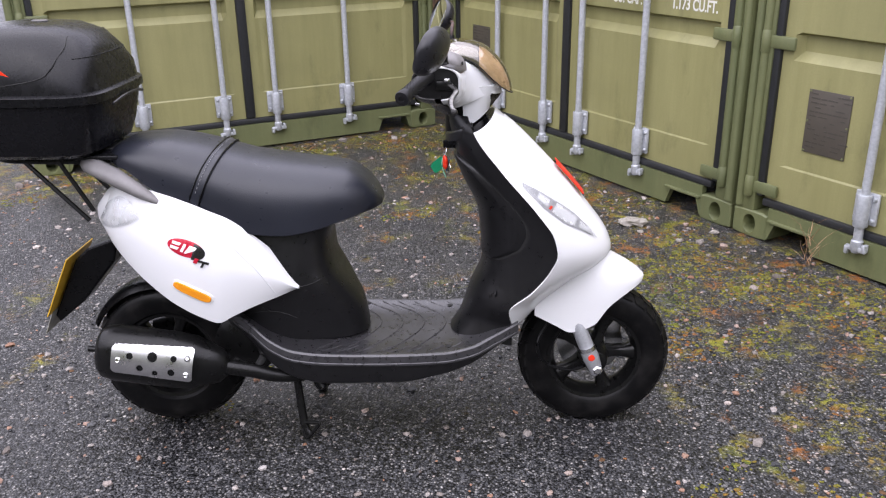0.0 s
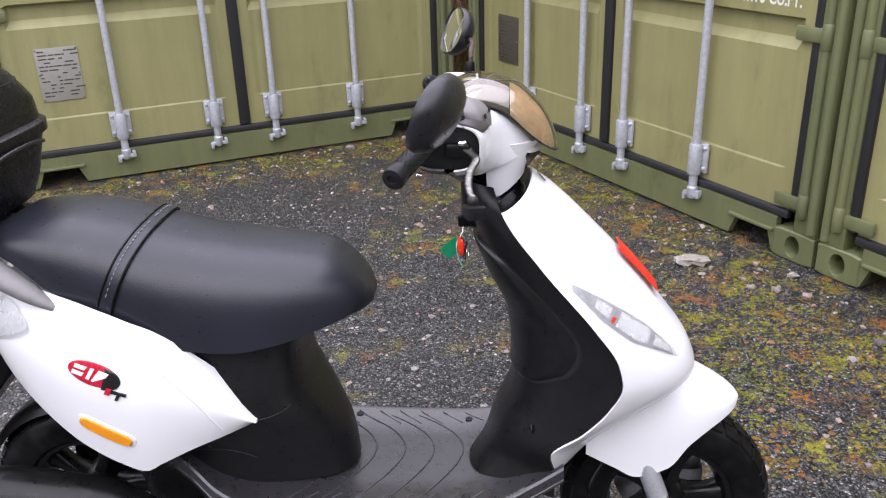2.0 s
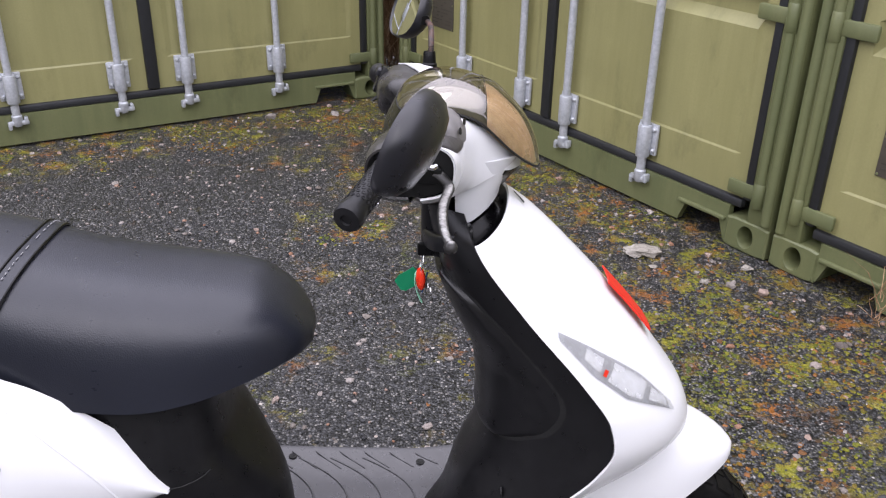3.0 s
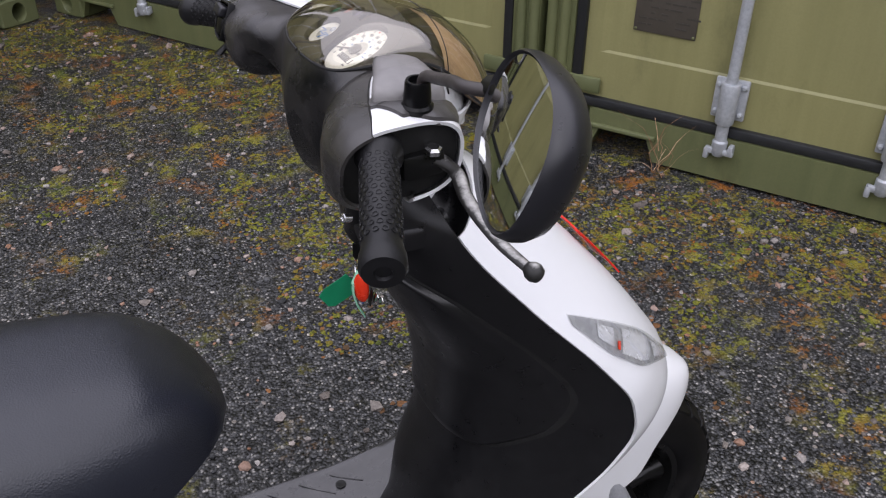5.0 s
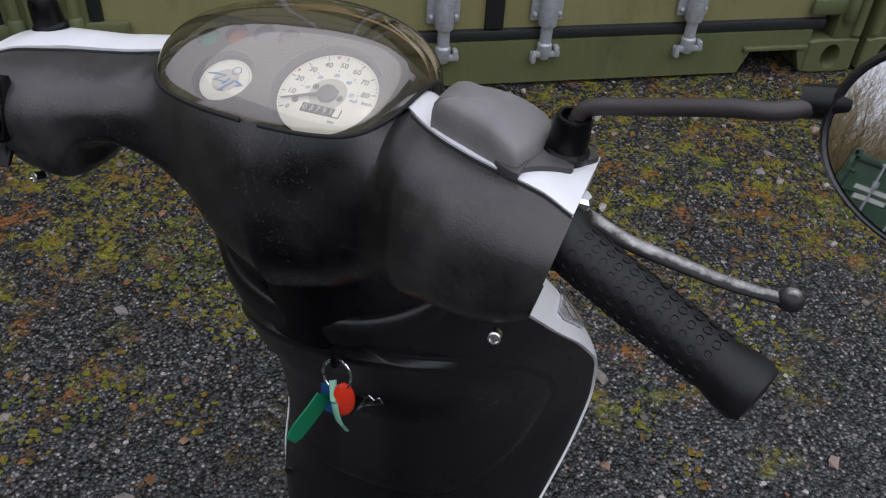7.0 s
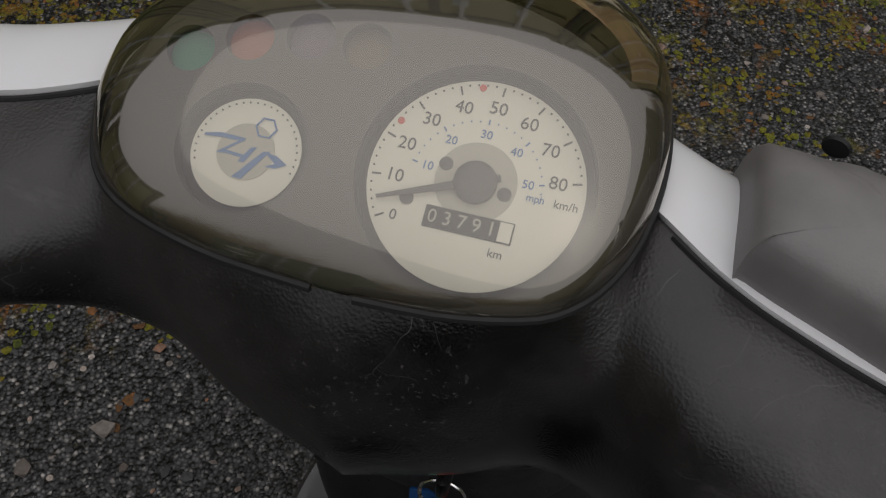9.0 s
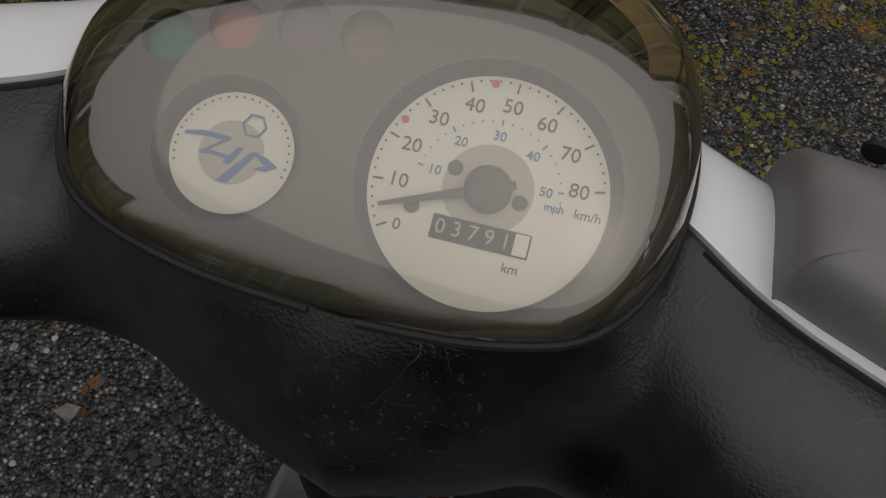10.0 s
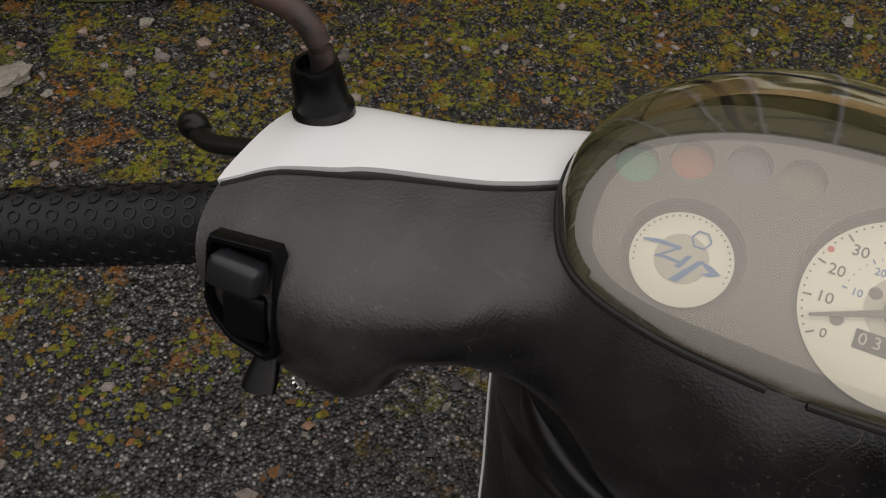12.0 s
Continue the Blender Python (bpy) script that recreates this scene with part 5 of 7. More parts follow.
def heat_plate():
    """A bent plate with punched holes, wrapped on the silencer."""
    W, H = 0.205, 0.098
    holes = [(0.046, 0.025, 0.0085), (0.103, 0.029, 0.0125), (0.156, 0.031, 0.0080), (0.073, -0.002, 0.0085), (0.112, -0.010, 0.0072), (0.152, -0.004, 0.0092)]
    nx, nz = 150, 68
    bm = bmesh.new()

    def at(x, z, lift):
        c = axis_a + dirx * (0.052 + x)
        a = z / 0.074
        e = dirx.cross(Vector((0, 1, 0)))
        return c + Vector((0, -1, 0)) * math.cos(a) * (0.0615 + lift) - e * math.sin(a) * (-1 if e.z > 0 else 1) * (0.0795 + lift)

    inside = {}
    for i in range(nx):
        for j in range(nz):
            x, z = (i + 0.5) / nx * W, (j + 0.5) / nz * H - 0.026
            q = x / W
            top, low = 0.050 + 0.017 * q, -0.021 - 0.003 * q
            ok = low < z < top and not any((x - a) ** 2 + (z - b) ** 2 < r * r for a, b, r in holes)
            corner = 0.012
            for cx, cz, sx2, sz2 in ((0, top, 1, -1), (W, top, -1, -1), (0, low, 1, 1), (W, low, -1, 1)):
                ax, az = (x - cx) * sx2, (z - cz) * sz2
                if ax < corner and az < corner and (ax - corner) ** 2 + (az - corner) ** 2 > corner ** 2:
                    ok = False
            inside[i, j] = ok
    vs = {}

    def v(i, j, k):
        if (i, j, k) not in vs:
            vs[i, j, k] = bm.verts.new(at(i / nx * W, j / nz * H - 0.026, k * 0.0025))
        return vs[i, j, k]

    for (i, j), ok in inside.items():
        if not ok:
            continue
        bm.faces.new((v(i, j, 1), v(i + 1, j, 1), v(i + 1, j + 1, 1), v(i, j + 1, 1)))
        for di, dj, a, b in ((-1, 0, (i, j), (i, j + 1)), (1, 0, (i + 1, j + 1), (i + 1, j)), (0, -1, (i + 1, j), (i, j)), (0, 1, (i, j + 1), (i + 1, j + 1))):
            if not inside.get((i + di, j + dj), False):
                bm.faces.new((v(*a, 1), v(*b, 1), v(*b, 0), v(*a, 0)))
    ob = part("heat_shield", bm, BRUSHED, muffler, "perforated bright steel heat shield")
    for x, z in ((0.018, 0.012), (0.190, 0.036), (0.190, -0.004)):
        p = at(x, z, 0.001)
        q = (p - (axis_a + dirx * (0.052 + x))).normalized()
        part("bolt", lathe([(0.008, 0), (0.008, 0.003), (0.005, 0.006), (0.003, 0.004)], p, q, 12), CHROME, ob)


heat_plate()

# centre stand
stand = part("centre_stand", tube([(-0.30, -0.085, 0.205), (-0.292, -0.095, 0.12), (-0.280, -0.115, 0.035), (-0.262, -0.125, 0.008)], [0.011, 0.011, 0.012, 0.010], 10), MATT_STEEL, scooter, "black steel centre stand")
part("stand_leg", tube([(-0.30, 0.085, 0.205), (-0.292, 0.095, 0.12), (-0.280, 0.115, 0.035), (-0.262, 0.125, 0.008)], [0.011, 0.011, 0.012, 0.010], 10), MATT_STEEL, stand)
part("stand_bar", tube([(-0.296, -0.09, 0.16), (-0.296, 0.09, 0.16)], 0.010, 10), MATT_STEEL, stand)
for s in (-1, 1):
    part("stand_foot", tube([(-0.282, s * 0.118, 0.046), (-0.240, s * 0.128, 0.050), (-0.244, s * 0.130, 0.036), (-0.270, s * 0.130, 0.006), (-0.280, s * 0.128, 0.010), (-0.282, s * 0.120, 0.040)], 0.0052, 8), MATT_STEEL, stand)
part("stand_spring", tube([(-0.22, -0.06, 0.185), (-0.235, -0.075, 0.155), (-0.225, -0.09, 0.135)], [0.014, 0.017, 0.012], 10), MATT_STEEL, stand)

# ---- handlebar cover ----
hy = [0.0, 0.04, 0.065, 0.085, 0.10, 0.115, 0.135, 0.158, 0.180, 0.200]
h_cx = curve(hy, [0.156, 0.152, 0.143, 0.128, 0.118, 0.112, 0.107, 0.103, 0.101, 0.098])
h_a = curve(hy, [0.096, 0.080, 0.062, 0.054, 0.055, 0.055, 0.058, 0.059, 0.058, 0.054])
h_left = curve(hy, [0.866, 0.890, 0.924, 0.958, 0.973, 0.971, 0.952, 0.943, 0.944, 0.954])
h_right = curve(hy, [0.862, 0.872, 0.888, 0.902, 0.910, 0.916, 0.922, 0.925, 0.930, 0.942])
h_top = curve(hy, [0.998, 1.000, 1.008, 1.019, 1.0195, 1.019, 1.019, 1.020, 1.020, 1.017])
# the rim of the instrument dome: across, along, and its plane
rim_ys = [-0.0790, -0.0780, -0.0757, -0.0723, -0.0675, -0.0602, -0.0512, -0.0405, -0.0269, 0.0, 0.0280, 0.0510, 0.0630, 0.0710, 0.0776, 0.0825, 0.0860, 0.0880]
rim_xs = [0.1285, 0.1225, 0.1130, 0.1054, 0.0984, 0.0911, 0.0865, 0.0838, 0.0820, 0.0806, 0.0818, 0.0852, 0.0887, 0.0932, 0.0998, 0.1090, 0.1185, 0.1265]
rim_x = curve(rim_ys, rim_xs)


def rim_z(x, y):
    return 1.0218 + 0.146 * (x - 0.122) + 0.032 * y


SQUARE = 0.74


def h_rear(y):
    """How high the section's crown must lie for its rear face to meet the dome's rim."""
    k = abs(y)
    if not rim_ys[0] < y < rim_ys[-1]:
        return h_top(k)
    c = min(0.999, max(0.0, (h_cx(k) - rim_x(y)) / h_a(k))) ** (1 / SQUARE)
    s = (1 - c * c) ** (SQUARE / 2)
    lo = (h_left if y > 0 else h_right)(k)
    need = (rim_z(rim_x(y), y) - 0.018 * y - lo * (1 - s) / 2) * 2 / (1 + s)
    edge = min(1.0, (y - rim_ys[0]) / 0.006, (rim_ys[-1] - y) / 0.006)
    return h_top(k) * (1 - edge) + need * edge


def bar_cover(y, deg, lift=0.0):
    """A point of the cover: 0 degrees to the rear, 90 up, 180 ahead, 270 down."""
    k = abs(y)
    cx, a, lo, hi = h_cx(k), h_a(k) + lift, (h_left if y > 0 else h_right)(k) - lift, (h_rear(y) if -90 < deg < 90 else h_top(k)) + lift
    if y > 0.12:
        a -= 0.06 * (y - 0.12)
        hi -= 0.03 * (y - 0.12)
    c, s = math.cos(radians(deg)), math.sin(radians(deg))
    n = SQUARE
    z = (lo + hi) / 2 + (hi - lo) / 2 * math.copysign(abs(s) ** n, s)
    x = cx - a * math.copysign(abs(c) ** n, c)
    # the middle leans: its lower end lies further ahead
    x += 0.10 * max(0.0, (0.96 - z)) * max(0.0, 1 - k / 0.09)
    # the ends are cut on a slant, more so on the switch side
    cut = max(0.0, (k - 0.11) / 0.09) * (hi - z) * (0.62 if y > 0 else 0.22)
    return Vector((x, math.copysign(k - cut, y), z + 0.018 * y))


def sweep_y(u):
    return 0.200 * math.sin((2 * u - 1) * math.pi / 2) * 0.5 + 0.200 * (2 * u - 1) * 0.5


stops = [0.0, 0.06, 0.09, 0.135, 0.158, 0.180, 0.200]
w_right = curve(stops, [91, 91, 89, 84, 80, 75, 68])
w_left = curve(stops, [91, 91, 93, 92, 90, 86, 76])


def white_from(y):
    """Where the white top cover begins, seen round the section."""
    return w_left(y) if y > 0 else w_right(-y)


found = {}


def black_to(y):
    """Where the black rear cover ends: at the dome's rim, else at the white."""
    if not rim_ys[0] < y < rim_ys[-1]:
        return white_from(y)
    if y not in found:
        d = 20.0
        while d < 89 and bar_cover(y, d).x < rim_x(y):
            d += 0.5
        found[y] = d
    return found[y]


def white_low(y):
    """Where the white ends below: a line that rises towards the front tip."""
    d = 184
    while d < 262:
        p = bar_cover(y, d)
        if p.z < 0.940 - (0.252 - p.x) * 0.34:
            break
        d += 1
    return d


ends = [0.200 * i / 40 for i in range(41)]
white_l, white_r = curve(ends, [white_low(y) for y in ends]), curve(ends, [white_low(-y) for y in ends])


def white_to(y):
    return white_l(y) if y > 0 else white_r(-y)


cover = part("handlebar_cover", grid(lambda u, v: bar_cover(sweep_y(u), -89.5 + v * (black_to(sweep_y(u)) + 89.5)), 130, 40, -0.003), COVER_BLACK, scooter, "weathered black grained plastic handlebar cover")
for s in (-1, 1):
    rim = [bar_cover(s * 0.199, d) for d in range(0, 360, 12)]
    mid = sum(rim, Vector()) / len(rim)
    part("cover_end", skin([[mid + (p - mid) * 0.97 - Vector((0, s * 0.006, 0)) for p in rim], [mid + (p - mid) * 0.95 - Vector((0, s * 0.034, 0)) for p in rim], [mid + (p - mid) * 0.10 - Vector((0, s * 0.040, 0)) for p in rim]]), SEAM, cover)


def white_cover(u, v):
    y = sweep_y(u)
    d0 = white_from(y)
    return bar_cover(y, d0 + v * (white_to(y) - d0), 0.0022)


part("handlebar_front", grid(white_cover, 90, 36, -0.003), WHITE, scooter, "white glossy handlebar front cover")


def underside(u, v):
    y = sweep_y(u)
    d0 = white_to(y) - 1
    return bar_cover(y, d0 + v * (262 - d0), -0.012 * min(1.0, v * 4))


part("cover_underside", grid(underside, 60, 14), BLACK_LOW, cover)
for s in (-1, 1):
    part("cover_joint", tube([bar_cover(s * (0.086 + 0.113 * i / 24), white_from(s * (0.086 + 0.113 * i / 24)) - 1.0, 0.0002) for i in range(25)], 0.0010, 6, per=1), SEAM, cover)

# a lower apron of the cover runs into the neck, with two screws
for s in (-1, 1):
    part("cover_screw", lathe([(0.0040, -0.006), (0.0040, 0.0012), (0.0030, 0.0016), (0.0024, 0.0005)], (0.0535, -0.1676, 0.9280) if s < 0 else (0.0590, 0.1611, 0.9469), (-0.85, s * 0.15, 0.30), 16), CHROME, cover, "small bright screw")

# rounded collar shell on top of the leg shield, round the neck
def collar(u, v):
    a = radians(-94 + 188 * v)
    r, dz = shell_r(u), shell_z(u)
    return (0.180 - 0.062 * r * math.cos(a), 0.104 * r * math.sin(a), 0.866 - 0.034 * math.cos(a) + dz)


shell_u = [0, 0.2, 0.4, 0.55, 0.7, 1.0]
shell_r = curve(shell_u, [0.50, 0.76, 0.90, 0.96, 0.985, 0.97])
shell_z = curve(shell_u, [-0.016, -0.010, -0.004, -0.005, -0.011, -0.026])
part("shield_collar", grid(collar, 20, 44, 0.003), BLACK, scooter, "rounded black collar round the steering neck")
# ---- instrument panel ----
SLOPE = radians(23)
PANEL = basis((0.127, -0.028, 1.0165), (0, -1, 0), (math.cos(SLOPE), 0, math.sin(SLOPE)))


def on_panel(x, y, z=0.0):
    return PANEL @ Matrix.Translation((x, y, z))


rim_pts = []
for k in range(64):
    a = 2 * math.pi * k / 64
    c, s = math.cos(a), math.sin(a)
    rim_pts.append((-0.031 + 0.0795 * math.copysign(abs(c) ** 0.85, c), (-0.046 if s < 0 else 0.058) * abs(s) ** 0.8 + 0.0))
DEEP = 0.0058


def disc(r, n=48):
    return [(r * math.cos(2 * math.pi * i / n), r * math.sin(2 * math.pi * i / n)) for i in range(n)]


R = 0.0322
G = (-0.0700, -0.0060)
LAMPS = [(G[0] + x, G[1] + y) for x, y in ((-0.0250, 0.0270), (-0.0078, 0.0343), (0.0107, 0.0385), (0.0285, 0.0390))]
WELLS = [(0, 0, R + 0.0030), (*G, 0.0203), *((x, y, 0.0076) for x, y in LAMPS)]


def mask():
    """The panel's face: an outline with round wells sunk through it."""
    bm = bmesh.new()
    loops = [rim_pts] + [[(x + px_, y + py_) for px_, py_ in disc(r, 40)] for x, y, r in WELLS]
    edges, tops = [], []
    for pts in loops:
        vs = [bm.verts.new((x, y, DEEP)) for x, y in pts]
        tops.append(vs)
        edges += [bm.edges.new((vs[i], vs[(i + 1) % len(vs)])) for i in range(len(vs))]
    bmesh.ops.triangle_fill(bm, edges=edges, use_beauty=True, normal=(0, 0, 1))
    for pts, vs in zip(loops[1:], tops[1:]):
        low = [bm.verts.new((x, y, -0.0006)) for x, y in pts]
        for i in range(len(vs)):
            j = (i + 1) % len(vs)
            bm.faces.new((vs[j], vs[i], low[i], low[j]))
    back = [bm.verts.new((x, y, -0.004)) for x, y in rim_pts]
    for i in range(len(back)):
        j = (i + 1) % len(back)
        bm.faces.new((tops[0][i], tops[0][j], back[j], back[i]))
    bm.faces.new(back)
    bm.transform(PANEL)
    return bm


panel = part("instrument_panel", mask(), DASH, scooter, "grey instrument panel with sunk dials under a clear dome", smooth=False)

# speedometer
speedo = part("speedometer", slab(disc(R, 64), on_panel(0, 0, 0.0002), 0.0006), DIAL, panel, "cream speedometer dial with black and blue figures")
part("dial_centre", slab(disc(0.0122, 40), on_panel(0, 0.0005, 0.0009), 0.0002), DIAL_GREY, speedo)


def polar(deg, r):
    return r * math.cos(radians(deg)), r * math.sin(radians(deg))


def kmh(v):
    return 211.5 - 24.86 * v / 10


ticks = bmesh.new()
for v in range(0, 81, 2):
    x, y = polar(kmh(v), R * 0.955 if v % 10 else R * 0.915)
    if v % 10:
        slab(disc(0.00032, 8), on_panel(x, y, 0.0009), 0.0002, bm=ticks)
    else:
        box((0, 0, 0), (0.0028, 0.00055, 0.0002), 0, on_panel(x, y, 0.0010) @ Matrix.Rotation(radians(kmh(v)), 4, "Z"), ticks)
tagged(part("scale_ticks", ticks, INK, speedo, smooth=False), kind="stuff")
for v in range(0, 81, 10):
    x, y = polar(kmh(v) + (3 if v == 0 else 0), R * (0.745 if v not in (0,) else 0.80))
    letters(str(v), 0.0056 if v else 0.0046, INK, speedo, on_panel(x, y, 0.0010), "figure", 0.0001)
mph = bmesh.new()
for v in range(10, 55, 2):
    x, y = polar(kmh(v * 1.609), R * 0.60)
    if v % 10:
        slab(disc(0.00024, 8), on_panel(x, y, 0.0009), 0.0002, bm=mph)
    elif v <= 50:
        box((0, 0, 0), (0.0016, 0.0004, 0.0002), 0, on_panel(x, y, 0.0010) @ Matrix.Rotation(radians(kmh(v * 1.609)), 4, "Z"), mph)
tagged(part("scale_ticks", mph, BLUE_INK, speedo, smooth=False), kind="stuff")
for v in range(10, 51, 10):
    x, y = polar(kmh(v * 1.609), R * 0.475)
    letters(str(v), 0.0037, BLUE_INK, speedo, on_panel(x, y, 0.0010), "figure", 0.0001)
letters("mph", 0.0031, BLUE_INK, speedo, on_panel(0.0180, -0.0006, 0.0010), "unit", 0.0001)
letters("km/h", 0.0036, INK, speedo, on_panel(0.0270, -0.0008, 0.0010), "unit", 0.0001)
letters("km", 0.0036, INK, speedo, on_panel(0.0105, -0.0192, 0.0010), "unit", 0.0001)
for v in (24, 45):
    x, y = polar(kmh(v), R * 0.93)
    part("red_mark", slab(disc(0.0011, 16), on_panel(x, y, 0.0009), 0.0002), RED_INK, speedo)
odo = part("odometer", box((0, 0, 0), (0.0265, 0.0066, 0.0006), 0.0002, on_panel(0.001, -0.0125, 0.0011)), SEAM, speedo, "black odometer window with white figures")
for i, ch in enumerate("03791"):
    letters(ch, 0.0058, DIAL_GREY, odo, on_panel(-0.0098 + 0.0044 * i, -0.0125, 0.0016), "figure", 0.0001)
part("tenths_wheel", box((0, 0, 0), (0.0038, 0.0058, 0.0003), 0, on_panel(0.0119, -0.0125, 0.0016)), DIAL, odo)
for x, y in ((-0.0098, 0.0040), (-0.0186, -0.0086), (0.0090, -0.0014)):
    part("dial_screw", lathe([(0.0021, 0), (0.0021, 0.0006), (0.0012, 0.0009)], PANEL @ Vector((x, y, 0.0008)), PANEL.to_3x3() @ Vector((0, 0, 1)), 16), GREY_DARK, speedo)
hand = on_panel(0, 0, 0.0026) @ Matrix.Rotation(radians(kmh(4)), 4, "Z")
needle = part("needle", slab([(-0.0075, -0.0011), (-0.0075, 0.0011), (0.006, 0.0013), (0.0292, 0.0005), (0.0292, -0.0005), (0.006, -0.0013)], hand, 0.0005), GREY_DARK, speedo, "dark grey needle near zero")
part("needle_hub", lathe([(0.0064, 0), (0.0064, 0.002), (0.0052, 0.0028), (0.002, 0.003)], PANEL @ Vector((0, 0, 0.0012)), PANEL.to_3x3() @ Vector((0, 0, 1)), 28), GREY_DARK, needle)

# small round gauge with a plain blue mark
gauge = part("round_gauge", slab(disc(0.0172, 48), on_panel(*G, 0.0002), 0.0006), DIAL, panel, "small cream dial with plain blue strokes")
part("dial_centre", slab(disc(0.0090, 40), on_panel(*G, 0.0009), 0.0002), DIAL_GREY, gauge)
dots = bmesh.new()
for i in range(27):
    x, y = polar(200 - 8.2 * i, 0.0158)
    slab(disc(0.00030, 8), on_panel(G[0] + x, G[1] + y, 0.0009), 0.0002, bm=dots)
tagged(part("scale_dots", dots, INK, gauge, smooth=False), kind="stuff")
bar = on_panel(*G, 0.0012)
for pts in ([(-0.0140, 0.0030), (-0.0090, 0.0042), (-0.0010, 0.0040), (-0.0014, 0.0028), (-0.0085, 0.0028), (-0.0140, 0.0022)],
            [(-0.0022, 0.0034), (-0.0010, 0.0034), (-0.0072, -0.0016), (-0.0088, -0.0020)],
            [(-0.0088, -0.0022), (-0.0060, -0.0008), (0.0000, -0.0012), (-0.0004, -0.0022), (-0.0056, -0.0018)],
            [(0.0014, 0.0016), (0.0032, 0.0020), (0.0006, -0.0034), (-0.0014, -0.0036)],
            [(0.0054, 0.0010), (0.0076, 0.0016), (0.0012, -0.0086), (-0.0018, -0.0086)],
            [(0.0056, 0.0012), (0.0100, 0.0006), (0.0137, -0.0014), (0.0106, -0.0032), (0.0072, -0.0034), (0.0100, -0.0018)]):
    part("blue_stroke", slab(pts, bar, 0.0002), BLUE_INK, gauge)
hexa = bmesh.new()
for k in range(6):
    a0, a1 = 2 * math.pi * k / 6, 2 * math.pi * (k + 1) / 6
    slab([(0.0036 * math.cos(a0), 0.0036 * math.sin(a0)), (0.0036 * math.cos(a1), 0.0036 * math.sin(a1)), (0.0030 * math.cos(a1), 0.0030 * math.sin(a1)), (0.0030 * math.cos(a0), 0.0030 * math.sin(a0))], bar @ Matrix.Translation((0.0042, 0.0085, 0)), 0.0002, bm=hexa)
part("blue_hexagon", hexa, BLUE_INK, gauge, smooth=False)
for (x, y), m in zip(LAMPS, (LAMP_GREEN, LAMP_RED, LAMP_BLUE, LAMP_DIM)):
    part("warning_lamp", slab(disc(0.0075, 28), on_panel(x, y, 0.0012), 0.0006), m, panel)

# clear dome
dx_ = [0.0803, 0.0815, 0.085, 0.0885, 0.093, 0.0997, 0.107, 0.113, 0.1225, 0.139, 0.150, 0.175, 0.190, 0.210, 0.232, 0.255, 0.270, 0.279, 0.284]
d_l = curve(dx_, [0.006, 0.030, 0.0505, 0.0625, 0.0710, 0.0778, 0.0818, 0.0842, 0.0872, 0.0886, 0.0876, 0.0840, 0.0805, 0.0740, 0.0640, 0.0500, 0.0360, 0.0215, 0.005])
d_r = curve(dx_, [0.006, 0.026, 0.0450, 0.0560, 0.0628, 0.0690, 0.0732, 0.0757, 0.0782, 0.0802, 0.0806, 0.0796, 0.0780, 0.0725, 0.0630, 0.0490, 0.0350, 0.0210, 0.005])
d_b = curve([0.0803, 0.122, 0.139, 0.150, 0.175, 0.190, 0.210, 0.232, 0.255, 0.270, 0.279, 0.284], [1.0157, 1.0218, 1.0225, 1.0215, 1.0140, 1.0060, 0.9880, 0.9650, 0.9440, 0.9320, 0.9260, 0.9230])
d_t = curve([0.0803, 0.0825, 0.0885, 0.0997, 0.1225, 0.138, 0.150, 0.165, 0.190, 0.2145, 0.240, 0.260, 0.272, 0.280, 0.284], [1.0165, 1.0205, 1.0280, 1.0370, 1.0485, 1.0530, 1.0540, 1.0530, 1.0480, 1.0395, 1.0190, 0.9960, 0.9740, 0.9520, 0.9300])


def dome(u, v):
    x = 0.0803 + 0.2037 * (0.5 - 0.5 * math.cos(math.pi * u))
    b, t = d_b(x), d_t(x)
    a = math.pi * v
    c, s = math.cos(a), math.sin(a)
    y = -(d_r(x) if c > 0 else d_l(x)) * math.copysign(abs(c) ** 0.90, c)
    b += 0.032 * y * min(1.0, max(0.0, (0.20 - x) / 0.06))
    return (x, y, b + (max(t, b + 0.0005) - b) * abs(s) ** 0.80)


glass = part("instrument_dome", grid(dome, 56, 40), DOME, scooter, "smoked clear plastic dome over the instruments")
glass.visible_shadow = False
edge = [dome(i / 56, 0.0) for i in range(57)] + [dome(1 - i / 56, 1.0) for i in range(57)]
part("dome_seal", tube([Vector(p) for p in edge], 0.0014, 8, per=1), SEAM, glass)
part("dome_joint", tube([Vector(dome(0.555, v / 30)) for v in range(31)], 0.0005, 5, per=1), SEAM, glass)


def lamp_shell(u, v):
    """The tinted lamp bowl inside the dome's front."""
    p = Vector(dome(0.57 + 0.42 * u, v))
    c = Vector((0.165, 0.002, 0.965))
    return p + (c - p) * (0.045 + 0.05 * (1 - u))


bowl_lamp = part("front_lamp_bowl", grid(lamp_shell, 16, 30), LAMP_TAN, glass, "tan metallic lamp bowl inside the dome")
for y in (-0.024, 0.024):
    part("lamp_bulb", lathe([(0.002, -0.005), (0.005, -0.003), (0.0058, 0.001), (0.004, 0.005), (0.001, 0.007)], (0.246, y, 0.968), (1, 0, 0.4), 16), AMBER, bowl_lamp, "amber bulb")


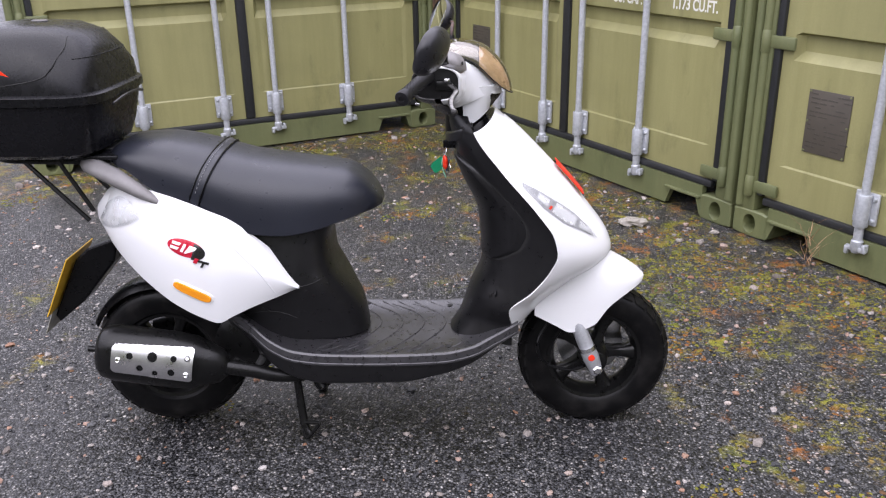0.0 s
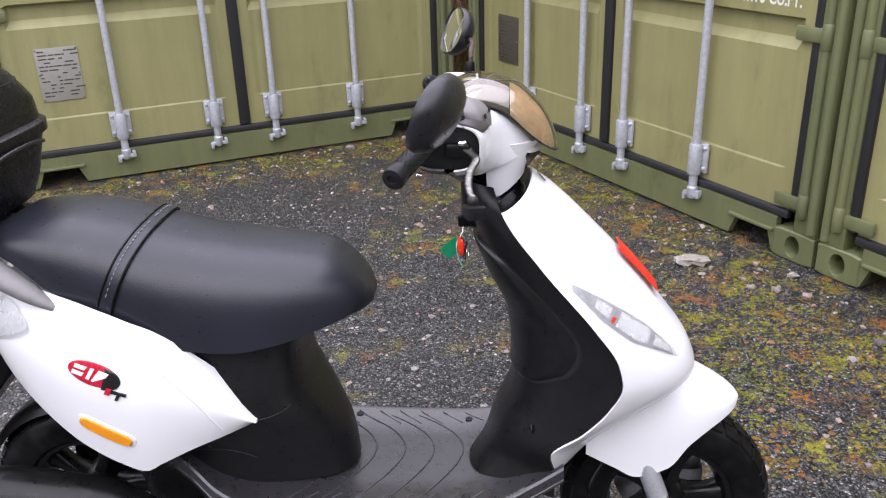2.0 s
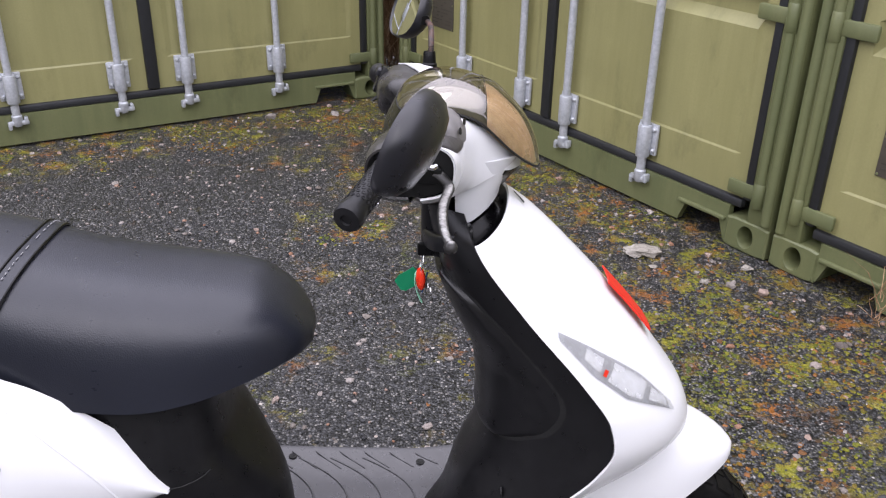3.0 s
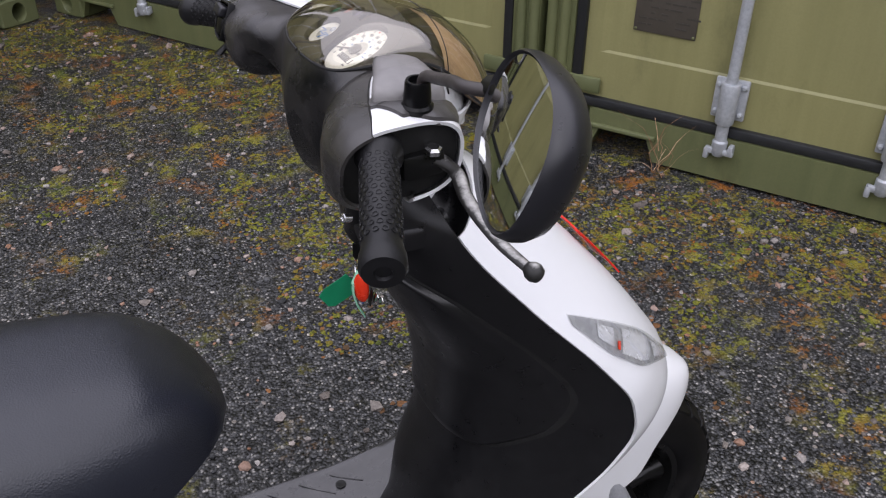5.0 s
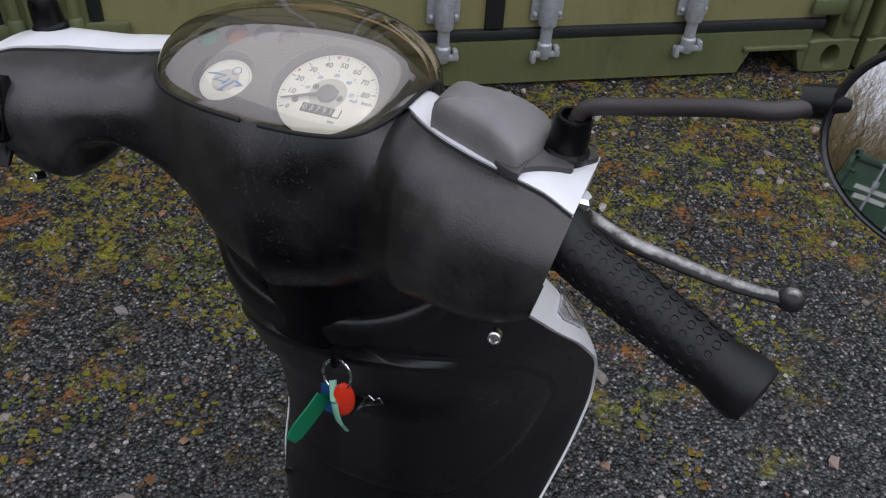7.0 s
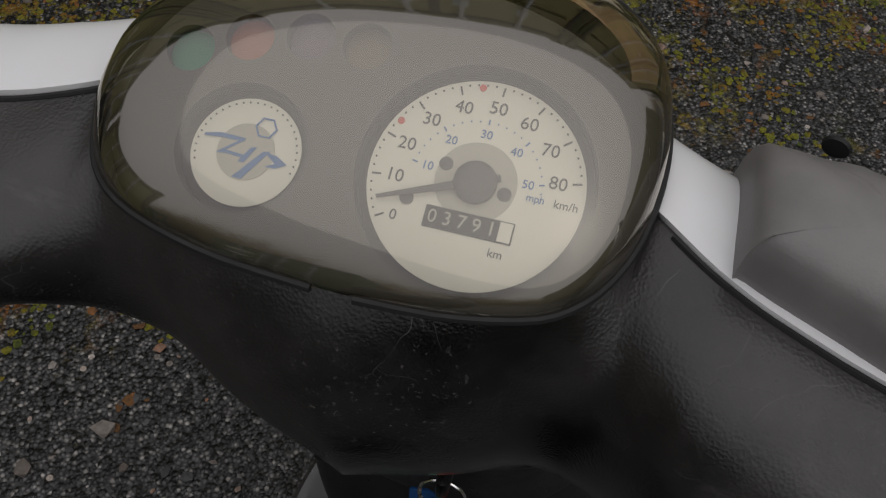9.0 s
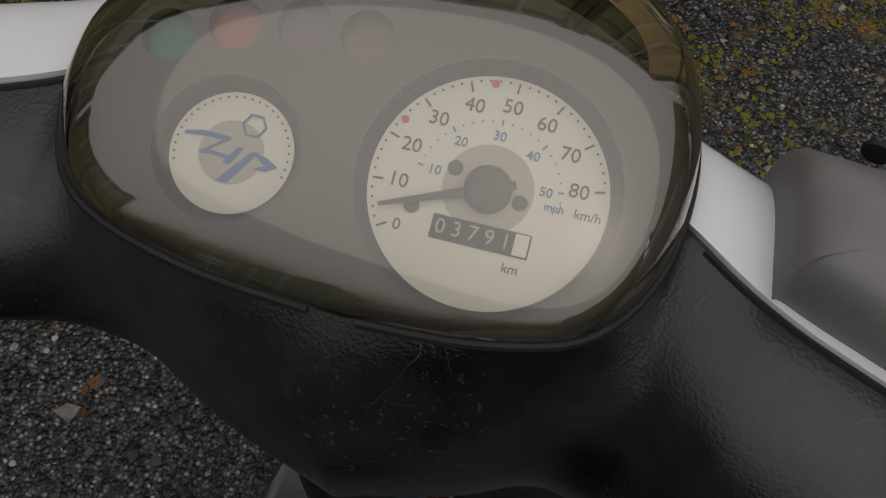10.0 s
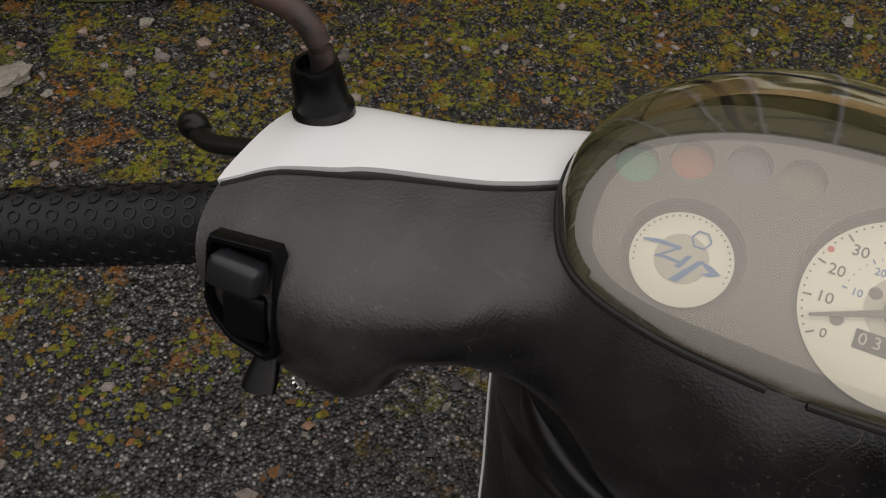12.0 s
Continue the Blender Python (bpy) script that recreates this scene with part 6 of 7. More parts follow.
def dash_wall(u, v):
    """From the panel's edge up to the dome's rim, all round."""
    a = 2 * math.pi * v
    c, s = math.cos(a), math.sin(a)
    q = PANEL @ Vector((-0.031 + 0.0795 * math.copysign(abs(c) ** 0.85, c), (-0.046 if s < 0 else 0.058) * abs(s) ** 0.8, DEEP))
    o = Vector((0.135, 0.004))
    d = Vector((q.x - o.x, q.y - o.y)).normalized()
    lo, hi = 0.0, 0.2
    for _ in range(24):
        m = (lo + hi) / 2
        x, y = o.x + d.x * m, o.y + d.y * m
        inside = 0.0803 < x < 0.284 and -d_r(x) < y < d_l(x)
        lo, hi = (m, hi) if inside else (lo, m)
    x, y = o.x + d.x * (lo - 0.0016), o.y + d.y * (lo - 0.0016)
    e = Vector((x, y, d_b(min(0.283, max(0.0804, x))) + 0.032 * y - 0.001))
    return q.lerp(e, u)


part("dash_wall", grid(dash_wall, 4, 72), DASH, panel)

# ---- grips, levers, switches ----
for s in (-1, 1):
    # the bar stands turned a little: the left end lies further ahead
    a, b = ((0.094, 0.187, 0.992), (0.042, 0.312, 0.977)) if s > 0 else ((0.080, -0.187, 0.993), (0.028, -0.312, 0.963))
    a, b = Vector(a), Vector(b)
    d = (b - a).normalized()
    grip = part("grip", lathe([(0.010, -0.030), (0.012, -0.002), (0.0196, 0.000), (0.0196, 0.010), (0.0158, 0.016), (0.0154, 0.112), (0.0172, 0.120), (0.0176, 0.130), (0.0155, 0.1345), (0.007, 0.1355), (0.006, 0.133)], a, d, 36), GRIP_RUBBER, scooter, "black dimpled rubber grip")
    e1 = d.orthogonal().normalized()
    e2 = d.cross(e1)
    dim = bmesh.new()
    for i in range(12):
        for j in range(14):
            t = 2 * math.pi * (j + 0.5 * (i % 2)) / 14
            q = e1 * math.cos(t) + e2 * math.sin(t)
            lathe([(0.0025, -0.0004), (0.0028, 0.0006), (0.0020, 0.0006), (0.0016, -0.0001)], a + d * (0.022 + 0.0076 * i) + q * 0.0154, q, 8, dim)
    tagged(part("dimple_pattern", dim, GRIP_RUBBER, grip, "raised rubber dimple rings"), kind="stuff")
    lv = smooth_path([(0.122, -0.180, 0.978), (0.138, -0.188, 0.969), (0.146, -0.197, 0.959), (0.140, -0.222, 0.953), (0.136, -0.255, 0.949), (0.137, -0.287, 0.943), (0.143, -0.320, 0.937)] if s < 0 else [(0.126, 0.176, 0.980), (0.146, 0.196, 0.976), (0.156, 0.220, 0.966), (0.155, 0.250, 0.957), (0.156, 0.272, 0.951), (0.163, 0.286, 0.949)], 6)
    rs = [0.012, 0.0085, 0.0068, 0.0064, 0.0062, 0.0056, 0.005]
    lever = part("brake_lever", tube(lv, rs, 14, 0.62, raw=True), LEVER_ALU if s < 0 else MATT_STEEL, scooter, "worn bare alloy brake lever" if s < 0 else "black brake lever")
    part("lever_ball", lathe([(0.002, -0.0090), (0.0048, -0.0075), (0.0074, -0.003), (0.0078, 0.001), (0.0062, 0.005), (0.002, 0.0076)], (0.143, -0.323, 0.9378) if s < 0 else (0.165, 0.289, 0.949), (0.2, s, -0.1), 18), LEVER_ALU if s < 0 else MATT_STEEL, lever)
    perch = part("lever_perch", box((0.118, s * 0.184, 0.972), (0.040, 0.018, 0.024), 0.006), MATT_STEEL, scooter)
    part("pivot_bolt", lathe([(0.0075, 0), (0.0075, 0.004), (0.005, 0.006)], (0.125, s * 0.193, 0.984), (0, s * 0.25, 1), 6), CHROME, perch)
    # rubber boot and mirror
    bs = 0.88 if s < 0 else 0.80
    boot = part("mirror_boot", lathe([(q * bs, h * bs) for q, h in [(0.0150, -0.004), (0.0152, 0.001), (0.0130, 0.0035), (0.0128, 0.010), (0.0118, 0.023), (0.0108, 0.0255), (0.0085, 0.0255), (0.008, 0.020)]], (0.117 if s < 0 else 0.129, s * (0.182 if s < 0 else 0.185), 1.022), (0.0, s * 0.10, 1), 28), BLACK_LOW, scooter, "black rubber boot")
    mc = Vector((0.0919, s * 0.3671, 1.0761))
    nrm = Vector((-1.0, -s * 0.32, 0.39)).normalized()
    root = Vector((0.122, -0.305, 1.076)) if s < 0 else Vector((0.126, 0.318, 1.068))
    mirror = part("mirror_stem", tube([(0.119, -0.184, 1.028), (0.1205, -0.1855, 1.042), (0.1205, -0.193, 1.0495), (0.117, -0.218, 1.0570), (0.1085, -0.260, 1.0705), (0.107, -0.282, 1.0745), root] if s < 0 else [(0.131, 0.184, 1.030), (0.1315, 0.187, 1.052), (0.132, 0.203, 1.062), (0.133, 0.252, 1.063), (0.132, 0.288, 1.064), root], 0.0048, 12), STEM_BLACK if s < 0 else RUST, scooter, "black painted mirror stem" if s < 0 else "rusting brown mirror stem")
    ex = Vector((0, s * 0.979, -0.205))
    ex = (ex - nrm * ex.dot(nrm)).normalized()
    ey = nrm.cross(ex)

    def face(r, z, grow=0.0):
        out = []
        for k in range(48):
            t = 2 * math.pi * k / 48
            c, sn = math.cos(t), math.sin(t)
            u = (0.0645 + grow) * r * math.copysign(abs(c) ** 0.85, c)
            w = (0.0475 + grow) * r * math.copysign(abs(sn) ** 0.85, sn) * (1 + 0.10 * c)
            out.append(mc + ex * u + ey * w + nrm * z)
        return out

    part("mirror_housing", skin([face(0.97, 0.0), face(1.0, 0.003), face(1.03, 0.001), face(1.05, -0.006), face(1.03, -0.012), face(0.94, -0.021), face(0.72, -0.030), face(0.36, -0.035), face(0.05, -0.036)]), HOUSING, mirror, "dark oval mirror housing")
    part("mirror_glass", skin([[p + nrm * (0.0022 - (p - mc).length_squared / 2.4) for p in face(k, 0.0)] for k in (0.965, 0.86, 0.74, 0.62, 0.50, 0.38, 0.26, 0.14, 0.02)]), MIRROR, mirror, "clean convex mirror glass")
    part("stem_nut", tube([root - Vector((0.002, s * 0.012, 0)), root + Vector((-0.004, s * 0.010, 0.004))], 0.0085, 10), MATT_STEEL, mirror)

# brake fluid cover on the throttle side
def cover_top(x, y):
    """Height of the handlebar cover's upper face at a place in plan."""
    best = min((bar_cover(y, d, 0.0022) for d in range(60, 150, 2)), key=lambda p: abs(p.x - x))
    return best.z


CAP = [(0.166, -0.104), (0.117, -0.1025), (0.112, -0.106), (0.100, -0.132), (0.088, -0.158), (0.092, -0.165), (0.108, -0.171), (0.130, -0.170), (0.150, -0.163), (0.160, -0.148), (0.170, -0.120)]
FLANGE = [(0.165, -0.150), (0.150, -0.145), (0.110, -0.140), (0.090, -0.150), (0.0835, -0.1635), (0.089, -0.1655), (0.094, -0.172), (0.098, -0.182), (0.101, -0.1895), (0.108, -0.190), (0.112, -0.193), (0.128, -0.199), (0.150, -0.188), (0.160, -0.170)]


def pad(outline, rise, steps):
    """A rounded pad on the cover: the outline drawn in and up, step by step."""
    pts = smooth_path([(x, y, 0) for x, y in outline + outline[:1]], 5)[:-1]
    mid = sum(pts, Vector()) / len(pts)
    rings = []
    for shrink, h in steps:
        ring = []
        for p in pts:
            q = mid + (p - mid) * shrink
            ring.append(Vector((q.x, q.y, cover_top(q.x, q.y) + h * rise(q))))
        rings.append(ring)
    return skin(rings)


res_cap = part("brake_reservoir_cover", pad(CAP, lambda q: 0.55 + 0.45 * min(1.0, (q.y + 0.172) / 0.03), [(1.0, -0.004), (1.0, 0.003), (0.985, 0.011), (0.95, 0.0165), (0.88, 0.0195), (0.70, 0.0215), (0.35, 0.0225), (0.02, 0.0228)]), GREY_PLASTIC, scooter, "faded grey plastic reservoir cover")
part("reservoir_flange", pad(FLANGE, lambda q: 1.0, [(1.0, -0.004), (1.0, 0.0015), (0.985, 0.0030), (0.7, 0.0050), (0.02, 0.0052)]), GREY_DARK, res_cap, "dark grey scalloped flange under the mirror boot")
for x, y, z in ((0.166, -0.128, 1.022), (0.160, -0.150, 1.016)):
    part("flange_hole", lathe([(0.0042, 0.0), (0.0046, 0.0012), (0.003, 0.0014)], (x, y, z), (1, -0.35, 0.2), 14), SEAM, res_cap)

# switch block on the left
sw = basis(bar_cover(0.178, 28, 0.0005), (0.10, -1, 0.06), (0.40, 0.28, 0.87))
FR = [(-0.0135, 0.0175), (-0.0145, 0.0145), (-0.0150, -0.006), (-0.0125, -0.0125), (-0.004, -0.0205), (0.009, -0.0245), (0.0125, -0.0225), (0.0122, 0.013), (0.0105, 0.0172)]


def inset(outline, k, dx=0.0, dy=0.0):
    mx, my = sum(p[0] for p in outline) / len(outline), sum(p[1] for p in outline) / len(outline)
    return [(mx + (x - mx) * k + dx, my + (y - my) * k + dy) for x, y in outline]


def ring_frame(outline, m):
    """A raised border with a sunken floor."""
    at = lambda pts, z: [m @ Vector((x, y, z)) for x, y in pts]
    return skin([at(outline, -0.006), at(outline, 0.0008), at(inset(outline, 0.97), 0.0018), at(inset(outline, 0.90), 0.0018), at(inset(outline, 0.86), 0.0006), at(inset(outline, 0.84), -0.0035)])


switch = part("switch_frame", ring_frame(FR, sw), BLACK_LOW, scooter, "black indicator switch block")
knob = box((0, 0, 0), (0.0195, 0.0120, 0.011), 0.0030, sw @ Matrix.Translation((-0.0012, 0.0068, 0.0030)) @ Matrix.Rotation(radians(-8), 4, "Z"), seg=3)
part("switch_knob", knob, HOUSING, switch)
part("switch_rocker", box((0, 0, 0), (0.0170, 0.0180, 0.006), 0.0022, sw @ Matrix.Translation((0.0004, -0.0095, -0.0010)) @ Matrix.Rotation(radians(6), 4, "X")), BLACK_LOW, switch)
part("horn_button", skin([oval(sw @ Vector((0.004, -0.030 - 0.010 * t, -0.010 + 0.006 * t)), 0.0055 * w, 0.0032, 2.6, 18, sw.to_3x3() @ Vector((1, 0, 0)), sw.to_3x3() @ Vector((0, 0, 1))) for t, w in ((-0.6, 0.7), (0, 0.9), (0.6, 1.15), (0.95, 1.2), (1.0, 0.9))]), BLACK_LOW, scooter, "small black horn button")

# ignition lock
lock = part("ignition_lock", lathe([(0.016, 0.02), (0.016, 0.0), (0.012, -0.002), (0.008, -0.002)], shield_at(-0.026, 0.804, 0.0), (1, 0, -0.3), 24), BLACK_LOW, scooter, "black ignition lock")

# ---- bunch of keys hanging in the lock ----
kp = SCOOTER @ Vector(shield_at(-0.026, 0.804, 0.0))
keys = thing("key_bunch", Matrix.Translation(kp) @ pose(0, 0, 0, 0, 0, 3) @ Matrix.Translation((0.020, 0, -0.002)), "ignition key with green tag, red and blue fobs in the lock", "keys")
part("key", box((-0.030, 0, -0.004), (0.034, 0.007, 0.022), 0.004), BLACK_LOW, keys, "black-headed key")
part("key_ring", tube([(-0.040 + 0.003 * math.sin(t), 0.012 * math.cos(t), -0.026 + 0.014 * math.sin(t)) for t in np.linspace(0, 2 * math.pi, 21).tolist()], 0.0012, 8, per=2), CHROME, keys, "steel key ring")
part("red_fob", skin([oval((-0.042, -0.006, -0.050 + 0.019 * z), 0.0055 * w, 0.0095 * w, 2.2, 20, (0.8, 0.6, 0), (-0.6, 0.8, 0)) for z, w in ((-1, 0.15), (-0.9, 0.5), (-0.6, 0.85), (-0.1, 1.0), (0.4, 0.92), (0.8, 0.6), (1, 0.15))]), TAG_RED, keys, "red oval key fob")
tag_m = basis((-0.052, 0.012, -0.056), (-0.72, 0.34, -0.60), (-0.58, 0.10, 0.80))
tag = part("green_tag", slab([(-0.012, -0.014), (0.030, -0.015), (0.036, -0.010), (0.034, 0.008), (0.022, 0.013), (0.006, 0.013), (-0.010, 0.014)], tag_m, 0.0016, 0.0005), TAG_GREEN, keys, "green plastic tag with embossed print")
part("print", box((0, 0, 0), (0.026, 0.007, 0.0004), 0, tag_m @ Matrix.Translation((0.010, -0.001, 0.0018))), TAG_INK, tag)
part("strap", tube([(-0.040, 0.004, -0.034), (-0.050, -0.002, -0.048), (-0.048, -0.004, -0.070), (-0.040, -0.006, -0.090)], 0.0030, 8, 0.4), TAG_PALE, tag)
part("blue_fob", slab([(-0.011, -0.014), (0.010, -0.016), (0.012, 0.010), (0.002, 0.016), (-0.012, 0.012)], basis((-0.036, 0.008, -0.062), (0.2, 1, 0), (0.2, 0, 1)), 0.002, 0.0006), TAG_BLUE, keys, "blue key fob")
for k in range(3):
    part("spare_key", box((0, 0, 0), (0.0016, 0.007, 0.030), 0.0006, Matrix.Translation((-0.034 + 0.003 * k, -0.012 - 0.004 * k, -0.062)) @ Matrix.Rotation(0.4 + 0.3 * k, 4, "X")), CHROME if k else MATT_STEEL, keys)

# ---- top box on the rack ----
TB = SCOOTER @ Matrix.Translation((-0.900, 0, 0.797)) @ Matrix.Diagonal((1.0, 1.0, 1.06, 1))
tb = thing("top_box", TB, "black plastic top box with red rear reflector on the rack", "top box")


def box_ring(z, hx, hy, shift=0.0, n=4.6):
    return oval((shift, 0, z), hx, hy, n, 44)


lid_z = [0.150, 0.19, 0.235, 0.268, 0.288]
lid_x, lid_y = curve(lid_z, [0.201, 0.198, 0.186, 0.160, 0.115]), curve(lid_z, [0.198, 0.194, 0.180, 0.158, 0.125])
lid_n, lid_s = curve(lid_z, [4.6, 4.6, 3.2, 3.0, 2.8]), curve(lid_z, [0.002, 0.0, -0.004, -0.008, -0.012])


def lid_at(z, deg):
    c, s = math.cos(radians(deg)), math.sin(radians(deg))
    k = 2 / lid_n(z)
    return (lid_s(z) + lid_x(z) * math.copysign(abs(c) ** k, c), lid_y(z) * math.copysign(abs(s) ** k, s), z)


part("box_shell", skin([box_ring(0.0, 0.150, 0.150), box_ring(0.012, 0.172, 0.170), box_ring(0.05, 0.186, 0.184), box_ring(0.105, 0.197, 0.194, 0.002), box_ring(0.128, 0.201, 0.198, 0.003)]), BOX_PLASTIC, tb)
part("box_rim", skin([box_ring(0.126, 0.199, 0.196, 0.003), box_ring(0.130, 0.209, 0.206, 0.003), box_ring(0.148, 0.209, 0.206, 0.003), box_ring(0.154, 0.200, 0.197, 0.002)]), BOX_PLASTIC, tb, "raised rim of the box")
part("box_lid", skin([box_ring(0.150, 0.201, 0.198, 0.002), box_ring(0.19, 0.198, 0.194, 0.0), box_ring(0.235, 0.186, 0.180, -0.004, 3.2), box_ring(0.268, 0.160, 0.158, -0.008, 3.0), box_ring(0.288, 0.115, 0.125, -0.012, 2.8), box_ring(0.295, 0.05, 0.07, -0.014, 2.4), box_ring(0.296, 0.005, 0.008, -0.014, 2)]), BOX_PLASTIC, tb, "domed black lid")
part("lid_badge", slab(disc(0.02, 24), Matrix.Translation((0.02, 0.0, 0.2955)) @ Matrix.Diagonal((1, 0.6, 1, 1)), 0.002), GREY_PLASTIC, tb)
for s in (-1, 1):
    part("lid_groove", tube([lid_at(0.165 + 0.105 * t, s * (96 - 62 * t)) for t in (0, 0.2, 0.4, 0.6, 0.8, 1.0)], 0.0014, 6, per=4), SEAM, tb)
    part("reflector", slab([(-0.012, 0.0), (0.02, 0.030), (0.10, 0.075), (0.12, 0.0)], basis((0.045, s * 0.194, 0.158), (-1, -s * 0.06, 0.06), (0, 0, 1)), 0.012 * (1 if s < 0 else -1), 0.003), RED_LENS, tb, "red corner reflector")
part("front_groove", tube([lid_at(0.226, d) for d in range(-44, 45, 8)], 0.0012, 6, per=2), SEAM, tb)
part("front_latch", tube([(0.214, -0.10, 0.118), (0.219, -0.05, 0.126), (0.221, 0.0, 0.128), (0.219, 0.05, 0.126), (0.214, 0.10, 0.118)], 0.0035, 8), HOUSING, tb)
part("base_latch", box((0.14, 0.0, -0.004), (0.07, 0.08, 0.010), 0.003), ALU, tb, "bare metal latch plate")


# ---- loose things on the ground ----
def mesh_thing(name, verts, faces, mat, label, category, kind="", smooth=True):
    me = bpy.data.meshes.new(name)
    me.from_pydata(verts, [], faces)
    me.materials.append(mat)
    if smooth:
        me.shade_smooth()
    return tagged(new(name, me), label, category, kind=kind)


def ico(sub=1):
    bm = bmesh.new()
    bmesh.ops.create_icosphere(bm, subdivisions=sub, radius=1.0)
    v = np.array([q.co[:] for q in bm.verts])
    f = [[q.index for q in face.verts] for face in bm.faces]
    bm.free()
    return v, f


ICO0, ICO0_F = ico(1)
rng = np.random.default_rng(11)


def scatter(name, spots, sizes, flat, mat, label, category, base=(ICO0, ICO0_F), rough=0.35, sink=0.35):
    """Many small lumps on the ground as one object."""
    V, F = base
    vs, fs = [], []
    for (x, y), s in zip(spots, sizes):
        sc = s * rng.uniform(0.7, 1.3, 3)
        sc[2] *= flat
        v = V * (1 + rng.uniform(-rough, rough, (len(V), 1))) * sc
        a = rng.uniform(0, 6.28)
        c, q = math.cos(a), math.sin(a)
        v = np.column_stack([v[:, 0] * c - v[:, 1] * q, v[:, 0] * q + v[:, 1] * c, v[:, 2]])
        n = len(vs)
        vs.extend((v + [x, y, sc[2] * sink]).tolist())
        fs.extend([[i + n for i in f] for f in F])
    return mesh_thing(name, vs, fs, mat, label, category, "stuff", smooth=False)


def row_gap(x, y):
    """Distance in front of the two container rows; behind them it is negative."""
    out = []
    for key in ("a", "c"):
        cx, cy, turn = YARD[key]
        a = radians(turn)
        out.append((x - cx) * math.sin(a) - (y - cy) * math.cos(a))
    return min(out), out


def mossy(x, y):
    n = noise.noise((x * 2.1, y * 2.1, 3.0)) + 0.5 * noise.noise((x * 6.0, y * 6.0, 9.0))
    d, (da, dc) = row_gap(x, y)
    w = max(0.0, 1 - dc / 1.5) * 0.65 + max(0.0, 1 - da / 0.7) * 0.65
    if dc < 1.9 and y < 3.9 and x > 0.6:
        w += 0.22
    return n + w


def spots(count, test, x0=-2.6, x1=3.2, y0=0.5, y1=6.0):
    out = []
    while len(out) < count:
        x, y = rng.uniform(x0, x1), rng.uniform(y0, y1)
        if row_gap(x, y)[0] > 0.03 and test(x, y):
            out.append((x, y))
    return out


scatter("pebbles", spots(3600, lambda x, y: True), rng.gamma(2.0, 0.0018, 3600) + 0.0020, 0.6, PEBBLE, "scattered pale grit and small pebbles on tarmac", "pebbles")
scatter("chippings", spots(9000, lambda x, y: y < 4.2, y0=0.9, y1=4.2, x0=-1.6, x1=2.2), rng.gamma(3.0, 0.0009, 9000) + 0.0016, 0.6, CHIP, "loose dark stone chippings on tarmac", "gravel")
edge_spots = [p for p in spots(260, lambda x, y: row_gap(x, y)[0] < 0.30)]
scatter("edge_stones", edge_spots, rng.gamma(2.0, 0.0024, 260) + 0.003, 0.7, PEBBLE, "pale stones along the container sills", "stones")
scatter("moss", spots(11000, lambda x, y: mossy(x, y) > 0.56), rng.uniform(0.0025, 0.0085, 11000), 0.38, MOSS, "green and brown moss on the tarmac", "moss", rough=0.45, sink=0.2)
scatter("leaf_litter", spots(1500, lambda x, y: mossy(x, y) > 0.42), rng.uniform(0.003, 0.009, 1500), 0.22, LITTER, "orange-brown leaf litter", "leaf litter", rough=0.5)

SINGLE = (("broken_stone", 0.735, 4.015, 0.042, "pale broken piece of rubble on the tarmac"), ("stone", 0.904, 3.816, 0.014, "small white stone on the tarmac"), ("stone", 0.755, 3.917, 0.013, "small orange stone on the tarmac"),
          ("stone", 1.074, 3.917, 0.018, "pinkish stone below two corner castings"), ("stone", 2.02, 2.42, 0.020, "pinkish stone by the container sill"), ("stone", 1.84, 2.62, 0.014, "small pale stone by the container sill"))
ICO2, ICO2_F = ico(3)
for nm, x, y, r, lab in SINGLE:
    V = np.array([v * (1 + 0.42 * noise.noise((v[0] * 1.6 + x * 9, v[1] * 1.6, v[2] * 1.6 + y * 7)) + 0.22 * noise.noise((v[0] * 4.5 + x * 5, v[1] * 4.5 + y, v[2] * 4.5))) for v in ICO2])
    V = V * [r * (1.5 if nm == "broken_stone" else 1.1), r * 0.75, r * 0.50] + [x, y, r * 0.34]
    mesh_thing(nm, V.tolist(), ICO2_F, STONE, lab, "stone", smooth=False)
scrap = bmesh.new()
for k in range(5):
    a = 1.25 * k
    slab([(0, -0.004), (0.02, -0.010), (0.03, 0.0), (0.02, 0.010), (0, 0.004)], Matrix.Translation((1.591, 2.643, 0.004)) @ Matrix.Rotation(a, 4, "Z") @ Matrix.Rotation(-0.25, 4, "Y"), 0.001, bm=scrap)
tagged(part("petal_scrap", scrap, plastic("violet_scrap", (0.22, 0.14, 0.26), (0.34, 0.24, 0.38), (0.6, 0.7), 200, 0), smooth=False), "crumpled violet scrap on the tarmac", "litter")


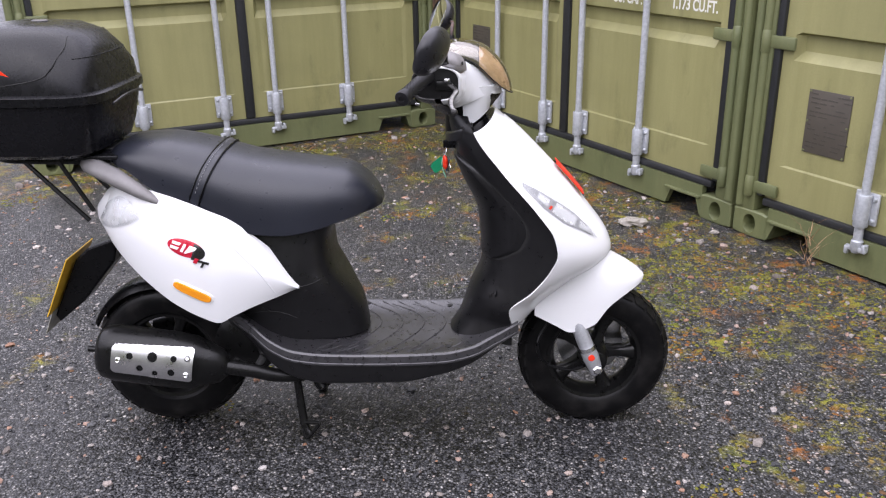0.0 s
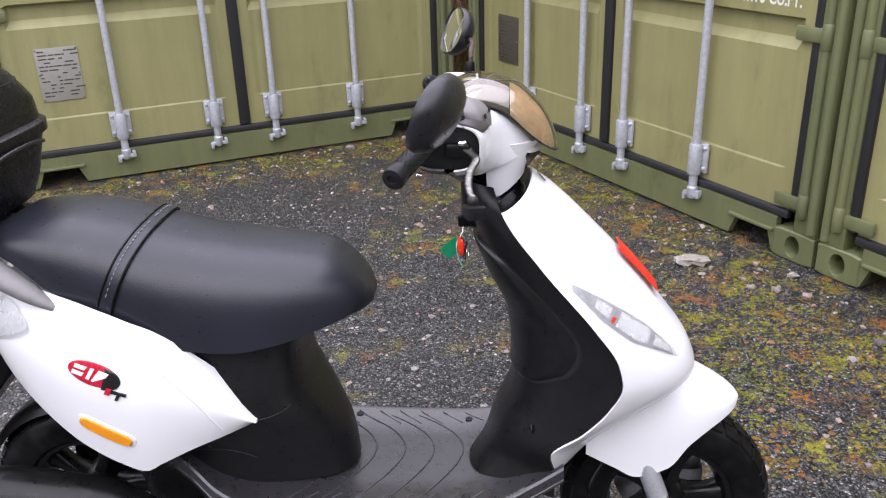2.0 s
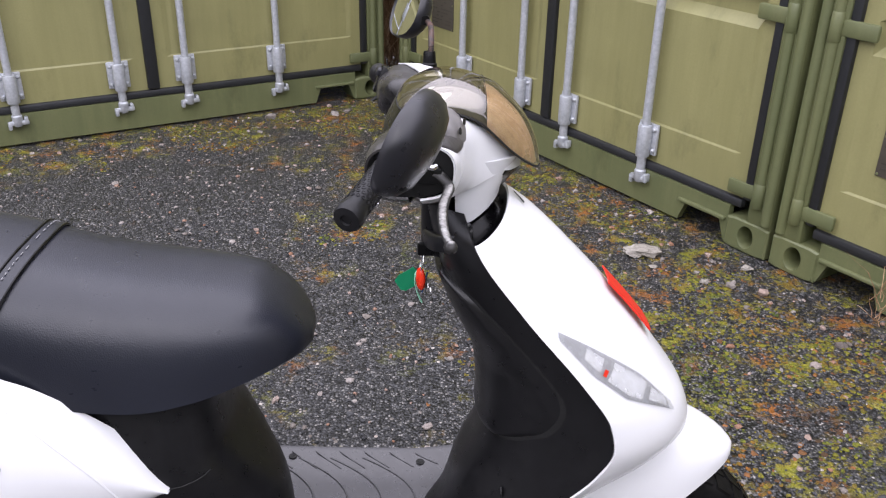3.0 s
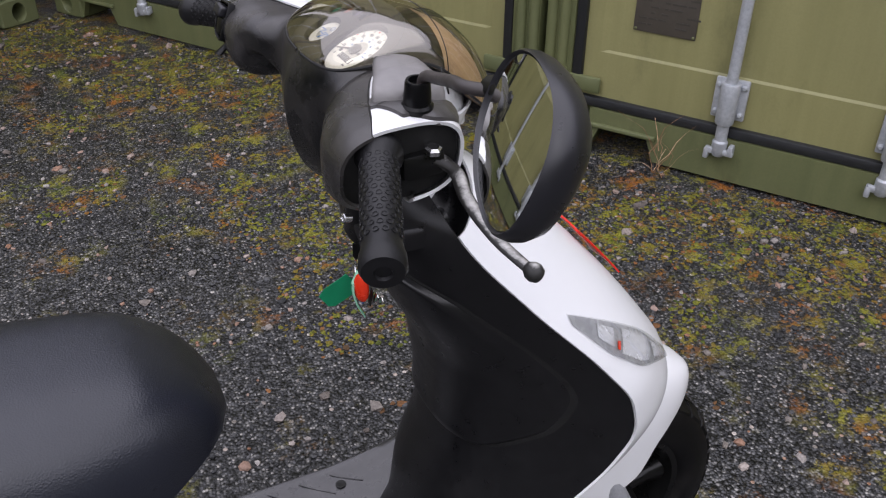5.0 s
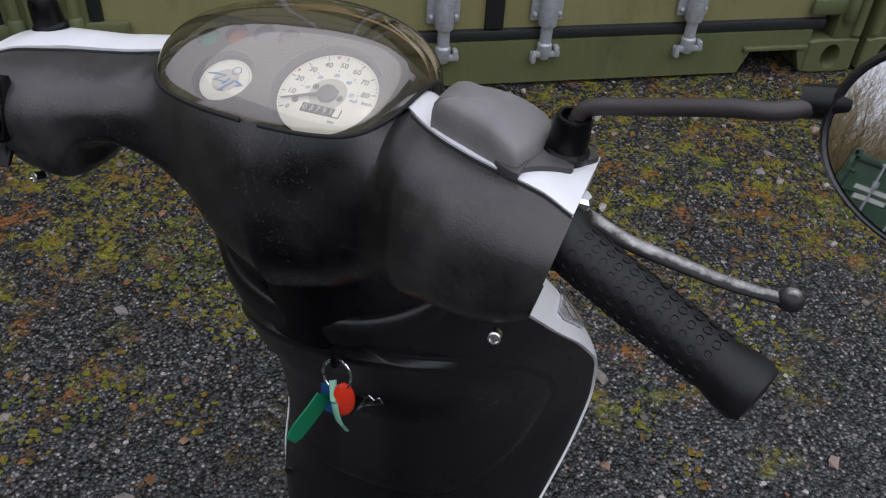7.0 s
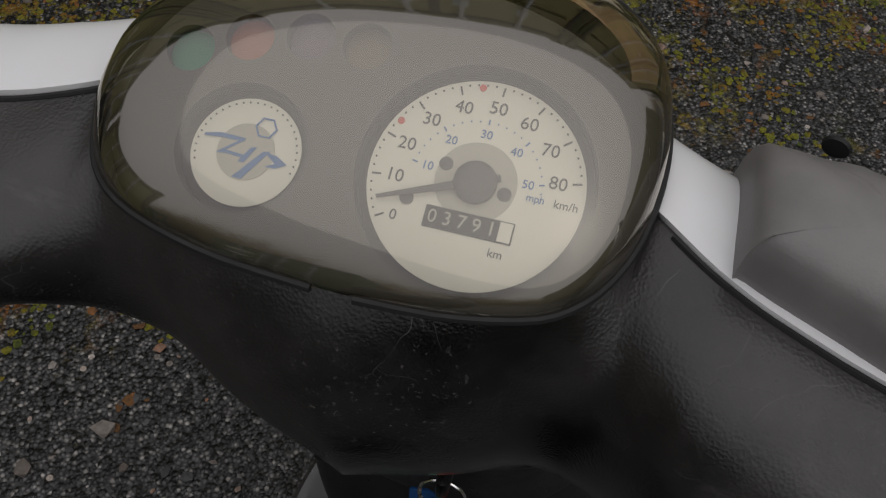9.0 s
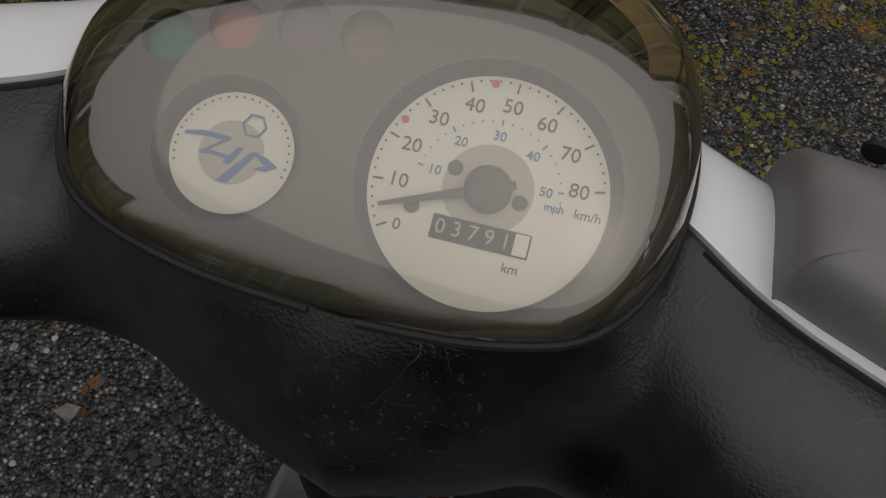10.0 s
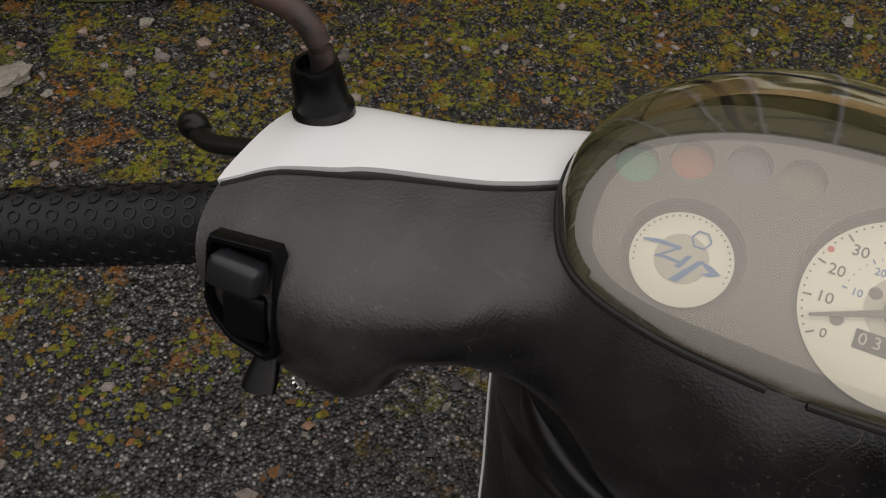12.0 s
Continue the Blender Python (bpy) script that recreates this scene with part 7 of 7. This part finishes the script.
# ---- dry stalks, brush and hedge ----
def stalks(name, roots, height, spread, width, mat, label, category, kinks=3):
    """Thin bent stems as one object; each is a narrow three-sided strip."""
    vs, fs = [], []
    for x, y in roots:
        p = np.array([x, y, rng.uniform(0, 0.1)])
        h = height * rng.uniform(0.35, 1.0)
        d = np.array([rng.normal(0, spread), rng.normal(0, spread), 1.0])
        w = width * rng.uniform(0.6, 1.4)
        base = None
        for k in range(kinks + 1):
            t = w * (1 - 0.75 * k / kinks)
            a = rng.uniform(0, 6.28)
            ring = [len(vs) + i for i in range(3)]
            vs += [(p + [t * math.cos(a + 2.1 * i), t * math.sin(a + 2.1 * i), 0]).tolist() for i in range(3)]
            if base:
                fs += [[base[i], base[(i + 1) % 3], ring[(i + 1) % 3], ring[i]] for i in range(3)]
            base = ring
            d = d + rng.normal(0, spread, 3) * [1, 1, 0.5]
            p = p + d / np.linalg.norm(d) * h / kinks
    return mesh_thing(name, vs, fs, mat, label, category, "stuff", smooth=False)


stalks("dry_undergrowth", [(rng.uniform(-0.62, -0.02), rng.uniform(6.35, 6.95)) for _ in range(800)], 2.2, 0.22, 0.004, TWIG, "dry brown stalks behind the containers", "undergrowth", 5)
hedge = []
# the southern stretch is unseen, added to close and darken the horizon
path = [Vector(p) for p in ((-15, 11), (-12, 5), (-11.5, -1), (-9, -6), (-3, -10), (5, -10), (11, -5))]
while len(hedge) < 9000:
    i = int(rng.integers(0, 3)) if rng.random() < 0.72 else int(rng.integers(3, len(path) - 1))
    t = rng.random()
    q = path[i].lerp(path[i + 1], t)
    hedge.append((q.x + rng.normal(0, 0.9), q.y + rng.normal(0, 0.9)))
stalks("winter_hedge", hedge, 4.2, 0.50, 0.016, BRUSH, "tall brown leafless brush along the yard", "hedge", 6)
near_brush = []
for k in range(11000):
    az, far = (rng.uniform(142.5, 156.0), rng.uniform(11.5, 15.0)) if k % 3 else (rng.uniform(150, 178), rng.uniform(14.5, 17.5))
    near_brush.append((far * math.cos(radians(az)), 2.09 + far * math.sin(radians(az))))
stalks("brush", near_brush, 6.0, 0.34, 0.013, BRUSH, "tangled dry brush beside the green container", "brush", 6)
weed = [(1.36 + rng.normal(0, 0.02), 3.58 + rng.normal(0, 0.02)) for _ in range(14)]
tagged(stalks("dry_weed", weed, 0.22, 0.35, 0.0016, TWIG, "dry weed stalk by a container sill", "weed", 4), kind="stuff")
tagged(part("timber_edging", box((0, 0, 0.06), (2.6, 0.14, 0.12), 0.01, pose(-4.9, 2.35, 0, 0, 0, 60)), KERB), "pale weathered timber edging on the ground", "timber")
